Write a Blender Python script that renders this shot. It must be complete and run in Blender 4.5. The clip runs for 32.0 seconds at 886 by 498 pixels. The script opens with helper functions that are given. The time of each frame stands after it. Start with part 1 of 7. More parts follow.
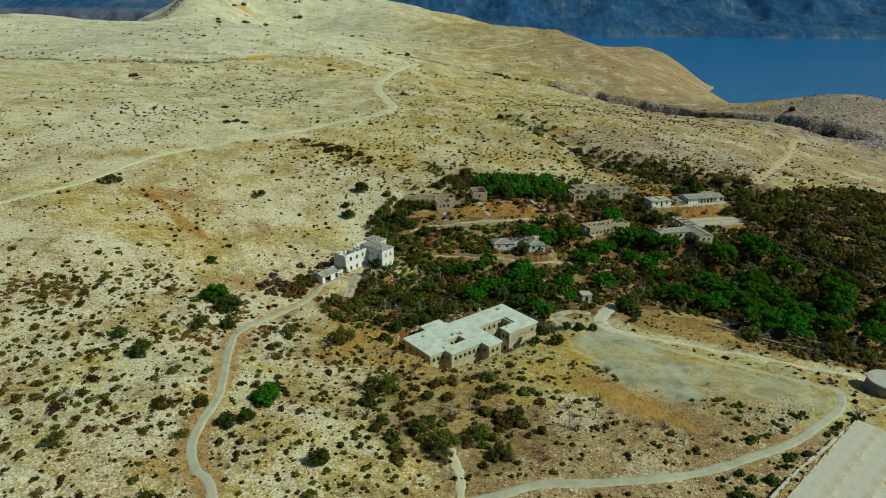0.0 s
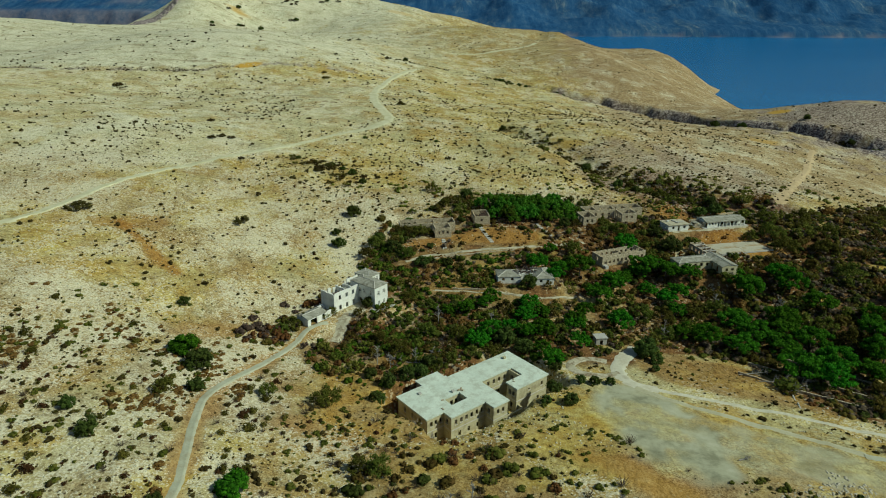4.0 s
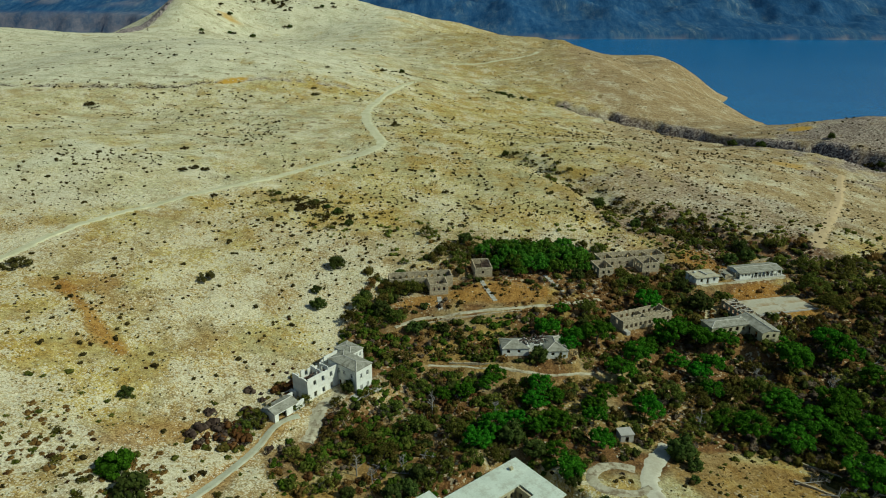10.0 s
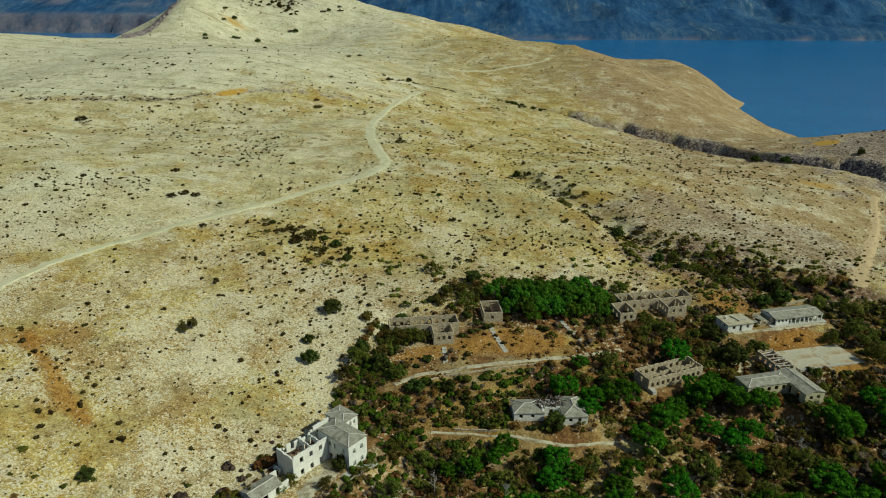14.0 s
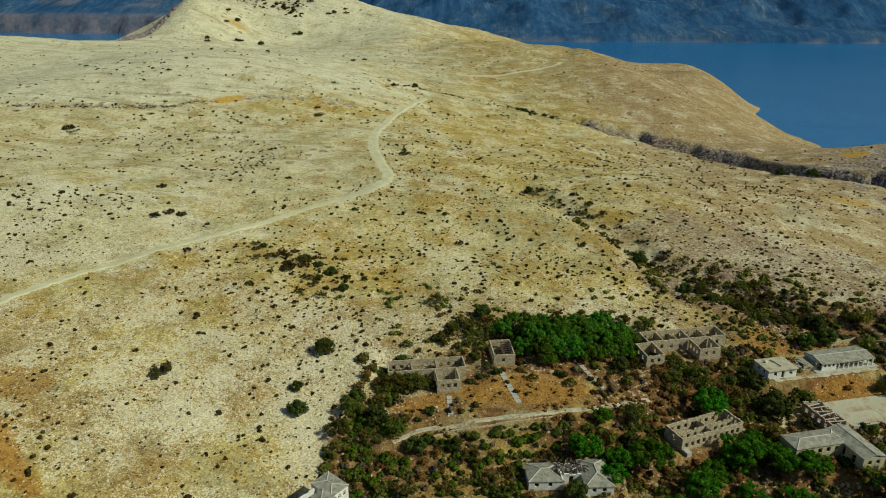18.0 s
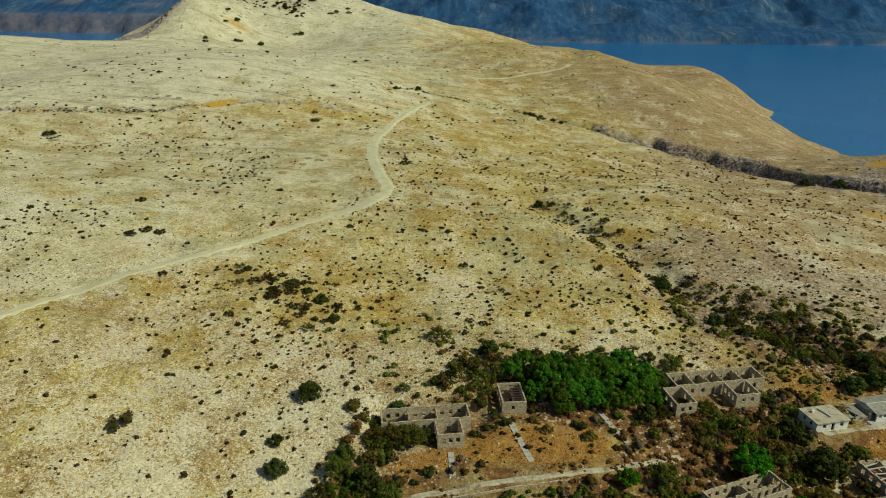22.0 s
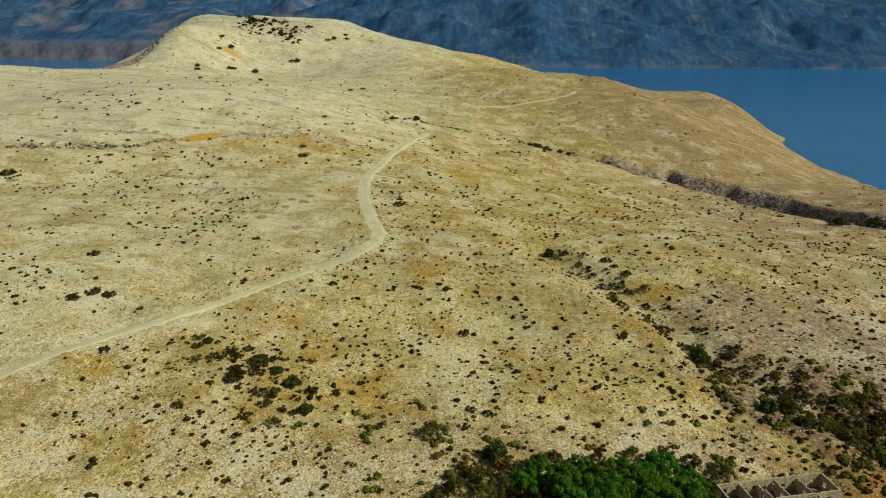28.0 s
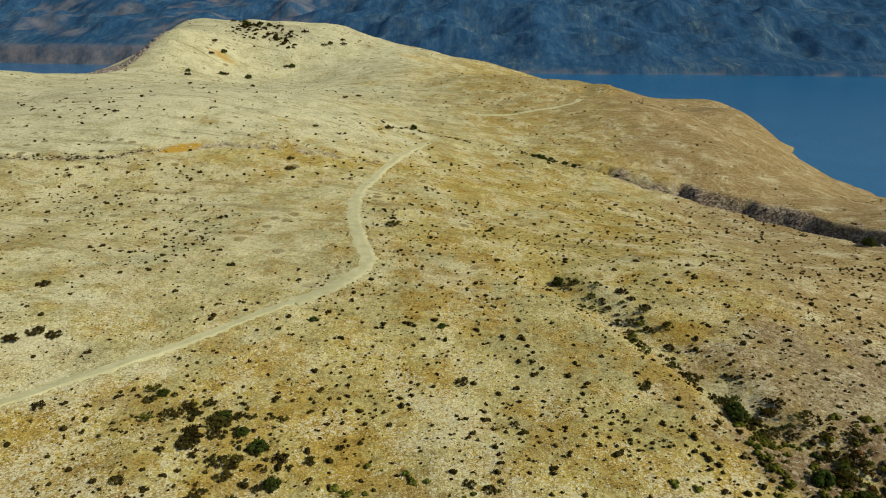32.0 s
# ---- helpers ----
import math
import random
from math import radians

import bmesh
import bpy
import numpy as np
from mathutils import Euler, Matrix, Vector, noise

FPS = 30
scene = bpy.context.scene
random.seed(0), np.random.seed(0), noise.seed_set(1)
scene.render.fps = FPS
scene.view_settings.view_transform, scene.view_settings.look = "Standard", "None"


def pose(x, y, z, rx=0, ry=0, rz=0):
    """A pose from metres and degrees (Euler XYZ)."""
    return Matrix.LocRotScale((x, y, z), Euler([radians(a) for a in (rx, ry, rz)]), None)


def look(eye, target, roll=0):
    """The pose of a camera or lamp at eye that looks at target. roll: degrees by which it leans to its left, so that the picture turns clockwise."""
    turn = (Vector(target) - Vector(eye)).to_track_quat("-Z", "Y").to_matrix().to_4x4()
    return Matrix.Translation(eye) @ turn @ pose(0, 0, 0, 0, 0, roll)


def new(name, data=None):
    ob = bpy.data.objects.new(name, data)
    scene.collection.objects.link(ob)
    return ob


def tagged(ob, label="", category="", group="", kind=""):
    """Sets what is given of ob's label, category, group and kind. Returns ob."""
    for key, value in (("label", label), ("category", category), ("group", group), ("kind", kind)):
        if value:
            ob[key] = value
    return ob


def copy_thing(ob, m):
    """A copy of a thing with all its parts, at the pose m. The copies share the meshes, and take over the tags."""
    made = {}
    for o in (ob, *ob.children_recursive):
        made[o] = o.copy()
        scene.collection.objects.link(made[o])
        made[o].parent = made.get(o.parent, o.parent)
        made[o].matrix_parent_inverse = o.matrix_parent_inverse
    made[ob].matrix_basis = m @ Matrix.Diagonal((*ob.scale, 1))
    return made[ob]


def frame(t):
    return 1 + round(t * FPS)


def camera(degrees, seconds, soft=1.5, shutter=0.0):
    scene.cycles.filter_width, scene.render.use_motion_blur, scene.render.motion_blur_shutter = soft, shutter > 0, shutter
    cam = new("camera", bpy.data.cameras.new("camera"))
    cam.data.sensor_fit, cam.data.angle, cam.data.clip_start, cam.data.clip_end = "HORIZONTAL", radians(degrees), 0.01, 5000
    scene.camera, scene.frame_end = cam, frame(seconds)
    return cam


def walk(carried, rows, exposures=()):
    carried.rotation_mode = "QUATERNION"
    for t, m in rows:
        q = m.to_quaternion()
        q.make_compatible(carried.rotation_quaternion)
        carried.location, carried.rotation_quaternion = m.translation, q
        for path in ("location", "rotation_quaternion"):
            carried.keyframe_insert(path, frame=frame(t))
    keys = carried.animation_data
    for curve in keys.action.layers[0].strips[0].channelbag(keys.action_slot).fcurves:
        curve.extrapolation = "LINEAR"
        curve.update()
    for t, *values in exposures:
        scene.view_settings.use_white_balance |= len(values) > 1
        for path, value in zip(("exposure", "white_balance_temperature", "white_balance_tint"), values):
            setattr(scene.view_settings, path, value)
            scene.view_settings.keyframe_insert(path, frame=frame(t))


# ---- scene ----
cam = camera(68.0, 32.0, 1.0)
PATH = [
    (0, (0.03, 0.01, 100.03), (-2.28, 93.49, 64.58), 0.41),
    (1, (-0.02, 5.98, 100.49), (-2.43, 99.47, 65.09), 0.37),
    (2, (-0.04, 12.01, 101.31), (-2.42, 105.48, 65.86), 0.35),
    (3, (-0.09, 18.17, 102.27), (-2.50, 111.61, 66.74), 0.32),
    (3.5, (-0.08, 21.19, 102.80), (-2.49, 114.63, 67.25), 0.29),
    (5.5, (0.13, 33.46, 104.74), (-2.31, 126.91, 69.24), 0.11),
    (6, (0.19, 36.52, 105.32), (-2.26, 129.96, 69.78), 0.11),
    (7, (0.35, 42.77, 106.36), (-2.13, 136.22, 70.85), 0.09),
    (8, (0.48, 48.99, 107.50), (-2.04, 142.43, 71.96), 0.13),
    (9, (0.49, 55.13, 108.79), (-2.02, 148.59, 73.30), 0.22),
    (10, (0.51, 61.28, 110.07), (-1.97, 154.73, 74.58), 0.15),
    (11, (0.48, 67.30, 111.46), (-2.04, 160.76, 75.96), 0.15),
    (12, (0.58, 73.26, 112.97), (-2.21, 166.70, 77.45), 0.13),
    (13, (0.75, 79.24, 114.42), (-2.53, 172.64, 78.83), 0.09),
    (14, (0.78, 85.29, 115.76), (-3.04, 178.65, 80.13), 0.09),
    (14.5, (0.77, 88.33, 116.42), (-3.29, 181.66, 80.75), 0.11),
    (16.5, (0.35, 100.23, 116.89), (-4.17, 193.61, 81.40), 0.11),
    (17, (0.27, 103.24, 116.86), (-4.40, 196.61, 81.36), 0.13),
    (18, (0.10, 109.22, 116.73), (-4.77, 202.59, 81.25), 0.20),
    (19, (-0.01, 115.18, 116.59), (-5.09, 208.52, 81.09), 0.27),
    (20, (-0.28, 121.21, 116.50), (-5.50, 214.54, 80.97), 0.34),
    (21, (-0.48, 127.08, 116.24), (-5.83, 220.41, 80.73), 0.39),
    (22, (-0.67, 133.17, 116.13), (-6.18, 226.51, 80.69), 0.35),
    (23, (-0.83, 139.26, 116.00), (-6.49, 232.68, 80.79), 0.31),
    (24, (-0.92, 145.38, 115.96), (-6.67, 238.94, 81.10), 0.24),
    (25, (-1.09, 151.47, 115.87), (-6.96, 245.28, 81.73), 0.24),
    (25.5, (-1.17, 154.45, 115.80), (-7.09, 248.42, 82.13), 0.21),
    (27.5, (-1.06, 166.11, 115.92), (-7.06, 260.57, 83.65), 0.08),
    (28, (-1.06, 169.02, 116.00), (-7.05, 263.51, 83.83), 0.06),
    (29, (-1.21, 175.47, 115.84), (-7.15, 270.08, 83.98), 0.10),
    (30, (-1.33, 182.33, 115.61), (-7.31, 277.01, 83.98), 0.15),
    (31, (-1.57, 189.29, 115.27), (-7.47, 284.03, 83.80), 0.27),
    (32, (-1.71, 196.22, 115.04), (-7.66, 290.97, 83.64), 0.32),
]
# the picture is greener at the start
GRADE = [(0, -0.20, 6020, -6), (6, -0.20, 5920, -8), (12, -0.20, 6000, -5), (15, -0.20, 6330, -3), (19, -0.19, 6490, -2), (25, -0.19, 6850, 1), (32, -0.17, 7020, 2)]
walk(cam, [(t, look(eye, target, roll)) for t, eye, target, roll in PATH], GRADE)

# ---- light ----
world = bpy.data.worlds.new("sky")
scene.world = world
world.use_nodes = True
wn = world.node_tree
sky = wn.nodes.new("ShaderNodeTexSky")
sky.sky_type, sky.sun_disc = "NISHITA", False
sky.sun_elevation, sky.sun_rotation = radians(42), radians(104.5)
sky.air_density, sky.dust_density, sky.ozone_density = 1.0, 1.0, 1.0
wn.links.new(sky.outputs[0], wn.nodes["Background"].inputs[0])
wn.nodes["Background"].inputs[1].default_value = 0.057
sun = new("sun", bpy.data.lights.new("sun", "SUN"))
sun.data.energy, sun.data.angle, sun.data.color = 3.8, radians(0.53), (1.0, 0.94, 0.76)
sun.matrix_world = look((300, -78, 275), (0, 0, 0))

SEA = -30.0


# ---- materials ----
def mat(name, rough=0.9, metal=0.0, spec=0.3):
    m = bpy.data.materials.new(name)
    m.use_nodes = True
    n = m.node_tree.nodes
    b = n["Principled BSDF"]
    b.inputs["Roughness"].default_value, b.inputs["Metallic"].default_value = rough, metal
    b.inputs["Specular IOR Level"].default_value = spec
    return m, m.node_tree, b


def node(t, kind, **kw):
    n = t.nodes.new(kind)
    for k, v in kw.items():
        if k.startswith("i_"):
            n.inputs[k[2:].replace("_", " ")].default_value = v
    return n


def tex(t, scale, detail=4.0, rough=0.6, where="Object", squeeze=None):
    c = t.nodes.new("ShaderNodeTexCoord")
    n = t.nodes.new("ShaderNodeTexNoise")
    n.inputs["Scale"].default_value, n.inputs["Detail"].default_value, n.inputs["Roughness"].default_value = scale, detail, rough
    if squeeze:
        v = t.nodes.new("ShaderNodeVectorMath")
        v.operation = "MULTIPLY"
        v.inputs[1].default_value = squeeze
        t.links.new(c.outputs[where], v.inputs[0])
        t.links.new(v.outputs[0], n.inputs["Vector"])
    else:
        t.links.new(c.outputs[where], n.inputs["Vector"])
    return n.outputs["Fac"]


def ramp(t, fac, *stops):
    r = t.nodes.new("ShaderNodeValToRGB")
    e = r.color_ramp.elements
    while len(e) < len(stops):
        e.new(0.5)
    for k, (p, c) in zip(e, stops):
        k.position = p
        k.color = (*c, 1) if len(c) == 3 else c
    t.links.new(fac, r.inputs[0])
    return r.outputs[0]


def mix(t, fac, a, b, how="MIX"):
    m = t.nodes.new("ShaderNodeMix")
    m.data_type, m.blend_type = "RGBA", how
    for slot, v in ((0, fac), (6, a), (7, b)):
        if hasattr(v, "is_output"):
            t.links.new(v, m.inputs[slot])
        else:
            m.inputs[slot].default_value = v if slot == 0 else (*v, 1)
    return m.outputs[2]


def bump(t, b, fac, strength=0.5, dist=0.1):
    n = t.nodes.new("ShaderNodeBump")
    n.inputs["Strength"].default_value, n.inputs["Distance"].default_value = strength, dist
    t.links.new(fac, n.inputs["Height"])
    t.links.new(n.outputs[0], b.inputs["Normal"])


def simple(name, dark, light, scale=1.0, rough=0.9, relief=0.3, fine=9.0, dist=0.05, spec=0.3, stain=None, rubble=0.0):
    """A surface between two colours, with broad stains, fine grain, blotches of a stain colour and visible rubble."""
    m, t, b = mat(name, rough, spec=spec)
    broad, grain = tex(t, scale, 5), tex(t, scale * fine, 3)
    col = mix(t, 0.35, ramp(t, broad, (0.3, dark), (0.7, light)), ramp(t, grain, (0.3, dark), (0.7, light)))
    if rubble:
        c, v, w = t.nodes.new("ShaderNodeTexCoord"), t.nodes.new("ShaderNodeTexVoronoi"), t.nodes.new("ShaderNodeSeparateColor")
        v.inputs["Scale"].default_value = rubble
        t.links.new(c.outputs["Object"], v.inputs["Vector"])
        t.links.new(v.outputs["Color"], w.inputs[0])
        col = mix(t, 0.6, col, ramp(t, w.outputs[0], (0.0, tuple(k * 0.55 for k in dark)), (1.0, tuple(min(k * 1.15, 0.85) for k in light))))
    if stain:
        colour, much, size = stain
        spots = ramp(t, tex(t, size, 8, 0.72), (0.48, (0, 0, 0)), (0.62, (much, much, much)))
        col = mix(t, spots, col, colour)
    t.links.new(col, b.inputs["Base Color"])
    if relief:
        bump(t, b, grain, relief, dist)
    return m


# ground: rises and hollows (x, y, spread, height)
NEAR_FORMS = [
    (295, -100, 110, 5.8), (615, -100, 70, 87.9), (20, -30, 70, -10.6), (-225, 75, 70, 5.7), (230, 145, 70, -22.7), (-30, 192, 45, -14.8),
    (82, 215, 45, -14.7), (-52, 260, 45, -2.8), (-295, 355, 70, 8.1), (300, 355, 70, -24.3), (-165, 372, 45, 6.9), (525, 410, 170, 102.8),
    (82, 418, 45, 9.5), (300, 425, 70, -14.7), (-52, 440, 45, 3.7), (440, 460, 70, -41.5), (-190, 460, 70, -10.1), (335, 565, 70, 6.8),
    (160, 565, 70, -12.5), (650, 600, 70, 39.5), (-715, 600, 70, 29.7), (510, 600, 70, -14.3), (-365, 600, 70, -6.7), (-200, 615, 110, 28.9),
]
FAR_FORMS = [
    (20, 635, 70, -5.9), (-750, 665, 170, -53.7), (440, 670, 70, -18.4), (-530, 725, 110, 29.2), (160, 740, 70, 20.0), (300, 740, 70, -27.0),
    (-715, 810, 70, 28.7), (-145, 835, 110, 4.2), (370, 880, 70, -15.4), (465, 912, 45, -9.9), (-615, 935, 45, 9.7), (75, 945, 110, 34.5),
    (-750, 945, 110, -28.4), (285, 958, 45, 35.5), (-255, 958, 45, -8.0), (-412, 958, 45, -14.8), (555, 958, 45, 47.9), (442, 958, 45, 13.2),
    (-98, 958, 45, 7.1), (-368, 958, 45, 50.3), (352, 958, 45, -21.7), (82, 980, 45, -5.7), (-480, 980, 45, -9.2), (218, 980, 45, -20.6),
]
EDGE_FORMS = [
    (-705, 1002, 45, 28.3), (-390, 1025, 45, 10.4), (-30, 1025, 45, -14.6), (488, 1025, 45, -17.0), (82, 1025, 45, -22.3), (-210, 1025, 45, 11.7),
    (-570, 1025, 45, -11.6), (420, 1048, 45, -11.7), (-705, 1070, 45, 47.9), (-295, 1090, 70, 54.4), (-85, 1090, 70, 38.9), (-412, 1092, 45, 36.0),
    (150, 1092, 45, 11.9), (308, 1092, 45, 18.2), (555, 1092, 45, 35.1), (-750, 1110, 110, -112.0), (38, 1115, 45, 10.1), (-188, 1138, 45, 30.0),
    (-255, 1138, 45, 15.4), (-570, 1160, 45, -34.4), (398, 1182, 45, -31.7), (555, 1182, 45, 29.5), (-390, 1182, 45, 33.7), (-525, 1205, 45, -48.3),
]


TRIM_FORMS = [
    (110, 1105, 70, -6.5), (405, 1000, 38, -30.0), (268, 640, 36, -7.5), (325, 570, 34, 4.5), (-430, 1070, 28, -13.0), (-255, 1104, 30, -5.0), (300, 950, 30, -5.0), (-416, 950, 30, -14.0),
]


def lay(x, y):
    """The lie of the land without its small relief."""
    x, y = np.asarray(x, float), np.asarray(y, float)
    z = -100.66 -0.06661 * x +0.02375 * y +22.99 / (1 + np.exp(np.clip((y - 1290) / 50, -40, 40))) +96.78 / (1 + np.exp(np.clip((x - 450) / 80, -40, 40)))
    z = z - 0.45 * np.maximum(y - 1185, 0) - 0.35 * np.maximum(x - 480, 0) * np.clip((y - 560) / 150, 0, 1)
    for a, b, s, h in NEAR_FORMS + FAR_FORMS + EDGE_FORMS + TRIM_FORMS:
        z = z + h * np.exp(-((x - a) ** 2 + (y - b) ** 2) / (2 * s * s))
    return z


# ---- relief ----
def lattice(x, y, size, seed):
    """Smooth random relief between -1 and 1, with hills of that size in metres."""
    table = np.random.default_rng(seed).uniform(-1, 1, (256, 256))
    u, v = x / size, y / size
    i, j = np.floor(u).astype(int), np.floor(v).astype(int)
    a, b = u - i, v - j
    a, b = a * a * (3 - 2 * a), b * b * (3 - 2 * b)
    i0, i1, j0, j1 = i % 256, (i + 1) % 256, j % 256, (j + 1) % 256
    return (table[i0, j0] * (1 - a) + table[i1, j0] * a) * (1 - b) + (table[i0, j1] * (1 - a) + table[i1, j1] * a) * b


def step(v, a, b):
    k = np.clip((v - a) / (b - a), 0, 1)
    return k * k * (3 - 2 * k)


def off_line(x, y, line):
    """The distance of points from a line of places."""
    x, y = np.asarray(x, float), np.asarray(y, float)
    best = np.full(np.shape(x), 1e9)
    for (ax, ay), (bx, by) in zip(line, line[1:]):
        dx, dy = bx - ax, by - ay
        k = np.clip(((x - ax) * dx + (y - ay) * dy) / (dx * dx + dy * dy), 0, 1)
        best = np.minimum(best, np.hypot(x - ax - k * dx, y - ay - k * dy))
    return best


def oval(x, y, cx, cy, rx, ry, turn=0.0):
    c, s = math.cos(radians(turn)), math.sin(radians(turn))
    return np.hypot(((x - cx) * c + (y - cy) * s) / rx, (-(x - cx) * s + (y - cy) * c) / ry)


LANE = [(-34, 72), (-42, 90), (-46, 94), (-49, 100), (-50, 108), (-50, 116), (-52, 126), (-55, 138), (-57, 150), (-55.5, 160), (-52, 170), (-48, 182), (-45, 191), (-42.2, 196), (-39, 198.6)]
HILL_ROAD = [(-156, 205), (-149, 226), (-142, 253), (-134, 277), (-124, 297), (-112, 316), (-103, 327), (-96, 335), (-88, 345), (-80, 355), (-74, 363), (-67, 372), (-60, 381), (-51, 392), (-45, 405), (-43, 418), (-48, 432), (-54, 452), (-59, 475), (-61, 495), (-60, 518), (-55, 560), (-49, 596), (-44, 621), (-41, 634)]
LOOP_ROAD = [(-35.5, 76), (-26, 81), (-15, 86), (7, 94), (16, 98), (27, 99.5), (40, 102), (55, 108), (71, 117), (87, 131), (94, 139), (96, 145), (91, 147), (85, 149), (79, 152)]
BACK_ROAD = [(44.5, 178), (48, 173), (55, 171), (64, 169), (75, 166.5), (85, 164), (96, 159.5), (107, 158), (120, 158), (140, 160)]
RAVINE = [(20, 662), (62, 645), (97, 626), (125, 612), (155, 590), (178, 566), (190, 547), (203, 525), (222, 508), (245, 490), (262, 470), (280, 452)]
SCARP = [(-330, 488), (-286, 492), (-236, 498), (-211, 504), (-187, 512), (-166, 527), (-140, 539), (-112, 546), (-81, 551), (-50, 556)]
GULLY = [(22, 413), (46, 377), (60, 357), (68, 337), (78, 325), (91, 316), (110, 308), (140, 296)]
PATH_UPPER = [(-19, 241.5), (-13, 246), (-5, 248), (3, 251), (12, 253), (21, 255.5), (34, 259), (48, 264)]
PATH_LOWER = [(-8, 226), (2, 226), (12, 225), (20, 224), (29, 224), (40, 227)]
PATH_YARD = [(85, 273.6), (90, 275), (104, 279), (118, 282.5)]
PATH_HOUSE = [(-29.5, 208.2), (-31.8, 205.2), (-33.8, 201.5), (-35.2, 197.5), (-36.2, 192)]
PATH_RING = [(44, 180), (40, 177.5), (34.5, 177.5), (31, 181), (32.5, 185.5), (37, 188), (42, 187)]
PATH_FORK = [(53.5, 199), (47.7, 190.7), (44.4, 184), (43.8, 177.5), (46.5, 173), (52, 171.6)]
PIT = (5.0, 168.0, 4.3)
# levelled ground under buildings: middle, half sizes, turn, height
PADS = [(-31.7, 212.9, 7.5, 10, -37, 13.3), (-43.6, 201.2, 4, 5.5, -37, 13.2), (-11, 267.7, 11, 3, 11, 18.2), (-6.5, 262.8, 3, 3, 11, 18.2), (8.6, 277.6, 3, 4.5, 8, 19.2), (62, 290.5, 14.5, 3.2, 13, 17.9), (69, 285.7, 3.4, 3.4, 13, 17.9),
        (52, 281.2, 2.8, 3.8, 13, 17.9), (59.5, 252.4, 11, 3.2, 25, 13.0), (87, 278, 5, 3.5, 15, 16.9), (107, 286, 11, 4.5, 15, 16.8), (86, 250.5, 7.5, 3, 15, 11.8), (95.5, 250, 3.2, 6.5, 15, 11.0), (93, 262, 3, 6, 15, 12.6),
        (22.5, 233.5, 10, 4.5, 5, 12.6), (111, 266.5, 11, 4.5, 15, 13.7)]
# open dry lawns between the buildings
LAWNS = [(107.5, 274, 14, 4.5, 15), (97, 296, 19, 7.5, 10), (14, 263, 21, 6.5, 10), (-12, 255, 9, 3.5, 20), (118, 262, 10, 3, 15)]
U = (0.763, 0.647)


def height(x, y):
    x, y = np.asarray(x, float), np.asarray(y, float)
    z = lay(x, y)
    near = np.exp(-np.maximum(y - 500, 0) / 500)
    z = z + (0.9 * lattice(x, y, 31, 5) + 0.45 * lattice(x, y, 12, 1)) * (1 - 0.6 * step(1.1 - oval(x, y, 40, 225, 110, 90), 0, 0.3)) + 0.22 * lattice(x, y, 5, 2) + 0.12 * lattice(x, y, 2.3, 3)
    z = z + step(y, 420, 800) * (2.2 * lattice(x, y, 70, 4) + 1.2 * lattice(x, y, 24, 8))
    # a knoll and a notch on the far shoulder
    z = z + 5.0 * np.exp(-((x - 118) ** 2 + (y - 876) ** 2) / 340) - 2.5 * np.exp(-((x - 96) ** 2 + (y - 868) ** 2) / 160)
    r = off_line(x, y, RAVINE)
    deep = step(x, 35, 175)
    z = z - (2.5 + 8.5 * deep) * step(4 + 11 * deep + 3.5 * lattice(x, y, 9, 10) - r, 0, 3 + 4 * deep) * step(665 - y, 0, 25) * step(y, 450, 475)
    z = z + 1.3 * step(off_line(x, y, SCARP) * np.sign(y - np.interp(x, [p[0] for p in SCARP], [p[1] for p in SCARP])), -1.3, 1.3) * step(x, -330, -290) * step(-x, 62, 90)
    g = off_line(x, y, GULLY)
    z = z - 2.5 * step(11 - g, 0, 10)
    for cx, cy, w, h, turn, level in PADS:
        c, n = math.cos(radians(turn)), math.sin(radians(turn))
        d = np.hypot(np.maximum(np.abs((x - cx) * c + (y - cy) * n) - w, 0), np.maximum(np.abs((y - cy) * c - (x - cx) * n) - h, 0))
        k = step(6.5 - d, 0, 5.5)
        z = z * (1 - k) + level * k
    # the hollow that the flat-roofed building stands in
    a, b = (x + 14.7) * U[0] + (y - 162.7) * U[1], (y - 162.7) * U[0] - (x + 14.7) * U[1]
    d = np.hypot(np.maximum(np.abs(a - 10) - 10.6, 0), np.maximum(np.abs(b + 9) - 11.8, 0))
    d = np.minimum(d, np.hypot(np.maximum(np.abs(a - 18) - 2.6, 0), np.maximum(np.abs(b + 12) - 8.5, 0)))
    d = np.minimum(d, np.hypot(np.maximum(np.abs(a - 28.8) - 8.6, 0), np.maximum(np.abs(b + 8) - 9.2, 0)))
    k = step(4.6 + 1.6 * lattice(x, y, 6, 7) - d, 0, 3.6)
    return z * (1 - k) + (PIT[2] + 0.15 * lattice(x, y, 4, 6)) * k


def hz(x, y):
    return float(height(np.array([x]), np.array([y]))[0])


def mesh_from(name, verts, faces, m=None, smooth=False):
    me = bpy.data.meshes.new(name)
    me.from_pydata([tuple(v) for v in verts], [], [tuple(f) for f in faces])
    if m:
        me.materials.append(m)
    if smooth:
        me.polygons.foreach_set("use_smooth", [True] * len(me.polygons))
    me.update()
    return me


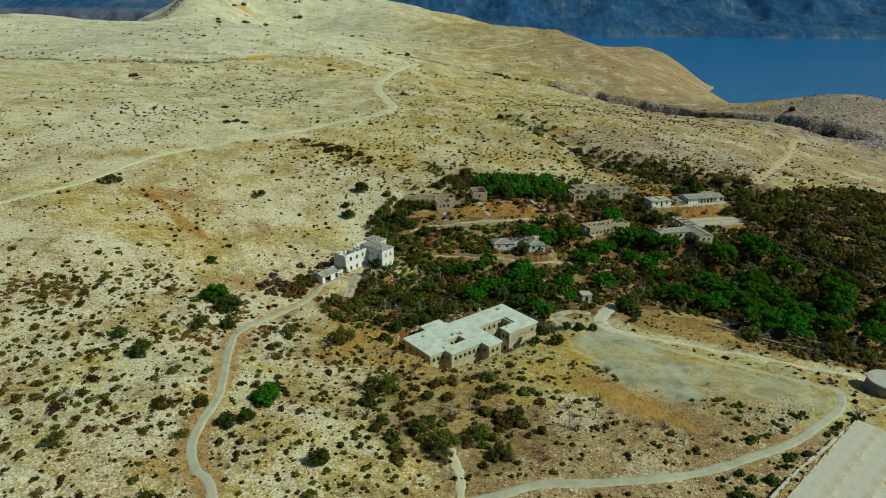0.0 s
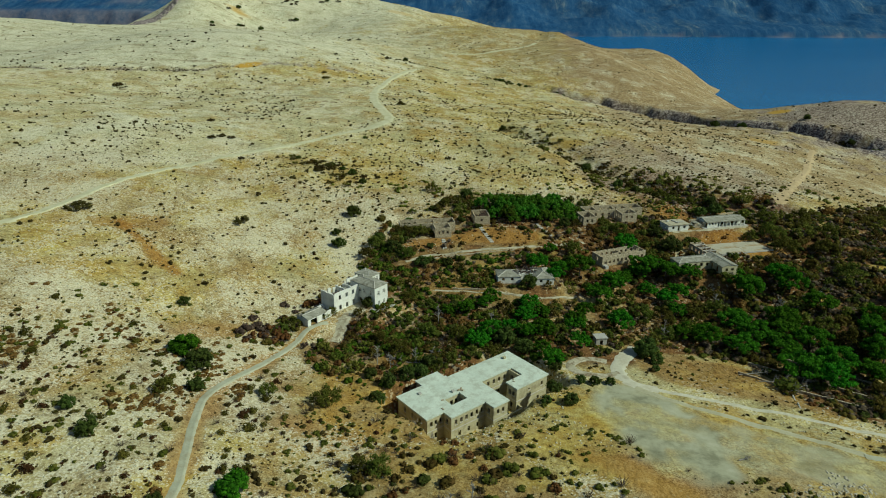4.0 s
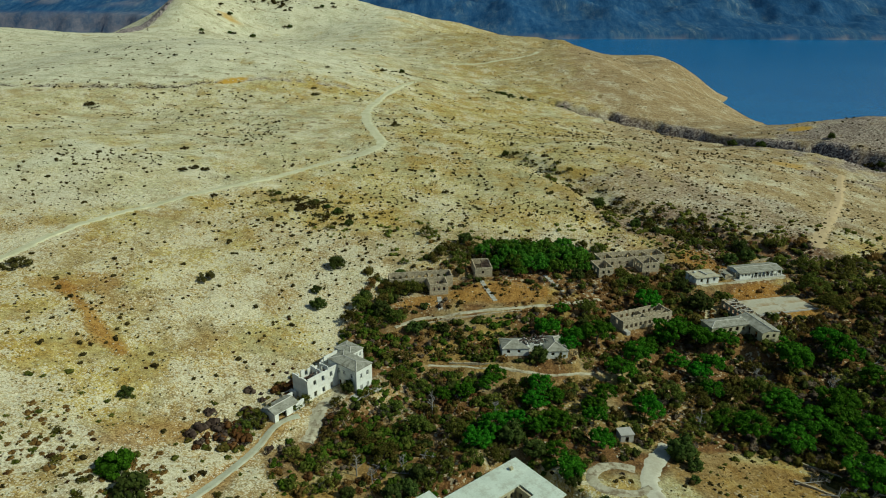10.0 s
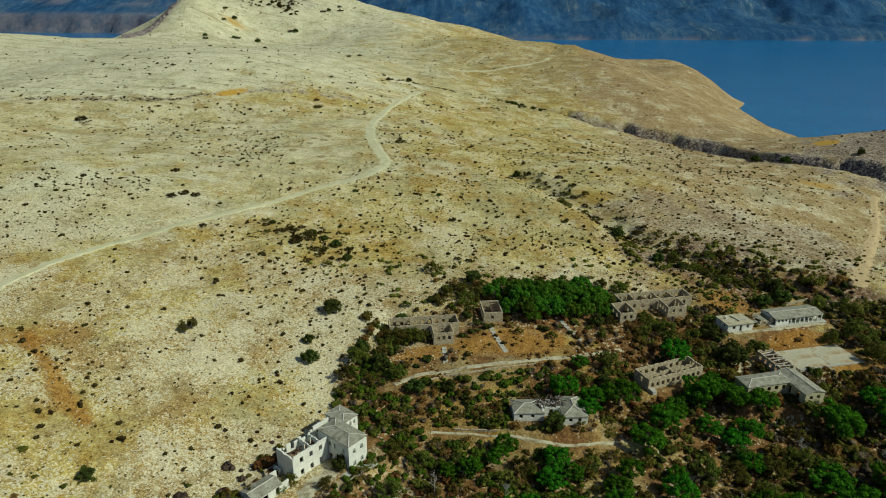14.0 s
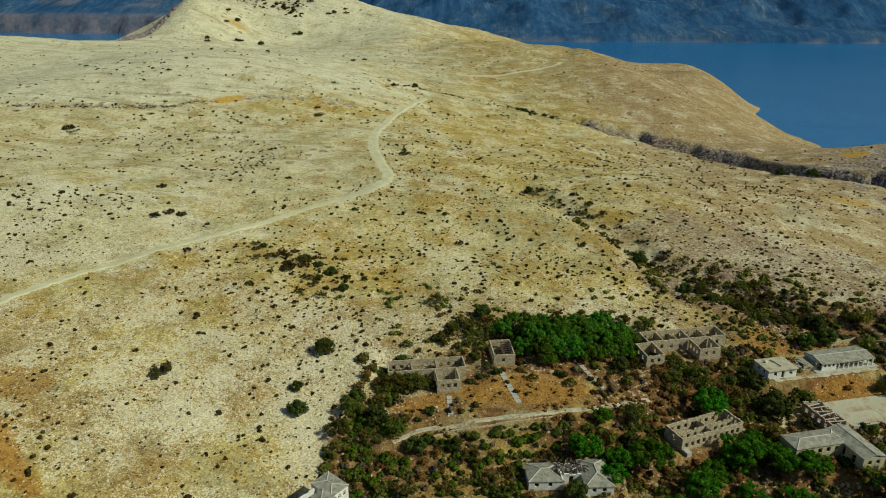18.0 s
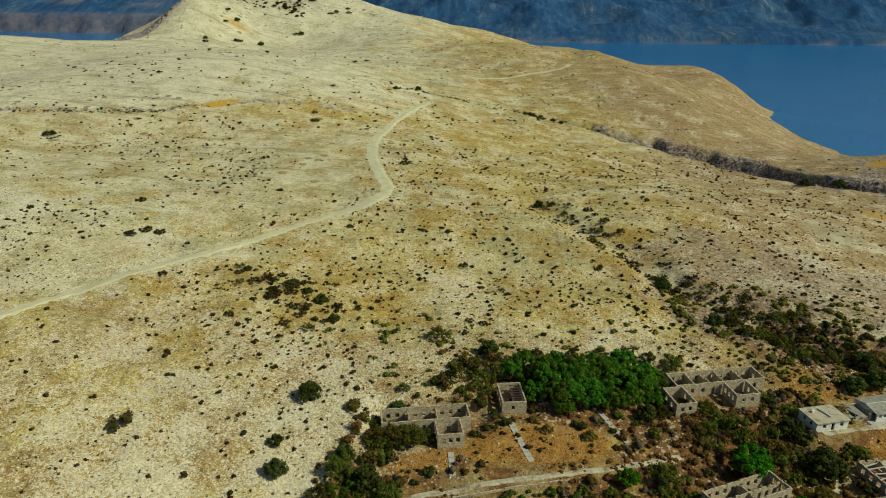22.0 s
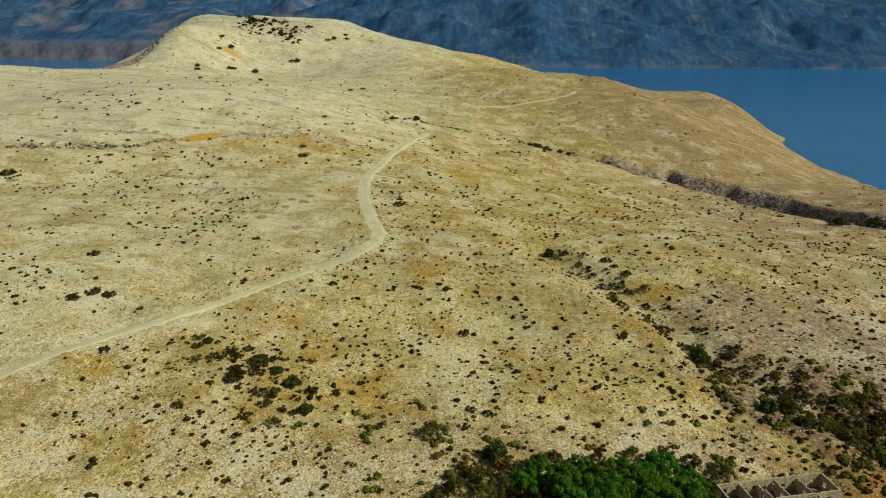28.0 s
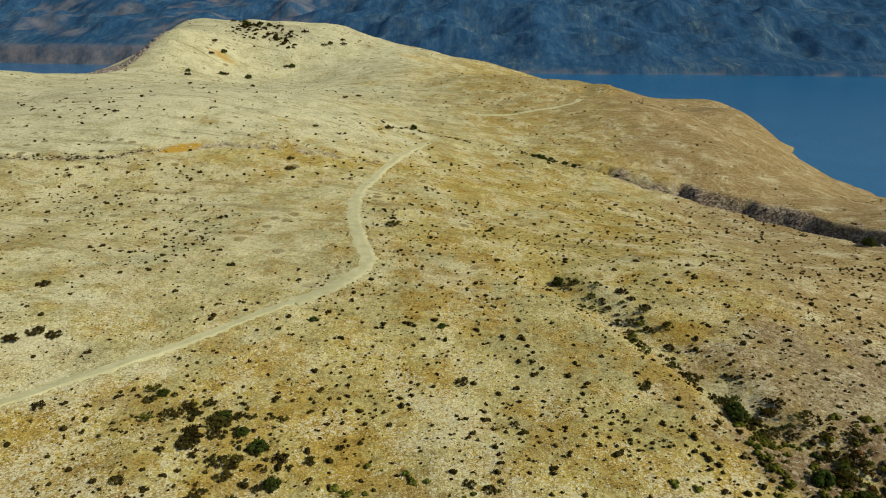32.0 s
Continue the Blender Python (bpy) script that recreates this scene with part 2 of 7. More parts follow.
def grid_mesh(name, xs, ys, z, m):
    X, Y = np.meshgrid(xs, ys)
    Zs = z(X.ravel(), Y.ravel())
    co = np.stack([X.ravel(), Y.ravel(), Zs], 1).astype(np.float32)
    nx, ny = len(xs), len(ys)
    i = (np.arange(ny - 1)[:, None] * nx + np.arange(nx - 1)[None]).ravel()
    quads = np.stack([i, i + 1, i + nx + 1, i + nx], 1).astype(np.int32)
    me = bpy.data.meshes.new(name)
    me.vertices.add(len(co))
    me.vertices.foreach_set("co", co.ravel())
    me.loops.add(quads.size)
    me.loops.foreach_set("vertex_index", quads.ravel())
    me.polygons.add(len(quads))
    me.polygons.foreach_set("loop_start", np.arange(0, quads.size, 4, dtype=np.int32))
    me.polygons.foreach_set("use_smooth", np.ones(len(quads), bool))
    me.materials.append(m)
    me.update(calc_edges=True)
    me.validate()
    return me


# ---- surfaces ----
def ground_material():
    m, t, b = mat("karst_ground", 0.95, spec=0.15)

    def attr(name):
        a = t.nodes.new("ShaderNodeAttribute")
        a.attribute_name = name
        return a.outputs["Fac"]

    def cells(scale, seed, squeeze=None):
        v = t.nodes.new("ShaderNodeTexVoronoi")
        v.inputs["Scale"].default_value = scale
        c = t.nodes.new("ShaderNodeTexCoord")
        a = t.nodes.new("ShaderNodeVectorMath")
        a.inputs[1].default_value = (seed, 2 * seed, 0)
        t.links.new(c.outputs["Object"], a.inputs[0])
        last = a
        if squeeze:
            last = t.nodes.new("ShaderNodeVectorMath")
            last.operation = "MULTIPLY"
            last.inputs[1].default_value = squeeze
            t.links.new(a.outputs[0], last.inputs[0])
        t.links.new(last.outputs[0], v.inputs["Vector"])
        w = t.nodes.new("ShaderNodeSeparateColor")
        t.links.new(v.outputs["Color"], w.inputs[0])
        return w.outputs[0], v.outputs["Distance"]

    def calc(how, p, q):
        n = t.nodes.new("ShaderNodeMath")
        n.operation = how
        for slot, v in enumerate((p, q)):
            if hasattr(v, "is_output"):
                t.links.new(v, n.inputs[slot])
            else:
                n.inputs[slot].default_value = v
        return n.outputs[0]

    broad, mid, grain, fine = tex(t, 0.011, 6, 0.6), tex(t, 0.06, 7, 0.66), tex(t, 0.5, 6, 0.72), tex(t, 2.2, 5, 0.75)
    pick, edge = cells(1.1, 3.0)
    pick2, edge2 = cells(3.0, 11.0)
    pick4, edge4 = cells(0.42, 37.0, (1, 0.5, 0))
    scree, stony, far, even = attr("scree"), attr("stony"), attr("far"), attr("smooth")
    # loose stones: paler flecks, thicker where the ground is bare
    bare = calc("ADD", calc("MULTIPLY", calc("SUBTRACT", mid, 0.52), 3.4), calc("MULTIPLY", scree, 0.22))
    bare = calc("ADD", bare, calc("MULTIPLY", stony, 0.34))
    bare = calc("SUBTRACT", bare, calc("MAXIMUM", calc("MULTIPLY", even, 0.8), calc("MULTIPLY", attr("earth"), 0.9)))
    big = ramp(t, calc("ADD", calc("SUBTRACT", pick, calc("MULTIPLY", edge, 0.85)), bare), (0.46, (0, 0, 0)), (0.57, (1, 1, 1)))
    small = ramp(t, calc("ADD", calc("SUBTRACT", pick2, calc("MULTIPLY", edge2, 0.75)), bare), (0.38, (0, 0, 0)), (0.53, (1, 1, 1)))
    slabs = ramp(t, calc("ADD", calc("SUBTRACT", pick4, calc("MULTIPLY", edge4, 0.55)), calc("MULTIPLY", bare, 0.9)), (0.52, (0, 0, 0)), (0.62, (1, 1, 1)))
    flecks = calc("MAXIMUM", calc("MULTIPLY", big, 0.66), calc("MULTIPLY", small, 0.58))
    flecks = calc("MAXIMUM", flecks, calc("MULTIPLY", calc("MULTIPLY", slabs, far), calc("SUBTRACT", 0.5, calc("MULTIPLY", attr("umber"), 0.42))))
    dry = ramp(t, grain, (0.36, (0.25, 0.17, 0.03)), (0.5, (0.45, 0.34, 0.064)), (0.64, (0.56, 0.455, 0.115)))
    pale = ramp(t, grain, (0.36, (0.28, 0.245, 0.115)), (0.5, (0.445, 0.41, 0.21)), (0.64, (0.57, 0.535, 0.31)))
    cover = mix(t, 0.5, ramp(t, broad, (0.44, (0, 0, 0)), (0.56, (1, 1, 1))), ramp(t, mid, (0.43, (0, 0, 0)), (0.57, (1, 1, 1))))
    col = mix(t, cover, pale, dry)
    ochre = ramp(t, mix(t, 0.5, grain, fine), (0.38, (0.16, 0.07, 0.014)), (0.5, (0.34, 0.17, 0.034)), (0.62, (0.45, 0.265, 0.066)))
    chalky = ramp(t, tex(t, 0.024, 7, 0.7), (0.53, (0, 0, 0)), (0.62, (1, 1, 1)))
    col = mix(t, calc("MULTIPLY", chalky, 0.6), col, ramp(t, fine, (0.36, (0.34, 0.32, 0.17)), (0.6, (0.6, 0.575, 0.38))))
    golden = ramp(t, mix(t, 0.5, grain, fine), (0.38, (0.19, 0.105, 0.016)), (0.5, (0.385, 0.25, 0.044)), (0.62, (0.52, 0.37, 0.088)))
    rust = ramp(t, tex(t, 0.05, 8, 0.75), (0.48, (0, 0, 0)), (0.56, (1, 1, 1)))
    col = mix(t, calc("MULTIPLY", rust, 0.72), col, golden)
    white = ramp(t, grain, (0.36, (0.43, 0.435, 0.3)), (0.62, (0.69, 0.7, 0.54)))
    col = mix(t, calc("MULTIPLY", scree, 0.7), col, white)
    umber = ramp(t, mix(t, 0.4, grain, fine), (0.36, (0.15, 0.095, 0.045)), (0.5, (0.34, 0.245, 0.12)), (0.64, (0.5, 0.41, 0.24)))
    col = mix(t, calc("MAXIMUM", attr("umber"), calc("MULTIPLY", stony, 0.55)), col, umber)
    col = mix(t, attr("earth"), col, ochre)
    chalk = ramp(t, pick2, (0.0, (0.46, 0.43, 0.275)), (1.0, (0.86, 0.83, 0.65)))
    col = mix(t, flecks, col, chalk)
    dark = ramp(t, calc("ADD", fine, calc("MULTIPLY", mid, 0.35)), (0.56, (1, 1, 1)), (0.66, (0, 0, 0)))
    soil_dark = mix(t, 1.0, col, (0.52, 0.44, 0.34), "MULTIPLY")
    col = mix(t, calc("MULTIPLY", dark, 0.75), col, soil_dark)
    # low dry plants, a hand high, between the stones
    pick3, edge3 = cells(0.8, 23.0)
    herb = ramp(t, calc("SUBTRACT", calc("ADD", pick3, calc("MULTIPLY", calc("SUBTRACT", grain, 0.5), 0.8)), calc("MULTIPLY", edge3, 1.6)), (0.52, (0, 0, 0)), (0.6, (1, 1, 1)))
    col = mix(t, calc("MULTIPLY", calc("MULTIPLY", herb, 0.85), calc("SUBTRACT", 1.0, even)), col, (0.085, 0.06, 0.02))
    # old terrace lines and beds of dry herbs across the far slopes
    pick5, edge5 = cells(0.3, 51.0, (0.55, 0.6, 0))
    beds = ramp(t, calc("SUBTRACT", calc("ADD", pick5, calc("MULTIPLY", calc("SUBTRACT", mid, 0.5), 2.2)), calc("MULTIPLY", edge5, 1.3)), (0.56, (0, 0, 0)), (0.66, (1, 1, 1)))
    lines = ramp(t, tex(t, 1.0, 6, 0.7, squeeze=(0.012, 0.16, 0)), (0.38, (1, 1, 1)), (0.45, (0, 0, 0)))
    col = mix(t, calc("MULTIPLY", calc("MAXIMUM", calc("MULTIPLY", beds, 0.72), calc("MULTIPLY", lines, 0.42)), far), col, (0.16, 0.115, 0.04))
    # brown leaf litter, dark enough to hold some shade of pines and bushes
    litter = ramp(t, mix(t, 0.5, grain, fine), (0.38, (0.044, 0.023, 0.01)), (0.5, (0.15, 0.074, 0.025)), (0.63, (0.32, 0.185, 0.072)))
    col = mix(t, attr("litter"), col, litter)
    rubbly = ramp(t, calc("ADD", calc("SUBTRACT", pick, calc("MULTIPLY", edge, 0.9)), calc("MULTIPLY", calc("SUBTRACT", mid, 0.5), 2.4)), (0.5, (0, 0, 0)), (0.58, (1, 1, 1)))
    col = mix(t, calc("MULTIPLY", calc("MULTIPLY", rubbly, attr("litter")), 0.7), col, (0.52, 0.45, 0.3))
    sand = ramp(t, tex(t, 0.16, 6, 0.65), (0.36, (0.22, 0.22, 0.14)), (0.5, (0.36, 0.36, 0.245)), (0.7, (0.47, 0.465, 0.34)))
    col = mix(t, attr("sand"), col, sand)
    # bare dark rock, and the painted shadow line of the scarp
    rock = ramp(t, mix(t, 0.5, grain, pick), (0.36, (0.08, 0.06, 0.058)), (0.52, (0.23, 0.185, 0.165)), (0.7, (0.46, 0.4, 0.34)))
    col = mix(t, attr("rock"), col, rock)
    col = mix(t, attr("clay"), col, (0.47, 0.29, 0.052))
    t.links.new(col, b.inputs["Base Color"])
    bump(t, b, calc("MULTIPLY", mix(t, 0.3, grain, calc("SUBTRACT", 1.0, edge)), calc("SUBTRACT", 1.0, calc("MULTIPLY", attr("sand"), 0.9))), 0.9, 0.5)
    return m


def sea_material():
    m, t, b = mat("sea", 0.2, spec=0.22)
    col = ramp(t, tex(t, 0.003, 4), (0.3, (0.009, 0.118, 0.33)), (0.7, (0.016, 0.146, 0.375)))
    t.links.new(col, b.inputs["Base Color"])
    bump(t, b, tex(t, 0.25, 5, 0.7), 0.35, 0.6)
    return m


def hazy_mountain_material():
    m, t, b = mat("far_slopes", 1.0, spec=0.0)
    # distance haze is painted into wood, bare ground and cliff as blue
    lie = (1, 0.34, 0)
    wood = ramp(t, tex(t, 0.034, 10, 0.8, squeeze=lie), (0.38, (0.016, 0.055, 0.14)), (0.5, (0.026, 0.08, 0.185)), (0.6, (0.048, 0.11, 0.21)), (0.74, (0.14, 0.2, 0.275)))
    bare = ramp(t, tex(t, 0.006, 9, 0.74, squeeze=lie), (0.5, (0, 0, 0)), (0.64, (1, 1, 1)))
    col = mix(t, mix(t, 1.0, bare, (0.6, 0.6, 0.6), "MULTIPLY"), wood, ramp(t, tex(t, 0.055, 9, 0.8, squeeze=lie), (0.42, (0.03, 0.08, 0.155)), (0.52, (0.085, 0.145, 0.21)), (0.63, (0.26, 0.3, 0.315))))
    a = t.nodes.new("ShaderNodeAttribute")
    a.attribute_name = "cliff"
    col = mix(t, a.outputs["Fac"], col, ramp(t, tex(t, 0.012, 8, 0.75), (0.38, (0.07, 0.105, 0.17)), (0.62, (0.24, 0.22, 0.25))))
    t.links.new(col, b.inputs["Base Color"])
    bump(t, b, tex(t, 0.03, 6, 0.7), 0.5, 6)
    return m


M_GROUND, M_SEA, M_FAR = ground_material(), sea_material(), hazy_mountain_material()
M_ROAD = simple("worn_concrete_road", (0.33, 0.335, 0.235), (0.48, 0.485, 0.36), 0.35, fine=8, stain=((0.3, 0.24, 0.14), 0.35, 0.3))
M_TRACK = simple("gravel_track", (0.42, 0.4, 0.23), (0.63, 0.61, 0.42), 0.22, fine=9)
M_PATH = simple("broken_path_concrete", (0.34, 0.31, 0.2), (0.58, 0.545, 0.41), 0.4, fine=6, stain=((0.15, 0.1, 0.045), 0.8, 0.45))
M_PALE = simple("pale_old_concrete", (0.47, 0.45, 0.33), (0.63, 0.61, 0.48), 0.35, fine=8, stain=((0.3, 0.24, 0.14), 0.35, 0.3))
M_GRIT = simple("pale_trodden_grit", (0.34, 0.32, 0.2), (0.5, 0.48, 0.33), 0.3, fine=8)
M_DIRT = simple("bare_dirt_track", (0.42, 0.31, 0.16), (0.56, 0.44, 0.26), 0.25, fine=8)
M_ROOF = simple("weathered_roof_slab", (0.5, 0.56, 0.47), (0.69, 0.76, 0.65), 0.25, fine=10, stain=((0.3, 0.29, 0.2), 0.45, 0.4))
M_TAN = simple("stained_tan_render", (0.38, 0.34, 0.2), (0.6, 0.56, 0.37), 0.3, fine=10, stain=((0.2, 0.16, 0.09), 0.5, 0.5))
M_WHITE = simple("flaking_whitewash", (0.64, 0.65, 0.59), (0.82, 0.83, 0.77), 0.35, fine=9, stain=((0.4, 0.36, 0.28), 0.28, 0.6))
M_STONE = simple("bare_rubble_wall", (0.3, 0.245, 0.15), (0.53, 0.46, 0.325), 0.6, fine=7, rubble=2.6)


# ---- ground, sea, far shore ----
def spaced(knots):
    """Places along a line, with a spacing that changes from knot to knot (place, spacing)."""
    out = [knots[0][0]]
    while out[-1] < knots[-1][0]:
        out.append(out[-1] + float(np.interp(out[-1], [k[0] for k in knots], [k[1] for k in knots])))
    return np.array(out)


def grove(x, y):
    """How far a place lies within the wooded ground, 1 in its midst."""
    w = 6 * lattice(x, y, 14, 21) + 3 * lattice(x, y, 5, 22)
    a = step(1.12 - oval(x, y, 48, 222, 62, 38, 6) + w / 60, 0, 0.22)
    b = step(1.1 - oval(x, y, 38, 268, 62, 24, 10) + w / 50, 0, 0.25)
    # the second oval carries litter and painted pine shade towards the back road
    c = np.maximum(step(1.1 - oval(x, y, 145, 232, 72, 60, -25) + w / 60, 0, 0.22), step(1.1 - oval(x, y, 114, 178, 34, 16, -25) + w / 50, 0, 0.25))
    d = step(1.1 - oval(x, y, -18, 188, 24, 22, 40) + w / 40, 0, 0.3)
    e = 0.62 * step(1.1 - oval(x, y, 112, 304, 34, 12, 8) + w / 40, 0, 0.3)
    f = 0.7 * step(1.1 - oval(x, y, 0, 122, 19, 24, 10) + w / 40, 0, 0.3)
    g = step(1.1 - oval(x, y, -14, 230, 21, 36, -8) + w / 40, 0, 0.3)
    h = 0.25 * step(1.0 - oval(x, y, 96, 318, 30, 12, -16) + w / 30, 0, 0.4)
    i = 0.9 * step(1.1 - oval(x, y, 190, 276, 62, 38, 28) + w / 50, 0, 0.3)
    lawn = np.maximum.reduce([step(1.05 - oval(x, y, *o), 0, 0.2) for o in LAWNS])
    return (1 - lawn) * np.maximum.reduce([a, b, c, d, e, f, g, h, i]) * (1 - step(1.15 - oval(x, y, 70, 184, 19, 14, 0), 0, 0.15))


XS = spaced([(-1500, 45), (-500, 14), (-200, 2.0), (-110, 1.25), (130, 1.25), (220, 2.2), (520, 12), (1500, 45)])
YS = spaced([(-700, 50), (0, 12), (70, 1.2), (330, 1.3), (480, 2.2), (760, 4.2), (1150, 5.5), (1400, 25), (1700, 60)])
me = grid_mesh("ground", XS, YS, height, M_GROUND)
co = np.empty(len(me.vertices) * 3, np.float32)
me.vertices.foreach_get("co", co)
gx, gy, gz = co.reshape(-1, 3).T.astype(float)


def soil(name, values):
    a = me.attributes.new(name, "FLOAT", "POINT")
    a.data.foreach_set("value", np.clip(values, 0, 1).astype(np.float32))


rag = 0.5 * lattice(gx, gy, 9, 31) + 0.3 * lattice(gx, gy, 3.5, 32)
gr = grove(gx, gy)
soil("far", step(gy, 300, 480))
patchy = np.maximum(step(0.65 + lattice(gx, gy, 13, 94) + 0.6 * lattice(gx, gy, 5, 95), 0.0, 0.7), step(gx, 50, 80))
# below the pines and in the fold: brown soil plus painted shade
soil("litter", 0.45 * np.maximum(step(1.1 - oval(gx, gy, 82, 179, 30, 9, -18) + 0.5 * rag, 0, 0.4), step(1.1 - oval(gx, gy, 69, 185, 17, 13, 0) + 0.4 * rag, 0, 0.3)) * step(0.7 + rag, 0.2, 0.7) + 0.75 * step(1.1 - oval(gx, gy, 104, 316, 50, 26, -12) + 0.5 * rag, 0, 0.5) * step(0.6 + rag, 0.2, 0.7) + 0.2 * np.maximum.reduce([step(1.1 - oval(gx, gy, *o) + 0.4 * rag, 0, 0.3) for o in LAWNS]) + 0.3 * step(1.05 - oval(gx, gy, 45, 112, 52, 22, 12) + 0.8 * rag, 0, 0.6) + 0.75 * step(1.1 - oval(gx, gy, -3, 177, 19, 7, 40) + 0.5 * rag, 0, 0.4) + (0.55 + 0.42 * patchy) * gr * (1 - 0.55 * step(1.1 - oval(gx, gy, -20, 162, 24, 30, 20), 0, 0.4)) * step(0.75 + rag, 0.1, 0.6) * (1 - 0.6 * step(150 - gy, 0, 8)))
soil("scree", 0.35 * step(-gx + 50 * rag, 90, 200) * step(gy, 200, 330) + 0.85 * step(-gx + 60 * rag + 30 * lattice(gx, gy, 40, 74), -30, 150) * step(gy - np.interp(gx, [p[0] for p in SCARP], [p[1] for p in SCARP]) + 12 * rag, -4, 12) * step(0.75 + rag, 0.1, 0.5) + 0.5 * step(gy, 960, 1010) * step(-gx + 40 * rag, 0, 180) + 0.5 * step(-gx - 30 + 25 * rag, 0, 30) * step(210 - gy + 30 * rag, 0, 60) * step(0.55 + rag, 0.2, 0.8)
     + 0.5 * step(1.1 - oval(gx, gy, -150, 330, 60, 40) + 0.5 * rag, 0, 0.4) + 0.3 * step(1.1 - oval(gx, gy, -110, 440, 105, 95) + 0.6 * rag, 0, 0.6) + 0.5 * step(1.1 - oval(gx, gy, -190, 640, 150, 60) + 0.5 * rag, 0, 0.4))
soil("stony", step(-gx + 40 * rag + 25 * lattice(gx, gy, 45, 91), -40, 40) * step(345 - gy + 50 * rag, 0, 90) * step(gy, 60, 100) * step(0.8 + lattice(gx, gy, 26, 92) + 0.6 * rag, 0.1, 0.9))
soil("umber", 0.8 * step(1.1 - oval(gx, gy, 38, 110, 58, 25, 12) + 0.5 * rag, 0, 0.5) + 0.65 * step(1.1 - oval(gx, gy, 20, 288, 100, 24, 8) + 0.5 * rag, 0, 0.5) + 0.85 * step(gx - 40 - 0.1 * (gy - 300) + 35 * rag, 0, 70) * step(gy, 290, 360) + 0.55 * step(gy + 0.75 * gx + 40 * rag, 660, 790) * step(gx + 40 * rag, -130, 130))
soil("smooth", 0.12 * step(gx, 40, 110) * step(gy + 0.75 * gx, 690, 740) + 0.12 * step(gy, 640, 800) + 0.6 * (gr > 0.5) + 1.0 * step(1.15 - oval(gx, gy, 57, 144, 44, 25, -15) + 0.3 * rag, 0, 0.3) + 0.8 * np.maximum.reduce([step(1.2 - oval(gx, gy, *o), 0, 0.3) for o in LAWNS]))
soil("clay", 0.3 * step(1.0 - oval(gx, gy, 39, 127, 20, 5, -32) + 0.8 * rag, 0, 0.6) + step(1.0 - oval(gx, gy, -160, 529, 12, 3.2, 38) + 0.5 * rag, 0, 0.3) + step(1.0 - oval(gx, gy, 252, 556, 10, 8) + 0.4 * rag, 0, 0.3) + 0.7 * step(1.0 - oval(gx, gy, -301, 957, 16, 8) + 0.5 * rag, 0, 0.4)
     + 0.6 * step(1.0 - oval(gx, gy, 196, 452, 18, 8) + 0.6 * rag, 0, 0.4) + 0.4 * step(1.0 - oval(gx, gy, -90, 1036, 26, 12) + 0.6 * rag, 0, 0.4))
soil("earth", 0.55 * step(1.0 - oval(gx, gy, 41, 126.5, 20, 6.5, -32) + 0.8 * rag, 0, 0.6) + 0.45 * np.maximum(step(1.1 - oval(gx, gy, 82, 179, 30, 9, -18) + 0.5 * rag, 0, 0.4), step(1.1 - oval(gx, gy, 69, 185, 17, 13, 0) + 0.4 * rag, 0, 0.3))
     + 0.9 * np.maximum.reduce([step(1.1 - oval(gx, gy, *o) + 0.4 * rag, 0, 0.3) for o in LAWNS])
     + 0.85 * step(3.2 - off_line(gx, gy, [(-119, 240), (-114, 235), (-104, 225), (-94, 216), (-89, 212)]) + 3 * rag, 0, 2.5) + 0.45 * step(1.1 - oval(gx, gy, -116, 240, 16, 9, 10) + 0.7 * rag, 0, 0.5) + 0.4 * step(1.1 - oval(gx, gy, -66, 186, 14, 6, 20) + 0.8 * rag, 0, 0.5) + 0.6 * step(4 - off_line(gx, gy, LANE) + 3 * rag, 0, 3)
     + 0.7 * step(1.1 - oval(gx, gy, 108, 273, 14, 6, 8) + 0.4 * rag, 0, 0.3) + 0.5 * step(1.1 - oval(gx, gy, -20, 162, 24, 30, 20) + 0.7 * rag, 0, 0.5))
soil("sand", 0.4 * step(1.1 - oval(gx, gy, 150, 408, 13, 24, -28) + 0.5 * rag, 0, 0.5) + np.maximum(step(1.0 - oval(gx, gy, 47, 153, 25, 14.5, -72) + 0.4 * rag, 0, 0.3), 0.7 * step(1.0 - oval(gx, gy, 64, 147, 30, 12, -17) + 0.5 * rag, 0, 0.35)) * (1 - 0.6 * step(lattice(gx, gy, 7, 71) + 0.6 * lattice(gx, gy, 3, 72), 0.2, 0.7)))
# the strip along SCARP paints its thin shadow line in rock colour
soil("rock", 0.75 * step(1.3 - off_line(gx, gy + 1.0, SCARP) + 1.2 * rag, 0, 0.9) * step(0.75 + rag, 0.2, 0.6) + 0.4 * step(1.0 - oval(gx, gy, 112, 342, 72, 46, -10) + 0.5 * rag, 0, 0.5) + 0.9 * step(4 + 14 * step(gx, 35, 175) - off_line(gx, gy, RAVINE) + 6 * rag, 0, 6) * step(gx, 15, 80) + 0.8 * step(1.1 - oval(gx, gy, -392, 925, 18, 60, -8) + 0.6 * rag, 0, 0.4)
     + 0.75 * step(1.1 - oval(gx, gy, 320, 500, 110, 100) + 0.8 * rag, 0, 0.5) + 0.3 * step(1.0 - oval(gx, gy, -262, 1062, 60, 26) + rag, 0, 0.5))
ground = tagged(new("ground", me), "stony karst hillside with dry yellow grass", "ground", kind="structure")

sea = new("water", mesh_from("water", [(-4500, -1500, SEA), (4500, -1500, SEA), (4500, 3600, SEA), (-4500, 3600, SEA)], [(0, 1, 2, 3)], M_SEA))
tagged(sea, "calm deep blue sea channel", "sea", kind="structure")


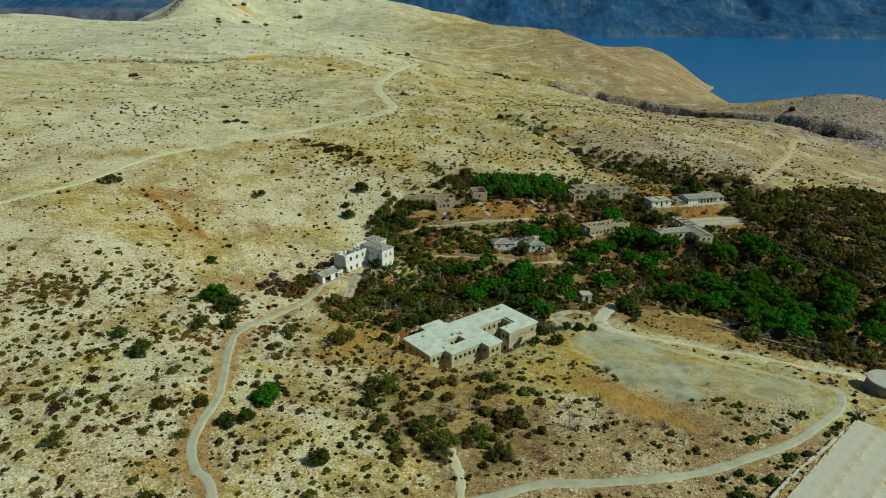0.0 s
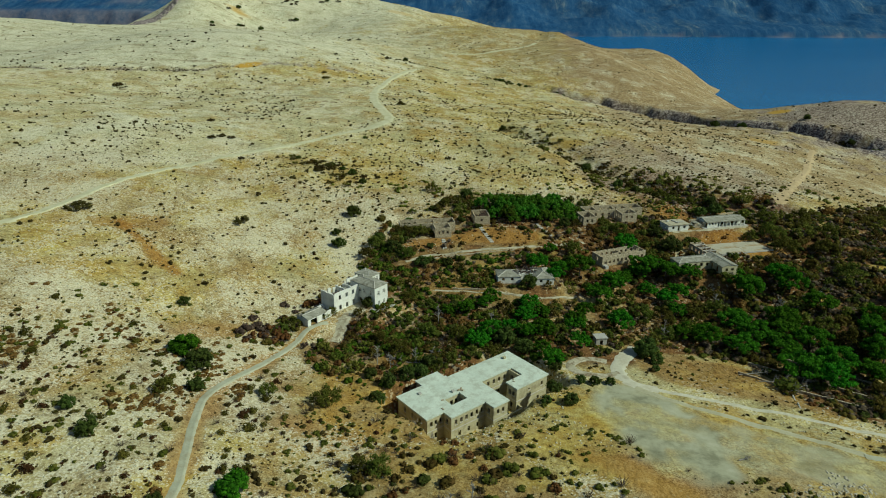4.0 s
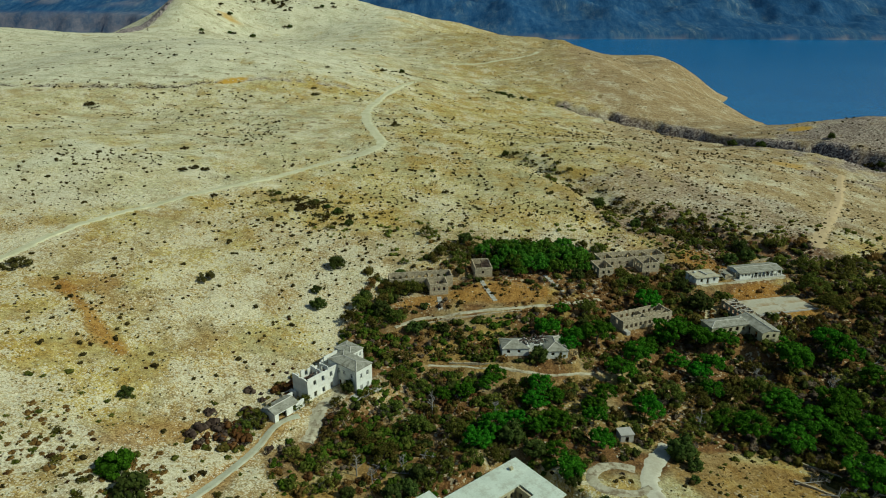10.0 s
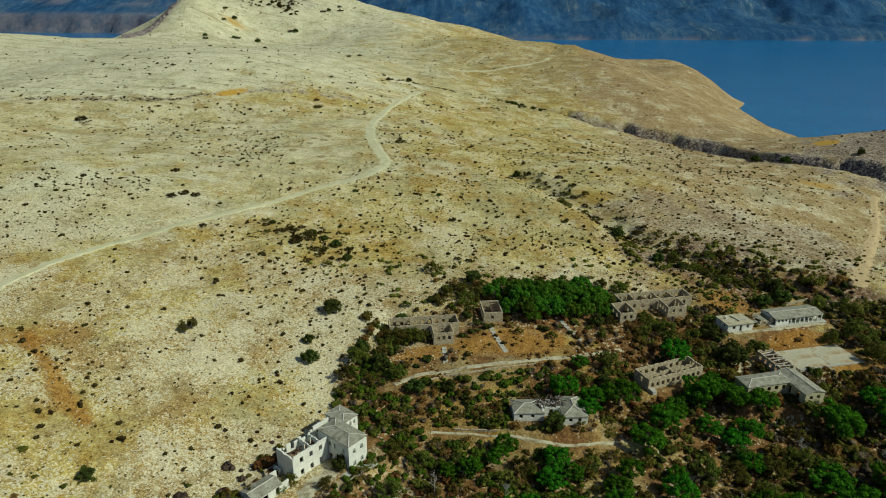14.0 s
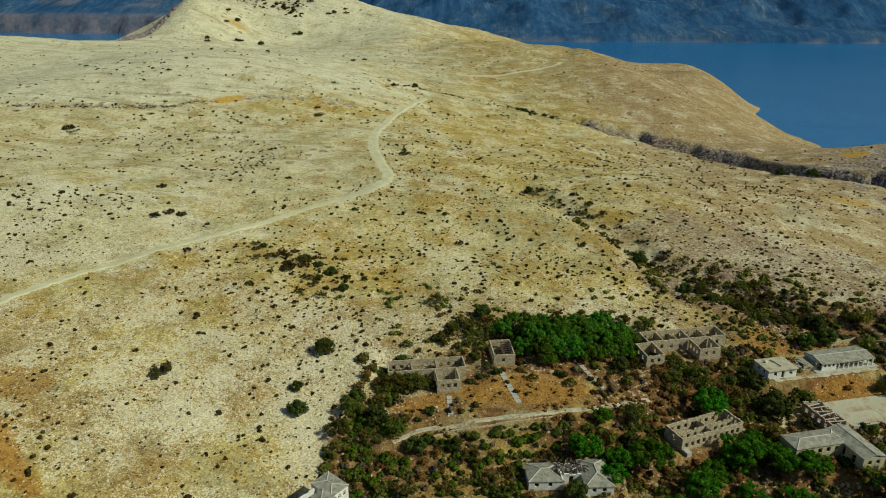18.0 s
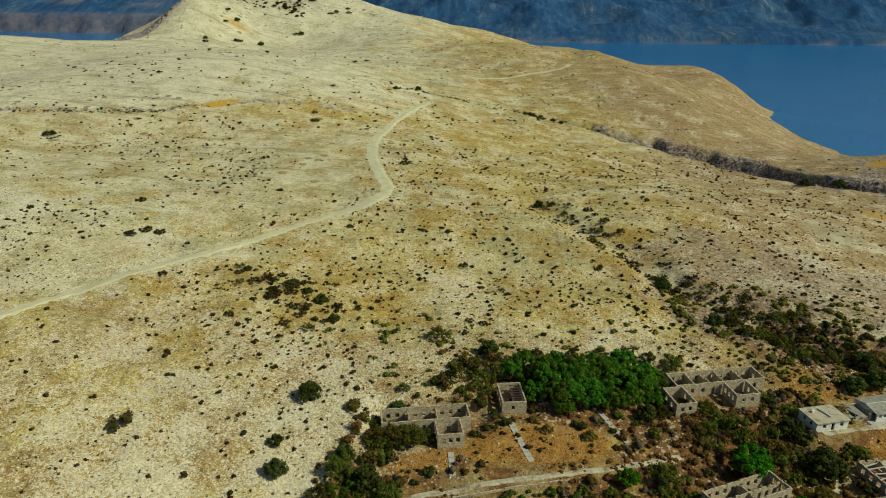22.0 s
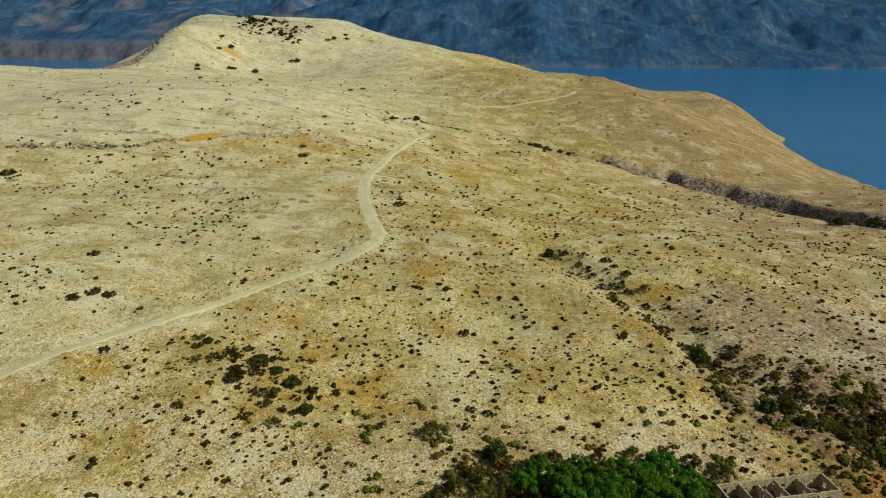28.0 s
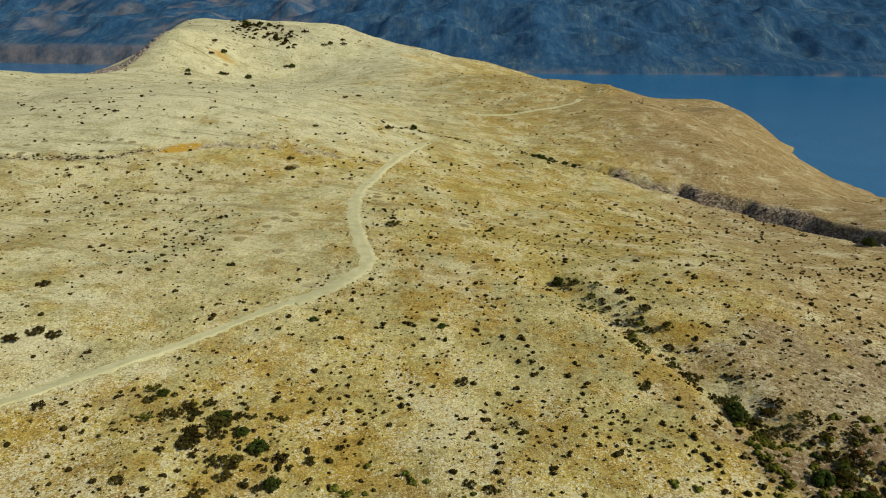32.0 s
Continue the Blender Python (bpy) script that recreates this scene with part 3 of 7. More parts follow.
def far_height(x, y):
    shore = 2735 + np.maximum(-x, 0) * 0.2 + 25 * lattice(x, y, 260, 41) + 9 * lattice(x, y, 70, 45)
    d = y - shore
    rid = 1 - np.abs(lattice(x, y, 420, 42))
    z = np.where(d > 0, 14 * step(d, 0, 18) + 0.27 * d + np.clip(d / 350, 0, 1) * (70 * (rid - 0.6) + 26 * lattice(x, y, 210, 43) + 17 * lattice(x, y, 85, 44) + 9 * lattice(x, y, 38, 46)), 0.4 * d)
    cliff = step(-x, 1150, 1400) * step(d, 0, 30) * 55
    return SEA + z + np.clip(cliff, 0, 60)


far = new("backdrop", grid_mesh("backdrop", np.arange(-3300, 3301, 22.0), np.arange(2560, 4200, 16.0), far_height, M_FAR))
bx = np.empty(len(far.data.vertices) * 3, np.float32)
far.data.vertices.foreach_get("co", bx)
bx = bx.reshape(-1, 3)
a = far.data.attributes.new("cliff", "FLOAT", "POINT")
shore_z = bx[:, 2] - SEA
a.data.foreach_set("value", np.clip(step(-bx[:, 0], 1080, 1300) * step(95 - shore_z, 0, 30) + 0.6 * step(-bx[:, 0], 500, 1100) * step(lattice(bx[:, 0], bx[:, 1], 150, 51) + 0.6 * lattice(bx[:, 0], bx[:, 1], 55, 52), 0.05, 0.5) * step(shore_z, 95, 130) + 0.6 * step(2 - shore_z + 17 * lattice(bx[:, 0], 0 * bx[:, 0], 70, 48) + 6 * lattice(bx[:, 0], bx[:, 1], 24, 49), 0, 8), 0, 1).astype(np.float32))
tagged(far, "wooded mountain slopes across the channel", "mountain", kind="structure")


def ribbon(name, line, width, m, label, category="road", lift=0.12, ragged=0.25):
    """A road laid on the ground along a line of places."""
    pts = [Vector((*p, 0)) for p in line]
    dense = []
    for i in range(len(pts) - 1):
        p0, p1, p2, p3 = pts[max(i - 1, 0)], pts[i], pts[i + 1], pts[min(i + 2, len(pts) - 1)]
        n = max(2, int((p2 - p1).length / 1.2))
        for k in range(n):
            s = k / n
            dense.append(0.5 * (2 * p1 + (p2 - p0) * s + (2 * p0 - 5 * p1 + 4 * p2 - p3) * s * s + (3 * p1 - p0 - 3 * p2 + p3) * s ** 3))
    dense.append(pts[-1])
    rng = random.Random(name)
    cols = 7
    verts, faces = [], []
    for i, p in enumerate(dense):
        d = (dense[min(i + 1, len(dense) - 1)] - dense[max(i - 1, 0)]).normalized()
        side = Vector((-d.y, d.x, 0))
        for k in range(cols):
            s = (k / (cols - 1) - 0.5) * width
            if k in (0, cols - 1):
                s += rng.uniform(-ragged, ragged)
            q = p + side * s
            verts.append([q.x, q.y, 0])
    v = np.array(verts)
    zz = height(v[:, 0], v[:, 1]).reshape(-1, cols)
    zz = np.maximum(zz, zz.mean(1, keepdims=True)) * 0.5 + 0.5 * zz.mean(1, keepdims=True) + lift
    zz[:, 0] = height(v[:, 0], v[:, 1]).reshape(-1, cols)[:, 0] - 0.06
    zz[:, -1] = height(v[:, 0], v[:, 1]).reshape(-1, cols)[:, -1] - 0.06
    v[:, 2] = zz.ravel()
    for i in range(len(dense) - 1):
        for k in range(cols - 1):
            a = i * cols + k
            faces.append((a, a + cols, a + cols + 1, a + 1))
    return tagged(new(name, mesh_from(name, v.tolist(), faces, m, True)), label, category, kind="structure")


ribbon("road_lane", LANE, 2.05, M_ROAD, "narrow pale concrete lane through the scrub", ragged=0.09)
ribbon("road_hill", HILL_ROAD[12:], 7.0, M_TRACK, "pale gravel track climbing the hillside", ragged=1.0)
ribbon("road_slope", HILL_ROAD[:13], 3.7, M_TRACK, "faint pale gravel track across the slope", ragged=0.9)
ribbon("road_back", BACK_ROAD, 1.8, M_PALE, "narrow pale concrete road below the pines")
ribbon("road_loop", LOOP_ROAD[:-2], 2.35, M_ROAD, "pale concrete road looping round the terrace", ragged=0.09)


# ---- building kit ----
def part(name, me, m, parent, label=""):
    """Links a mesh (or a bmesh) as one part under a thing or a part."""
    if isinstance(me, bmesh.types.BMesh):
        bm, me = me, bpy.data.meshes.new(name)
        bm.to_mesh(me)
        bm.free()
    if m and not me.materials:
        me.materials.append(m)
    ob = new(name, me)
    ob.parent = parent
    return tagged(ob, label)


def thing(name, label, category, x, y, z, turn=0.0, group=""):
    ob = new(name)
    ob.empty_display_size = 0.5
    ob.matrix_world = pose(x, y, z, 0, 0, turn)
    return tagged(ob, label, category, group)


def solid(me_name, xs, ys, zs, full):
    """A mesh of the filled cells of a box grid, with no faces between filled cells."""
    full = np.pad(full, 1)
    verts, faces, seen = [], [], {}

    def at(i, j, k):
        key = (i, j, k)
        if key not in seen:
            seen[key] = len(verts)
            verts.append((xs[i], ys[j], zs[k]))
        return seen[key]

    for i, j, k in np.argwhere(full):
        a, b, c = i - 1, j - 1, k - 1
        for d, quad in (((-1, 0, 0), ((0, 0, 0), (0, 0, 1), (0, 1, 1), (0, 1, 0))), ((1, 0, 0), ((1, 0, 0), (1, 1, 0), (1, 1, 1), (1, 0, 1))),
                        ((0, -1, 0), ((0, 0, 0), (1, 0, 0), (1, 0, 1), (0, 0, 1))), ((0, 1, 0), ((0, 1, 0), (0, 1, 1), (1, 1, 1), (1, 1, 0))),
                        ((0, 0, -1), ((0, 0, 0), (0, 1, 0), (1, 1, 0), (1, 0, 0))), ((0, 0, 1), ((0, 0, 1), (1, 0, 1), (1, 1, 1), (0, 1, 1)))):
            if not full[i + d[0], j + d[1], k + d[2]]:
                faces.append([at(a + u, b + v, c + w) for u, v, w in quad])
    return mesh_from(me_name, verts, faces)


def wall(parent, p, q, z0, z1, m, holes=(), thick=0.36, broken=0.0, seed=0, grow=0.0, name="wall", label=""):
    """An upright wall from p to q with real openings (from, to, sill, head); broken: how far its top has fallen, in metres."""
    p, q = Vector(p), Vector(q)
    length = (q - p).length + 2 * grow
    rng = random.Random(seed * 7 + int(10 * p.x) + int(13 * q.y))
    s = {0.0, length}
    z = {z0, z1}
    hs = [(a + grow, b + grow, c, d) for a, b, c, d in holes if 0.2 < a + grow and b + grow < length - 0.2]
    for a, b, c, d in hs:
        s |= {a, b}
        z |= {c, d}
    if broken:
        for k in np.arange(0.8, length - 0.5, 0.85):
            if all(abs(k - v) > 0.25 for v in s):
                s.add(float(k))
        for k in (0.25, 0.5, 1.0):
            if all(abs(z1 - k * broken - v) > 0.08 for v in z):
                z.add(z1 - k * broken)
    s, z = sorted(s), sorted(z)
    full = np.ones((len(s) - 1, 1, len(z) - 1), bool)
    for i in range(len(s) - 1):
        mid = (s[i] + s[i + 1]) / 2
        low = z1 - (broken * rng.choice((0, 0, 0, 0.25, 0.25, 0.5, 1.0)) if broken else 0)
        for k in range(len(z) - 1):
            zm = (z[k] + z[k + 1]) / 2
            if zm > low or any(a < mid < b and c < zm < d for a, b, c, d in hs):
                full[i, 0, k] = False
    ob = part(name, solid(name, [v - grow for v in s], [-thick / 2, thick / 2], z, full), m, parent, label)
    d = (q - p).normalized()
    ob.matrix_local = Matrix.Translation((p.x, p.y, 0)) @ Matrix.Rotation(math.atan2(d.y, d.x), 4, "Z")
    return ob


def row(length, count, width, sill, head, margin=None):
    """Evenly spaced openings along a wall."""
    gap = (length - count * width) / (count + 1) if margin is None else margin
    pitch = (length - 2 * gap - width) / max(count - 1, 1)
    return [(gap + i * pitch, gap + i * pitch + width, sill, head) for i in range(count)]


def rooms(parent, x0, y0, x1, y1, z0, z1, m, front=(), back=(), left=(), right=(), broken=0.0, thick=0.36, seed=0, skip=""):
    """Four walls round a rectangle: front is the side of low y, left that of low x."""
    t = thick / 2
    if "f" not in skip:
        wall(parent, (x0, y0), (x1, y0), z0, z1, m, front, thick, broken, seed, t)
    if "b" not in skip:
        wall(parent, (x0, y1), (x1, y1), z0, z1, m, back, thick, broken, seed + 1, t)
    if "l" not in skip:
        wall(parent, (x0, y0), (x0, y1), z0, z1, m, left, thick, broken, seed + 2, -t)
    if "r" not in skip:
        wall(parent, (x1, y0), (x1, y1), z0, z1, m, right, thick, broken, seed + 3, -t)


def plate(parent, name, rects, holes, z0, z1, m, label=""):
    """A slab over rectangles (x0, y0, x1, y1), less the holes."""
    xs = sorted({v for r in rects + holes for v in (r[0], r[2])})
    ys = sorted({v for r in rects + holes for v in (r[1], r[3])})
    full = np.zeros((len(xs) - 1, len(ys) - 1, 1), bool)
    for i in range(len(xs) - 1):
        for j in range(len(ys) - 1):
            a, b = (xs[i] + xs[i + 1]) / 2, (ys[j] + ys[j + 1]) / 2
            inside = lambda r: r[0] < a < r[2] and r[1] < b < r[3]  # noqa: E731
            full[i, j, 0] = any(map(inside, rects)) and not any(map(inside, holes))
    return part(name, solid(name, xs, ys, [z0, z1], full), m, parent, label)


def box(parent, name, x0, y0, z0, x1, y1, z1, m, label="", turn=0.0, tilt=0.0, bevel=0.0):
    bm = bmesh.new()
    bmesh.ops.create_cube(bm, size=1)
    bmesh.ops.scale(bm, vec=(x1 - x0, y1 - y0, z1 - z0), verts=bm.verts)
    if bevel:
        bmesh.ops.bevel(bm, geom=bm.edges[:], offset=bevel, segments=1, affect="EDGES")
    ob = part(name, bm, m, parent, label)
    ob.matrix_local = pose((x0 + x1) / 2, (y0 + y1) / 2, (z0 + z1) / 2, tilt, 0, turn)
    return ob


def pitched(parent, x0, y0, x1, y1, z, rise, m, hip=True, lap=0.35, along="x", label="", missing=()):
    """A thick hipped or gabled roof, each slope a part."""
    x0, y0, x1, y1 = x0 - lap, y0 - lap, x1 + lap, y1 + lap
    if along == "x":
        h = (y1 - y0) / 2 if hip else 0.0
        a, b = Vector((x0 + h, (y0 + y1) / 2, z + rise)), Vector((x1 - h, (y0 + y1) / 2, z + rise))
        c = [Vector((x0, y0, z)), Vector((x1, y0, z)), Vector((x1, y1, z)), Vector((x0, y1, z))]
        slopes = [(c[0], c[1], b, a), (c[2], c[3], a, b)] + ([(c[1], c[2], b), (c[3], c[0], a)] if hip else [])
        ends = [(c[1], c[2], b), (c[3], c[0], a)]
    else:
        h = (x1 - x0) / 2 if hip else 0.0
        a, b = Vector(((x0 + x1) / 2, y0 + h, z + rise)), Vector(((x0 + x1) / 2, y1 - h, z + rise))
        c = [Vector((x0, y0, z)), Vector((x1, y0, z)), Vector((x1, y1, z)), Vector((x0, y1, z))]
        slopes = [(c[1], c[2], b, a), (c[3], c[0], a, b)] + ([(c[0], c[1], a), (c[2], c[3], b)] if hip else [])
        ends = [(c[0], c[1], a), (c[2], c[3], b)]
    roof = None
    for i, poly in enumerate(slopes):
        if i in missing:
            continue
        bm = bmesh.new()
        f = bm.faces.new([bm.verts.new(v) for v in poly])
        g = bmesh.ops.extrude_face_region(bm, geom=[f])
        bmesh.ops.translate(bm, vec=(0, 0, -0.16), verts=[v for v in g["geom"] if isinstance(v, bmesh.types.BMVert)])
        bmesh.ops.recalc_face_normals(bm, faces=bm.faces)
        roof = part("roof", bm, m, parent, label)
    if not hip:
        for tri in ends:
            bm = bmesh.new()
            inner = [v + Vector((0, 0, -0.17)) for v in tri]
            push = Vector((0.5 if along == "x" and tri[0].x < (x0 + x1) / 2 else -0.5 if along == "x" else 0, 0 if along == "x" else (0.5 if tri[0].y < (y0 + y1) / 2 else -0.5), 0))
            f = bm.faces.new([bm.verts.new(v + push) for v in inner])
            g = bmesh.ops.extrude_face_region(bm, geom=[f])
            bmesh.ops.translate(bm, vec=push * 0.5, verts=[v for v in g["geom"] if isinstance(v, bmesh.types.BMVert)])
            bmesh.ops.recalc_face_normals(bm, faces=bm.faces)
            part("gable", bm, M_WHITE, parent)
    # caps along ridge and hips
    lines = [(a, b)] if (b - a).length > 0.3 else []
    if hip:
        lines += [(c[0], a), (c[1], b if along == "x" else a), (c[2], b), (c[3], a if along == "x" else b)]
    for p, q in lines:
        bm = bmesh.new()
        bmesh.ops.create_cone(bm, cap_ends=True, segments=6, radius1=0.13, radius2=0.13, depth=(q - p).length)
        ob = part("ridge_cap", bm, M_CAP, parent)
        ob.matrix_local = Matrix.Translation((p + q) / 2) @ (q - p).to_track_quat("Z", "Y").to_matrix().to_4x4()
    return roof


M_CAP = simple("pale_mortar_cap", (0.45, 0.43, 0.38), (0.6, 0.58, 0.52), 0.8)
M_SLATE = simple("weathered_roof_sheets", (0.19, 0.185, 0.145), (0.42, 0.415, 0.345), 0.7, fine=6, relief=0.5, stain=((0.11, 0.1, 0.06), 0.7, 0.8))
M_FLOOR = simple("rubble_floor", (0.13, 0.09, 0.06), (0.3, 0.24, 0.17), 0.5, fine=6, relief=0.6, dist=0.2)
M_CONC = simple("grey_concrete", (0.33, 0.32, 0.28), (0.52, 0.51, 0.46), 0.4, fine=7)
M_RUST = simple("fallen_timber", (0.045, 0.03, 0.025), (0.14, 0.09, 0.065), 0.6, fine=7, relief=0.6)
M_YARD = simple("cracked_yard_concrete", (0.37, 0.345, 0.25), (0.55, 0.52, 0.4), 0.3, fine=9, stain=((0.3, 0.2, 0.08), 0.8, 0.13))
M_APRON = simple("bleached_apron_concrete", (0.44, 0.425, 0.33), (0.64, 0.625, 0.52), 0.2, fine=9, stain=((0.33, 0.26, 0.15), 0.55, 0.18))
M_TANK = simple("dark_mortared_stone", (0.13, 0.115, 0.1), (0.27, 0.24, 0.2), 0.5, fine=7, rubble=1.8)
M_TILE = simple("broken_red_brick", (0.2, 0.09, 0.05), (0.36, 0.18, 0.11), 0.7, fine=6)

# ---- the flat-roofed building in the hollow ----
big = thing("flat_roofed_building", "two-storey tan rendered building with a pale flat concrete roof", "building", -14.7, 162.7, 4.0, 40.3)
OUT = [(0.2, -0.4), (8.1, -0.4), (8.1, 2.6), (14.4, 2.6), (14.4, -1.1), (36.6, -1.1), (36.6, -15.6), (25.9, -15.6), (25.9, -12.4), (31.0, -12.4), (31.0, -7.2), (20.2, -7.2), (20.2, -17.8), (15.9, -17.8), (15.9, -14.7), (5.2, -14.7), (5.2, -11.8), (0.2, -11.8)]
# windows of the upper and lower storey, wall by wall round the plan
UPPER = (3, 1, 2, 1, 7, 4, 1, 2, 2, 2, 5, 3, 2, 1, 6, 1, 3, 3)
LOWER = (2, 0, 1, 0, 4, 2, 0, 1, 1, 1, 2, 1, 0, 0, 3, 0, 1, 1)
for k, p in enumerate(OUT):
    q = OUT[(k + 1) % len(OUT)]
    n = math.hypot(q[0] - p[0], q[1] - p[1])
    level = abs(p[1] - q[1]) < 0.01
    if k == 6:
        holes = [(1.4, 2.1, 4.9, 6.1), (6.2, 6.7, 5.3, 5.8), (2.6, 3.4, 0.2, 2.3)]
    else:
        holes = row(n, UPPER[k], 0.78, 4.75, 6.05) + (row(n, LOWER[k], 0.85, 1.0, 2.5) if LOWER[k] else [])
    wall(big, p, q, -1.5, 7.15, M_TAN, holes, 0.4, grow=0.2 if level else -0.2)
    mx = 0.23 if level else -0.21
    wall(big, p, q, 3.35, 3.6, M_CAP, (), 0.5, grow=mx, name="string_course")
    d = Vector((q[0] - p[0], q[1] - p[1])).normalized()
    for h in holes:
        if h[2] > 4 and h[1] < n - 0.3 and h[0] > 0.3:
            sill = box(big, "sill", -0.5, -0.09, -0.05, 0.5, 0.09, 0.05, M_CAP)
            mid = Vector(p) + d * ((h[0] + h[1]) / 2) + Vector((-d.y, d.x)) * 0.24
            sill.matrix_local = Matrix.Translation((mid.x, mid.y, h[2] - 0.06)) @ Matrix.Rotation(math.atan2(d.y, d.x), 4, "Z")
COURT = [(8.0, -11.4), (13.3, -11.4), (13.3, -7.9), (8.0, -7.9)]
for k, p in enumerate(COURT):
    q = COURT[(k + 1) % 4]
    n = math.hypot(q[0] - p[0], q[1] - p[1])
    wall(big, p, q, -0.2, 7.15, M_TAN, row(n, int(n / 1.7), 0.9, 4.4, 6.1) + row(n, int(n / 1.7), 0.9, 0.9, 2.5), 0.3, grow=0.15 if k % 2 == 0 else -0.15)
ROOF = [(-0.4, -12.3, 4.7, 0.15), (4.7, -15.2, 15.4, 0.15), (7.6, 0.15, 14.9, 3.1), (15.4, -18.3, 20.7, -0.6), (20.7, -7.7, 37.1, -0.6), (31.5, -16.1, 37.1, -7.7), (25.4, -16.1, 31.5, -11.9)]
plate(big, "roof", ROOF, [(8.2, -11.2, 13.1, -8.1)], 7.15, 7.5, M_ROOF, "pale weathered flat concrete roof")
INNER = [(0.4, -11.6, 5.4, -0.6), (5.4, -14.5, 15.7, -0.6), (8.3, -0.6, 14.2, 2.4), (15.7, -17.6, 20.0, -1.3), (20.0, -7.0, 36.4, -1.3), (31.2, -15.4, 36.4, -7.0), (26.1, -15.4, 31.2, -12.6)]
# litter on the roof
for k, (x, y, w, h, z) in enumerate(((13.2, -7.6, 1.1, 0.5, 0.22), (13.9, -8.3, 0.5, 0.9, 0.3), (14.3, -7.2, 0.7, 0.4, 0.18), (7.4, -8.6, 0.5, 0.8, 0.14), (4.9, -11.4, 0.9, 0.4, 0.2), (26.9, -13.1, 0.7, 0.3, 0.16), (27.6, -12.6, 0.4, 0.6, 0.14))):
    box(big, "roof_rubble", x, y, 7.5, x + w, y + h, 7.5 + z, M_STONE, turn=23 * k, bevel=0.06)
# unseen floor between the storeys, added to block light behind the windows
plate(big, "upper_floor", INNER, [(7.8, -11.6, 13.5, -7.7)], 3.2, 3.4, M_FLOOR)
box(big, "roof_hatch", 4.5, -3.0, 7.5, 5.3, -2.2, 7.85, M_CONC)
box(big, "chimney", 33.0, -3.4, 7.5, 33.8, -2.7, 8.1, M_TAN)
box(big, "chimney", 11.6, -7.4, 7.5, 12.3, -6.7, 8.0, M_CONC)
box(big, "yard_wall", 20.6, -17.9, -1.0, 25.8, -17.5, 2.6, M_TAN)
box(big, "yard_wall", 26.2, -17.3, -1.0, 26.55, -15.9, 2.4, M_TAN)
box(big, "entrance_step", 27.0, -12.3, -0.3, 30.0, -10.9, 0.25, M_CONC)

# ---- the white house ----
white = thing("white_house", "two-storey whitewashed house with a grey hipped roof", "house", -33.9, 215.8, 12.6, -37)
rooms(white, 0.2, -0.7, 10.5, 4.7, -2.5, 7.2, M_WHITE, front=[(3.4, 4.3, 4.3, 5.7), (5.3, 6.2, 4.3, 5.7), (8.2, 9.0, 4.3, 5.7), (3.6, 4.6, 0.4, 2.4), (8.2, 9.0, 0.9, 2.3)],
      back=row(10.3, 4, 0.9, 4.3, 5.7), right=row(5.4, 2, 0.85, 4.3, 5.7, 1.1) + row(5.4, 2, 0.85, 0.9, 2.3, 1.1), left=row(5.4, 1, 0.9, 4.3, 5.7), seed=3)
plate(white, "upper_floor", [(0.4, -0.5, 10.3, 4.5)], [], 3.2, 3.4, M_FLOOR)
pitched(white, 0.2, -0.7, 10.5, 4.7, 7.2, 0.72, M_SLATE, label="grey hipped roof of worn sheets")
rooms(white, -3.3, 4.75, 2.7, 9.2, -2.5, 7.0, M_WHITE, back=row(6, 2, 0.9, 4.3, 5.8), right=row(4.4, 3, 0.75, 4.9, 6.2) + row(4.4, 2, 0.8, 1.2, 2.6), left=row(4.4, 2, 0.9, 4.3, 5.7), seed=4)
pitched(white, -3.3, 4.75, 2.7, 9.2, 7.0, 0.5, M_SLATE, label="grey hipped roof of worn sheets")


def casements(parent, p, q, holes):
    """White glazing bars in a wall's openings, over a dark pane."""
    p, q = Vector(p), Vector(q)
    d = (q - p).normalized()
    for a, b, c, e in holes:
        mid = p + d * ((a + b) / 2)
        w, h = b - a, e - c
        bm = bmesh.new()
        for x0, x1, z0, z1 in ((-w / 2, -w / 2 + 0.09, 0, h), (w / 2 - 0.09, w / 2, 0, h), (-0.05, 0.05, 0.09, h - 0.09), (-w / 2 + 0.09, w / 2 - 0.09, 0, 0.09), (-w / 2 + 0.09, w / 2 - 0.09, h - 0.09, h), (-w / 2 + 0.09, -0.05, h * 0.6, h * 0.6 + 0.07), (0.05, w / 2 - 0.09, h * 0.6, h * 0.6 + 0.07)):
            g = bmesh.ops.create_cube(bm, size=1)["verts"]
            bmesh.ops.scale(bm, vec=(x1 - x0, 0.08, z1 - z0), verts=g)
            bmesh.ops.translate(bm, vec=((x0 + x1) / 2, 0, (z0 + z1) / 2), verts=g)
        ob = part("window_frame", bm, M_WHITE, parent, "white wooden casement frame")
        ob.matrix_local = Matrix.Translation((mid.x, mid.y, c)) @ Matrix.Rotation(math.atan2(d.y, d.x), 4, "Z")
        bm = bmesh.new()
        bmesh.ops.create_cube(bm, size=1)
        bmesh.ops.scale(bm, vec=(w - 0.02, 0.02, h - 0.02), verts=bm.verts)
        bmesh.ops.translate(bm, vec=(0, 0.06, h / 2), verts=bm.verts)
        pane = part("pane", bm, M_PANE, ob, "dark dusty glass")


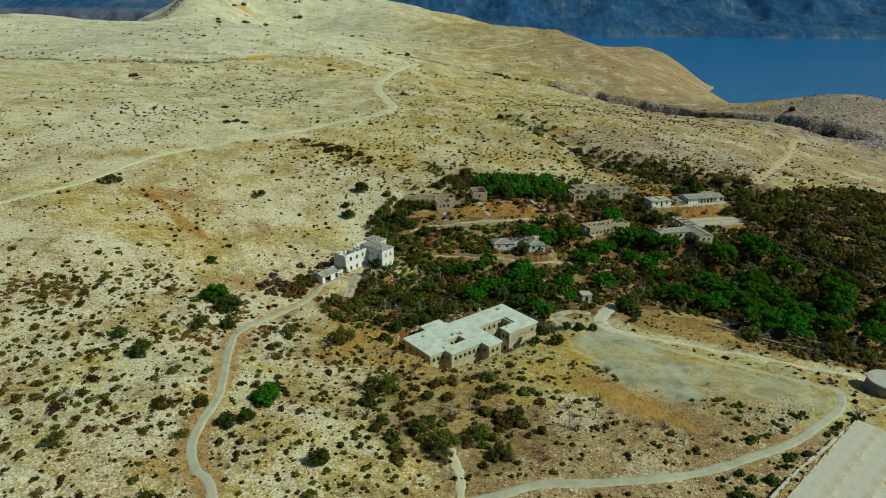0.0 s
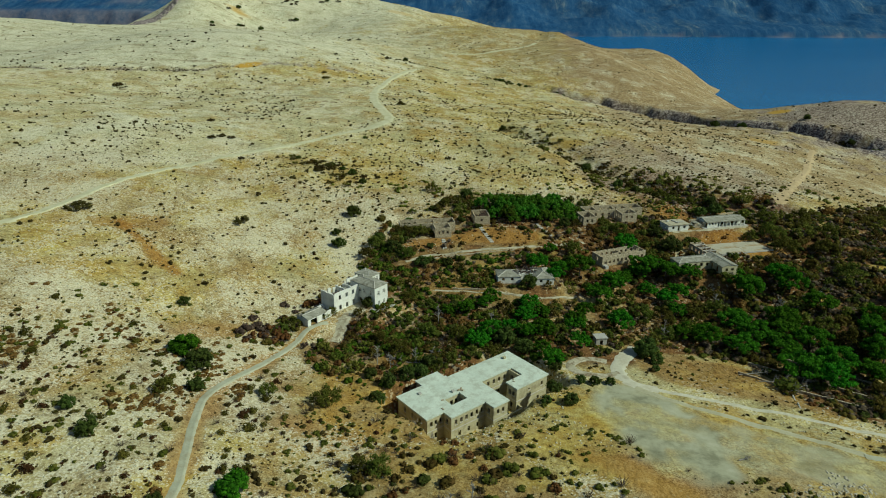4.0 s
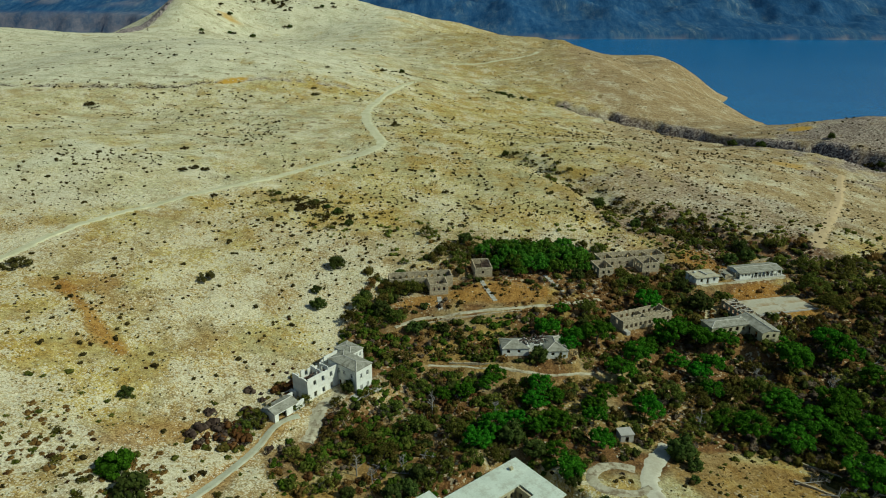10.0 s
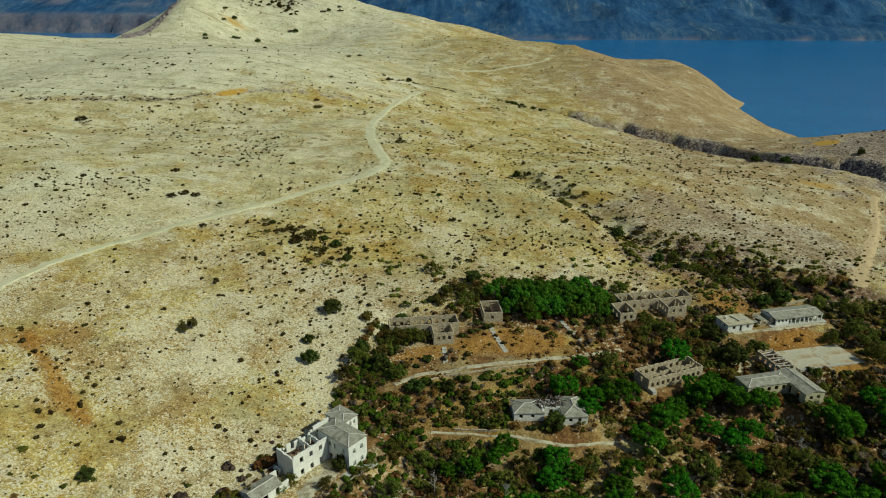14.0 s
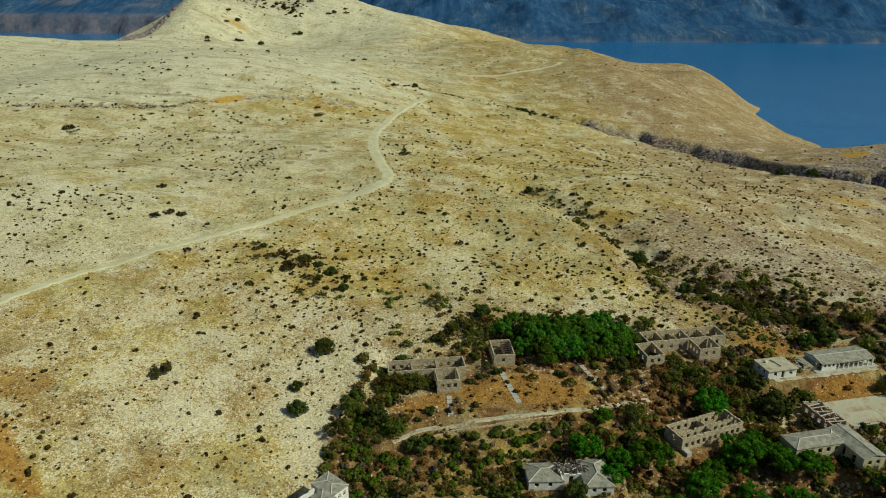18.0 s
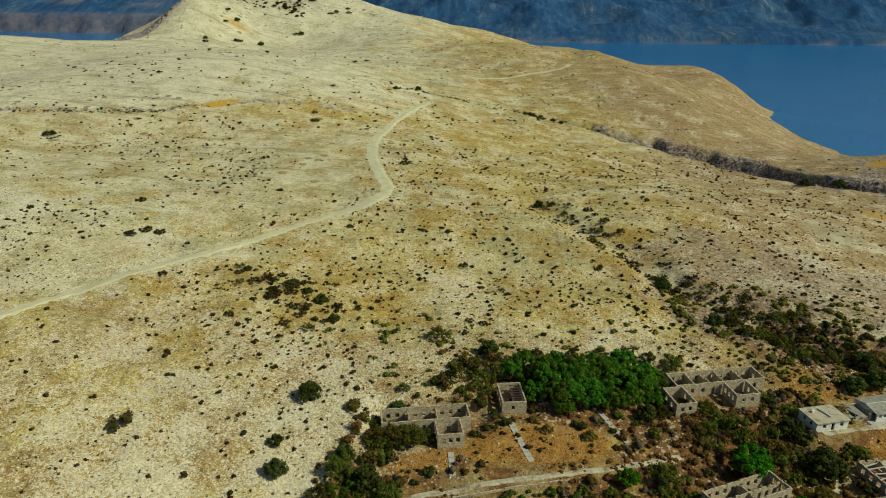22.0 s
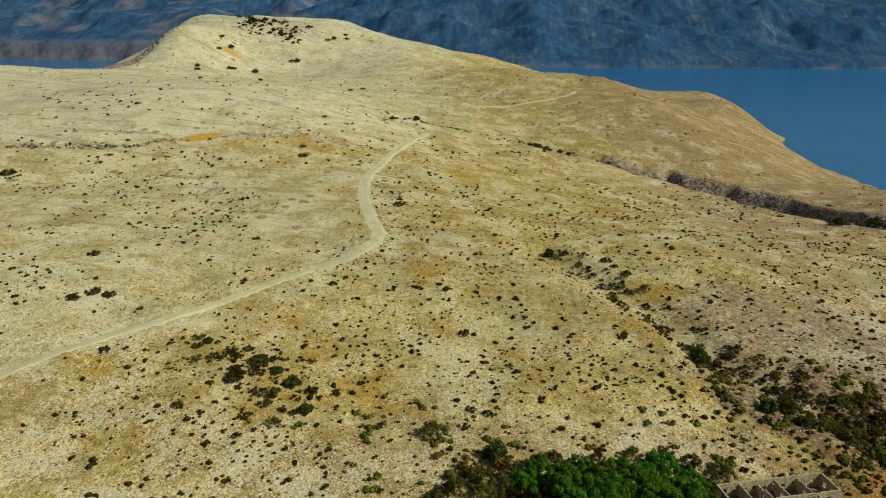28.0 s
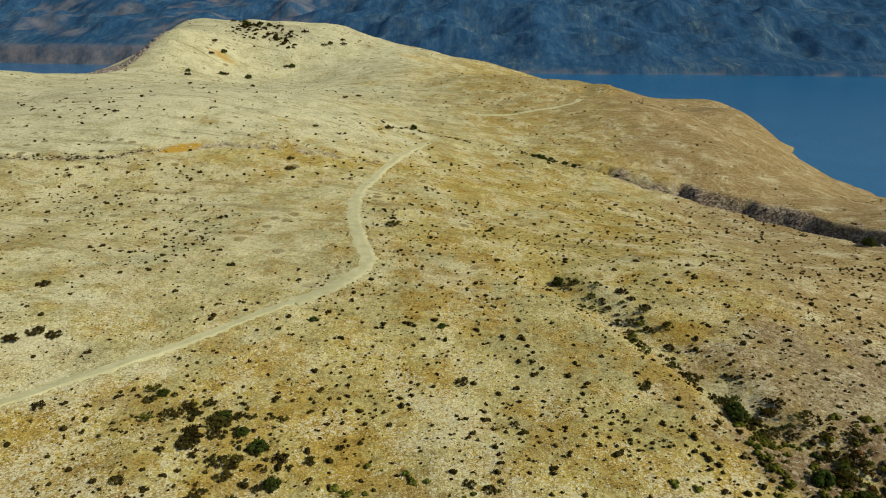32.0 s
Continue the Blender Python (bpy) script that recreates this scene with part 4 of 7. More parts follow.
M_PANE = simple("dusty_glass", (0.012, 0.014, 0.014), (0.03, 0.033, 0.03), 2.0, rough=0.25, relief=0.0)
casements(white, (0.2, -0.7), (10.5, -0.7), [(3.4, 4.3, 4.3, 5.7), (5.3, 6.2, 4.3, 5.7), (8.2, 9.0, 4.3, 5.7), (8.2, 9.0, 0.9, 2.3)])
casements(white, (10.5, -0.7), (10.5, 4.7), row(5.4, 2, 0.85, 4.3, 5.7, 1.1) + row(5.4, 2, 0.85, 0.9, 2.3, 1.1))
casements(white, (2.7, 4.75), (2.7, 9.2), row(4.4, 3, 0.75, 4.9, 6.2))
wing = thing("roofless_wing", "roofless whitewashed house wing, open to the sky", "house", -33.9, 215.8, 12.8, -37)
rooms(wing, -2.0, -11.2, 3.5, -0.95, -2.5, 6.6, M_WHITE, right=row(10.2, 3, 0.95, 4.0, 5.5) + row(10.2, 3, 0.95, 0.6, 2.2), left=row(10.2, 4, 0.95, 4.0, 5.5), broken=0.3, seed=5, skip="bl")
wall(wing, (-2.0, -11.0), (-2.0, -1.0), -2.5, 6.0, M_WHITE, row(10, 4, 0.95, 4.0, 5.2), 0.36, 1.6, 15, -0.01)
rooms(wing, -2.0, -0.95, -0.05, 4.3, -2.5, 6.6, M_WHITE, left=row(5.2, 2, 0.9, 4.0, 5.4), broken=0.3, seed=6, skip="rbf")
wall(wing, (-1.8, -5.2), (3.3, -5.2), -0.5, 6.0, M_WHITE, [(2.0, 3.0, 0.1, 2.2), (2.0, 3.0, 3.4, 5.4)], 0.25, 0.25, 7, -0.01, "partition")
wall(wing, (-1.8, -2.6), (3.3, -2.6), -0.5, 6.0, M_WHITE, [(1.0, 2.0, 3.4, 5.4)], 0.25, 0.3, 8, -0.01, "partition")
plate(wing, "upper_floor", [(-1.8, -11.0, 3.3, -0.9)], [(0.4, -8.6, 2.6, -6.0)], 3.0, 3.2, M_FLOOR)
for i in range(16):
    box(wing, "fallen_rubble", -1.5 + 0.95 * (i % 5), -10.6 + 0.6 * i, 3.15, -0.6 + 0.95 * (i % 5), -9.9 + 0.6 * i, 3.5 + 0.2 * (i % 3), M_STONE if i % 3 == 0 else M_RUST, turn=37 * i, tilt=8 * (i % 3) - 8, bevel=0.06)
for i in range(6):
    box(wing, "fallen_beam", -1.4 + 0.4 * i, -10.2 + 1.4 * i, 3.9 + 0.25 * (i % 3), -1.2 + 0.4 * i, -7.0 + 1.2 * i, 4.1 + 0.25 * (i % 3), M_RUST, turn=25 * (i % 4) - 30, tilt=10 - 9 * (i % 3))
shed = thing("lean_to_shed", "small roofless whitewashed shed beside the lane", "shed", -33.9, 215.8, 13.2, -37)
rooms(shed, -0.2, -22.4, 4.3, -13.2, -2.0, 2.3, M_WHITE, right=[(1.0, 3.4, 0.0, 1.9), (5.4, 6.4, 0.2, 2.0)], seed=9, skip="b")
pitched(shed, -0.2, -22.4, 4.3, -15.4, 2.32, 0.75, M_SLATE, hip=False, lap=0.25, along="y", label="sagging grey roof sheets")
wall(shed, (-3.4, -19.5), (-3.4, -11.8), -2.0, 1.1, M_STONE, (), 0.4, 0.9, 10)
wall(shed, (-3.2, -12.0), (-0.4, -12.0), -2.0, 1.6, M_WHITE, (), 0.4, 1.0, 11)
for i in range(9):
    box(shed, "fallen_rubble", -2.9 + 0.35 * (i % 5), -19.5 + 0.9 * i, -0.6, -1.9 + 0.35 * (i % 5), -18.7 + 0.9 * i, 0.5 + 0.2 * (i % 3), M_STONE if i % 2 else M_RUST, turn=31 * i, tilt=9 * (i % 3) - 9, bevel=0.08)

# ---- roofless ruins above the path ----
ruin = thing("roofless_ruin", "roofless rubble-stone ruin with empty window openings", "ruin", -8.8, 260.4, 18.2, 11, "ruined barracks")
rooms(ruin, -13.0, 5.4, 8.2, 11.0, -2.0, 4.0, M_STONE, front=[(3, 4, 1.2, 2.6), (6, 7, 1.2, 2.6), (9.5, 10.5, 1.2, 2.6), (15.5, 16.5, 0.2, 2.4)], back=row(21.2, 9, 0.95, 1.3, 2.6), left=row(5.6, 1, 1.0, 1.2, 2.6), right=row(5.6, 2, 0.9, 1.3, 2.6), broken=0.14, seed=21)
rooms(ruin, -0.3, -0.6, 5.6, 5.2, -2.0, 3.9, M_STONE, front=row(5.9, 3, 0.9, 1.5, 2.8), left=row(5.6, 2, 0.9, 1.5, 2.8), right=row(5.6, 2, 0.9, 1.5, 2.8), broken=0.1, seed=22, skip="b")
for x in (-6.5, 0.4):
    wall(ruin, (x, 5.6), (x, 10.8), -0.5, 3.6, M_STONE, [(2.0, 3.0, 0.0, 2.2)], 0.25, 0.8, 23, -0.01, "partition")
plate(ruin, "floor", [(-12.8, 5.6, 8.0, 10.8), (-0.1, -0.4, 5.4, 5.6)], [], -0.6, 0.25, M_FLOOR)

hut_ruin = thing("roofless_cottage", "small roofless stone cottage with charred roof timbers", "ruin", 6.3, 272.7, 19.2, 8, "ruined barracks")
rooms(hut_ruin, 0.0, 0.4, 5.8, 9.0, -2.0, 3.5, M_STONE, front=[(2.2, 3.1, 1.3, 2.4)], left=row(8.6, 3, 0.9, 1.2, 2.5), right=row(8.6, 2, 0.9, 1.2, 2.5), broken=0.12, seed=25)
plate(hut_ruin, "floor", [(0.2, 0.6, 5.6, 8.8)], [], -0.6, 0.2, M_FLOOR)
for i in range(7):
    box(hut_ruin, "rafter", 2.9, 1.2 + 1.1 * i, 3.2, 5.7, 1.38 + 1.1 * i, 3.4, M_RUST, turn=4 * (i % 3) - 4)
box(hut_ruin, "fallen_roof", 3.0, 2.0, 1.6, 5.5, 8.5, 1.8, M_RUST, "charred fallen roof boards", tilt=3)

ruin_e = thing("roofless_ruin", "large roofless stone ruin with two front wings", "ruin", 67.6, 282.0, 17.9, 13, "ruined barracks")
rooms(ruin_e, -14.2, 6.7, 10.9, 12.6, -2.0, 3.9, M_STONE, front=[(4, 5, 1.2, 2.6), (7, 8, 1.2, 2.6), (10, 11, 0.1, 2.4), (22, 23, 1.2, 2.6)], back=row(25, 10, 0.95, 1.3, 2.6), left=row(6, 2, 0.9, 1.3, 2.6), right=row(6, 2, 0.9, 1.3, 2.6), broken=0.14, seed=31)
rooms(ruin_e, -1.0, 0.2, 5.3, 6.4, -2.5, 3.8, M_STONE, front=row(6.3, 2, 0.9, 1.7, 2.8), left=row(6.2, 3, 0.85, 1.5, 2.8), right=row(6.2, 2, 0.9, 1.5, 2.8), broken=0.1, seed=32, skip="b")
rooms(ruin_e, -18.2, -1.0, -13.0, 6.4, -2.5, 3.7, M_STONE, front=row(5.2, 2, 0.9, 1.5, 2.7), left=row(7.4, 2, 0.9, 1.5, 2.7), right=row(7.4, 2, 0.9, 1.5, 2.7), broken=0.12, seed=33)
for x in (-9.0, -4.5, -0.5, 5.0):
    wall(ruin_e, (x, 6.8), (x, 12.4), -0.5, 3.5, M_STONE, [(2.2, 3.2, 0.0, 2.2)], 0.25, 0.7, 34, -0.01, "partition")
plate(ruin_e, "floor", [(-14.0, 6.8, 10.7, 12.4), (-0.8, 0.4, 5.1, 6.8), (-18.0, -0.8, -13.2, 6.3)], [], -0.6, 0.25, M_FLOOR)

ruin_s = thing("roofless_ruin", "long roofless stone hall with a row of windows", "ruin", 51.2, 245.3, 13.0, 25, "ruined barracks")
rooms(ruin_s, 0.7, 0.0, 19.6, 6.0, -2.5, 3.7, M_STONE, front=row(18.9, 10, 1.0, 0.9, 2.3), back=row(18.9, 8, 1.0, 1.4, 2.7), left=row(6, 1, 1.0, 1.6, 3.0), right=row(6, 2, 0.9, 1.6, 3.0), broken=0.14, seed=41)
wall(ruin_s, (10.2, 0.2), (10.2, 5.8), -0.5, 3.4, M_STONE, [(2.4, 3.4, 0.0, 2.2)], 0.25, 0.6, 42, -0.01, "partition")
wall(ruin_s, (0.9, 2.6), (19.4, 2.6), -0.5, 3.5, M_STONE, row(18.5, 8, 0.9, 0.2, 2.3), 0.25, 0.5, 43, -0.4, "partition")
plate(ruin_s, "floor", [(0.9, 0.2, 19.4, 5.8)], [], -0.6, 0.2, M_FLOOR)
box(ruin_s, "porch", 0.6, -2.2, -1.5, 2.0, -0.3, 0.9, M_CONC)

for root, spots in ((ruin, ((-9, 8), (-3.5, 7.5), (3, 8.5), (6, 8), (2.5, 2))), (ruin_e, ((-15.6, 2), (-12, 9), (-7, 9), (-3, 9.5), (2.2, 3), (7.5, 9))), (ruin_s, ((4, 4.4), (8, 1.4), (13, 4.2), (16, 1.4))), (hut_ruin, ((1.6, 3), (3.8, 6.5)))):
    rng = random.Random(root.name)
    for x, y in spots:
        for _ in range(7):
            u, v, w = x + rng.gauss(0, 0.7), y + rng.gauss(0, 0.6), rng.uniform(0.25, 0.7)
            box(root, "fallen_block", u - w / 2, v - w * 0.35, 0.1, u + w / 2, v + w * 0.35, 0.25 + w * rng.uniform(0.5, 1.0), M_STONE if rng.random() < 0.6 else M_RUST, turn=rng.uniform(0, 180), tilt=rng.uniform(-14, 14), bevel=0.05)

# ---- buildings on the eastern yard ----
flat = thing("flat_roofed_house", "low whitewashed house with a flat concrete roof", "house", 85.6, 276.3, 16.9, 15)
rooms(flat, -2.8, -1.6, 5.9, 4.4, -2.0, 2.55, M_WHITE, front=[(1.6, 2.6, 1.0, 2.1), (4.1, 5.0, 0.1, 2.2), (6.5, 7.5, 1.0, 2.1)], left=row(6, 2, 0.9, 1.0, 2.1), right=row(6, 1, 0.9, 1.0, 2.1), back=row(8.7, 3, 0.9, 1.0, 2.1), seed=51)
plate(flat, "roof", [(-3.2, -2.1, 6.3, 4.8)], [], 2.55, 2.8, M_PATH, "stained flat concrete roof")
box(flat, "roof_rubble", 1.6, -0.2, 2.8, 2.3, 3.6, 3.1, M_CONC, turn=12)
box(flat, "roof_rubble", 2.8, 0.6, 2.8, 5.0, 1.1, 3.05, M_CONC, turn=-8)
box(flat, "chimney", -1.2, 2.2, 2.8, -0.5, 2.8, 3.4, M_WHITE)
hall = thing("long_hall", "long low hall with an open pillared veranda", "building", 85.6, 276.3, 16.8, 15)
rooms(hall, 15.2, 1.6, 32.6, 6.2, -2.0, 2.45, M_WHITE, front=row(17.4, 7, 1.1, 0.2, 2.1), back=row(17.4, 7, 0.9, 1.1, 2.1), seed=52)
wall(hall, (15.4, -0.6), (20.2, -0.6), -2.0, 2.45, M_WHITE, row(4.8, 3, 0.8, 1.1, 2.0), 0.3)
pitched(hall, 15.2, -0.8, 32.6, 6.2, 2.47, 0.8, M_SLATE, hip=False, label="low grey gabled roof of worn sheets")
plate(hall, "veranda_floor", [(13.4, -1.8, 34.0, 1.4)], [], -1.0, 0.12, M_CONC)
for i in range(8):
    x = 21.0 + 1.64 * i
    box(hall, "pillar", x, -0.75, 0.12, x + 0.3, -0.45, 2.33, M_WHITE)
fallen = thing("collapsed_shed", "collapsed shed of grey sheets and timbers", "shed", 85.6, 276.3, 16.6, 15)
rooms(fallen, 6.6, 0.4, 14.4, 5.0, -1.5, 2.3, M_STONE, broken=1.2, seed=53, front=[(1.5, 3.5, 0, 2)])
for i in range(5):
    box(fallen, "roof_sheet", 6.8 + 1.2 * i, -0.2 + 0.5 * (i % 2), 1.9 - 0.2 * (i % 3), 8.4 + 1.2 * i, 4.6, 2.0 - 0.2 * (i % 3), M_SLATE, turn=9 * (i % 3) - 8, tilt=14 * (i % 3) - 12)
low = thing("angled_workshop", "low workshop with grey sheet roofs round a yard", "building", 79.9, 255.0, 12.0, 15)
rooms(low, -2.8, -8.8, 10.4, -3.4, -3.0, 2.8, M_TAN, front=row(13.2, 5, 1.1, 0.8, 2.1), back=row(13.2, 5, 1.0, 0.9, 2.0), seed=55, skip="r")
rooms(low, 10.4, -15.2, 16.2, -3.4, -4.5, 2.8, M_TAN, left=row(11.8, 3, 1.2, -0.3, 2.0), right=row(11.8, 4, 1.0, 0.9, 2.0), front=row(5.8, 2, 1.0, 0.9, 2.0), seed=56)
pitched(low, -2.8, -8.8, 11.5, -3.4, 2.82, 0.7, M_SLATE, hip=True, label="grey roof of worn sheets")
pitched(low, 10.4, -15.2, 16.2, -3.3, 2.82, 0.9, M_SLATE, hip=False, along="y", label="sagging grey roof of worn sheets")
gutted = thing("gutted_workshop", "roofless workshop with bare rafters and brick rubble", "ruin", 79.9, 255.0, 12.6, 15)
rooms(gutted, 12.0, -2.9, 16.9, 7.4, -2.0, 3.0, M_STONE, left=row(10.3, 4, 1.0, 0.9, 2.1), right=row(10.3, 4, 1.0, 0.9, 2.1), front=row(4.9, 1, 1.0, 0.2, 2.1), broken=0.6, seed=57)
plate(gutted, "floor", [(12.2, -2.7, 16.7, 7.2)], [], -0.6, 0.4, M_TILE, "brick rubble floor")
for i in range(6):
    box(gutted, "rafter", 11.9, -1.8 + 1.6 * i, 2.7 - 0.3 * (i % 2), 17.0, -1.6 + 1.6 * i, 2.9 - 0.3 * (i % 2), M_CAP, turn=7 * (i % 3) - 6)
yard = thing("concrete_yard", "cracked pale concrete yard slab", "paving", 79.9, 255.0, 13.6, 15)
for i in range(2):
    for j in range(2):
        box(yard, "slab", 19.2 + 11 * i, -2.4 + 5.4 * j, -1.2, 30.18 + 11 * i, 2.98 + 5.4 * j, 0.16 + 0.02 * ((i + 2 * j) % 3), M_YARD, bevel=0.03)
box(yard, "retaining_wall", 18.9, -3.0, -2.5, 41.6, -2.55, 0.45, M_CONC)
box(yard, "retaining_wall", 18.6, -2.5, -2.0, 18.95, 8.3, 0.5, M_CONC)

# ---- house among the pines, hut, tank ----
mid = thing("hipped_house", "low white house, its middle roof fallen in", "house", 15.1, 231.5, 12.6, 5)
rooms(mid, -1.6, -1.1, 6.0, 4.8, -2.0, 2.5, M_WHITE, front=[(1.2, 2.1, 1.0, 2.0), (4.3, 5.2, 1.0, 2.0)], left=row(5.9, 2, 0.9, 1.0, 2.0), seed=61)
pitched(mid, -1.6, -1.1, 6.0, 4.8, 2.5, 1.1, M_SLATE, label="grey hipped roof of worn sheets", missing=(2,))
rooms(mid, 10.8, -3.2, 16.9, 5.8, -2.0, 2.5, M_WHITE, front=row(6.1, 2, 0.9, 1.0, 2.0), right=row(9, 3, 0.9, 1.0, 2.0), left=row(9, 2, 0.9, 0.1, 2.0), seed=62)
pitched(mid, 10.8, -3.2, 16.9, 5.8, 2.5, 1.3, M_SLATE, along="y", label="grey hipped roof of worn sheets")
wall(mid, (6.25, 0.9), (10.6, 0.9), -2.0, 2.7, M_WHITE, [(1.6, 2.6, 0.1, 2.1)], 0.3, 0.5, 63)
wall(mid, (6.25, 4.9), (10.6, 4.9), -2.0, 2.7, M_WHITE, (), 0.3, 0.8, 64)
for i in range(26):
    x, z = 4.6 + 0.27 * i, 2.5 + 0.3 * (i % 3) + 0.5 * math.sin(0.12 * i * 3.1)
    box(mid, "fallen_timber", x, 0.2 + 0.35 * (i % 4), z, x + 0.14, 5.2 + 0.3 * (i % 3), z + 0.14, M_CAP if i % 3 == 0 else M_RUST, turn=17 * (i % 7) - 51, tilt=7 * (i % 5) - 14)
hut = thing("concrete_hut", "small square concrete hut with a slab roof", "hut", 42.2, 199.3, 6.8, 10)
rooms(hut, -1.2, -1.1, 1.9, 1.5, -1.5, 2.5, M_CONC, front=[(1.1, 2.0, 0.0, 2.0)], thick=0.25, seed=65)
plate(hut, "roof", [(-1.5, -1.4, 2.2, 1.8)], [], 2.5, 2.75, M_CONC, "grey slab roof")
tank = thing("water_tank", "round pale concrete water tank with a flat lid", "tank", 111.5, 149.0, hz(111.5, 149) - 0.5)
bm = bmesh.new()
bmesh.ops.create_cone(bm, cap_ends=True, segments=40, radius1=5.6, radius2=4.9, depth=4.4)
bmesh.ops.translate(bm, vec=(0, 0, 2.2), verts=bm.verts)
part("shell", bm, M_TANK, tank, "dark stone shell")
bm = bmesh.new()
bmesh.ops.create_cone(bm, cap_ends=True, segments=40, radius1=5.2, radius2=5.1, depth=0.35)
bmesh.ops.translate(bm, vec=(0, 0, 4.58), verts=bm.verts)
part("lid", bm, M_CONC, tank)
bm = bmesh.new()
bmesh.ops.create_cone(bm, cap_ends=True, segments=12, radius1=0.6, radius2=0.6, depth=0.4)
bmesh.ops.translate(bm, vec=(2, -1, 4.95), verts=bm.verts)
part("manhole", bm, M_CONC, tank)


# ---- paths, slabs, low walls ----
ribbon("path_terrace", [(92, 146.6), (87, 149.5), (79, 153.5), (70, 157.5), (61, 161.5), (53, 166), (46, 171.5)], 3.2, M_GRIT, "worn sandy track across the terrace", "path", lift=0.05, ragged=0.7)
ribbon("path_upper", PATH_UPPER, 1.5, M_PATH, "overgrown pale concrete path", "path", ragged=0.2)
ribbon("path_lower", PATH_LOWER, 0.9, M_PATH, "narrow pale concrete path", "path", ragged=0.2)
ribbon("path_yard", PATH_YARD, 1.6, M_PATH, "pale concrete yard path", "path")
ribbon("path_house", PATH_HOUSE, 4.0, M_PATH, "worn concrete drive below the white house", "path", ragged=0.8)
ribbon("path_brush", [(1, 92), (1.2, 98), (0, 103), (-1, 108)], 2.0, M_TRACK, "faint pale track into the brush", "path", lift=0.05, ragged=0.6)
ribbon("path_fork", PATH_FORK, 4.8, M_PALE, "wide pale concrete junction below the pines", "path", ragged=0.5)
ribbon("path_ring", PATH_RING, 3.2, M_PATH, "pale dusty turning circle", "path")
ribbon("path_knob", [(-11, 761), (18, 771), (48, 787), (64, 799), (78, 814), (86, 830)], 6.0, M_TRACK, "pale track on the far shoulder", "path")
ribbon("path_east", [(222, 443), (206, 413), (189, 383), (172, 357), (156, 332), (140, 307)], 7.0, M_DIRT, "broad bare track down the eastern slope", "path", lift=0.05, ragged=1.5)


def walkway(name, p, q, width, label):
    """A walk of separate concrete slabs between two places."""
    p, q = Vector(p), Vector(q)
    d = q - p
    n = max(3, int(d.length / 1.5))
    ob = thing(name, label, "walkway", p.x, p.y, hz(*p), math.degrees(math.atan2(d.y, d.x)))
    for i in range(n):
        at = p + d * ((i + 0.5) / n)
        z = hz(*at) - hz(*p)
        x = (i + 0.5) / n * d.length
        box(ob, "slab", x - 0.48 * d.length / n, -width / 2, z - 0.3, x + 0.48 * d.length / n, width / 2, z + 0.16, M_CONC, bevel=0.03)
    return ob


walkway("slab_walk", (7.0, 271.5), (12.6, 257.5), 1.5, "straight walk of pale concrete slabs")
walkway("slab_walk", (30.5, 275.5), (36, 266), 1.3, "straight walk of pale concrete slabs")
walkway("slab_walk", (-26.6, 206.0), (-20.5, 212.4), 2.6, "pale concrete terrace slabs along the white house")
walkway("slab_walk", (-6.0, 258.5), (-5.2, 252), 1.4, "short broken walk of concrete slabs")


def low_wall(line, tall, m, label):
    ob = thing("low_wall", label, "wall", line[0][0], line[0][1], hz(*line[0]))
    for a, b in zip(line, line[1:]):
        n = max(1, int(math.dist(a, b) / 5))
        for i in range(n):
            p = (a[0] + (b[0] - a[0]) * i / n, a[1] + (b[1] - a[1]) * i / n)
            q = (a[0] + (b[0] - a[0]) * (i + 1) / n, a[1] + (b[1] - a[1]) * (i + 1) / n)
            z = min(hz(*p), hz(*q)) - hz(*line[0])
            wall(ob, (p[0] - line[0][0], p[1] - line[0][1]), (q[0] - line[0][0], q[1] - line[0][1]), z - 0.6, z + tall, m, (), 0.35, 0.15, i, -0.005, "stretch")
    return ob


low_wall([(-16, 241.2), (-5, 246.2), (12, 251.2), (21, 253.6)], 0.5, M_STONE, "low rubble wall along the upper path")
low_wall([(57, 97.2), (69.2, 108.9), (81.5, 119.6), (97.1, 134.8), (104.9, 139)], 0.9, M_APRON, "low concrete wall beside the paved apron")
low_wall([(85, 197), (100, 187), (114, 177)], 0.9, M_STONE, "dry-stone terrace wall under the pines")
low_wall([(80, 189), (93, 180), (108, 171)], 0.8, M_STONE, "dry-stone terrace wall under the pines")
low_wall([(90, 206), (108, 192), (122, 183)], 0.9, M_STONE, "dry-stone terrace wall under the pines")
low_wall([(90, 177.5), (87.5, 167)], 0.5, M_CONC, "low concrete kerb wall across the dry yard")
low_wall([(111, 169.5), (107.5, 162)], 0.5, M_CONC, "low concrete kerb wall across the dry yard")
low_wall([(110, 294), (124, 300), (133, 297)], 1.2, M_STONE, "low rubble wall above the yard")
low_wall([(-2, 227.2), (10, 227)], 0.6, M_STONE, "low rubble wall beside the lower path")
apron = thing("paved_apron", "sunlit pale concrete apron with cracked bays", "paving", 79, 115.5, 0.0, 45)
for i in range(8):
    for j in range(5):
        x, y = -26 + 5.8 * i, 0.75 - 5.3 * j
        c = math.cos(radians(45))
        w = hz(79 + (x + 2.9) * c - (y - 2.65) * c, 115.5 + (x + 2.9) * c + (y - 2.65) * c)
        box(apron, "bay", x, y - 5.28, w - 1.6, x + 5.78, y, w + 0.55, M_APRON, bevel=0.02)


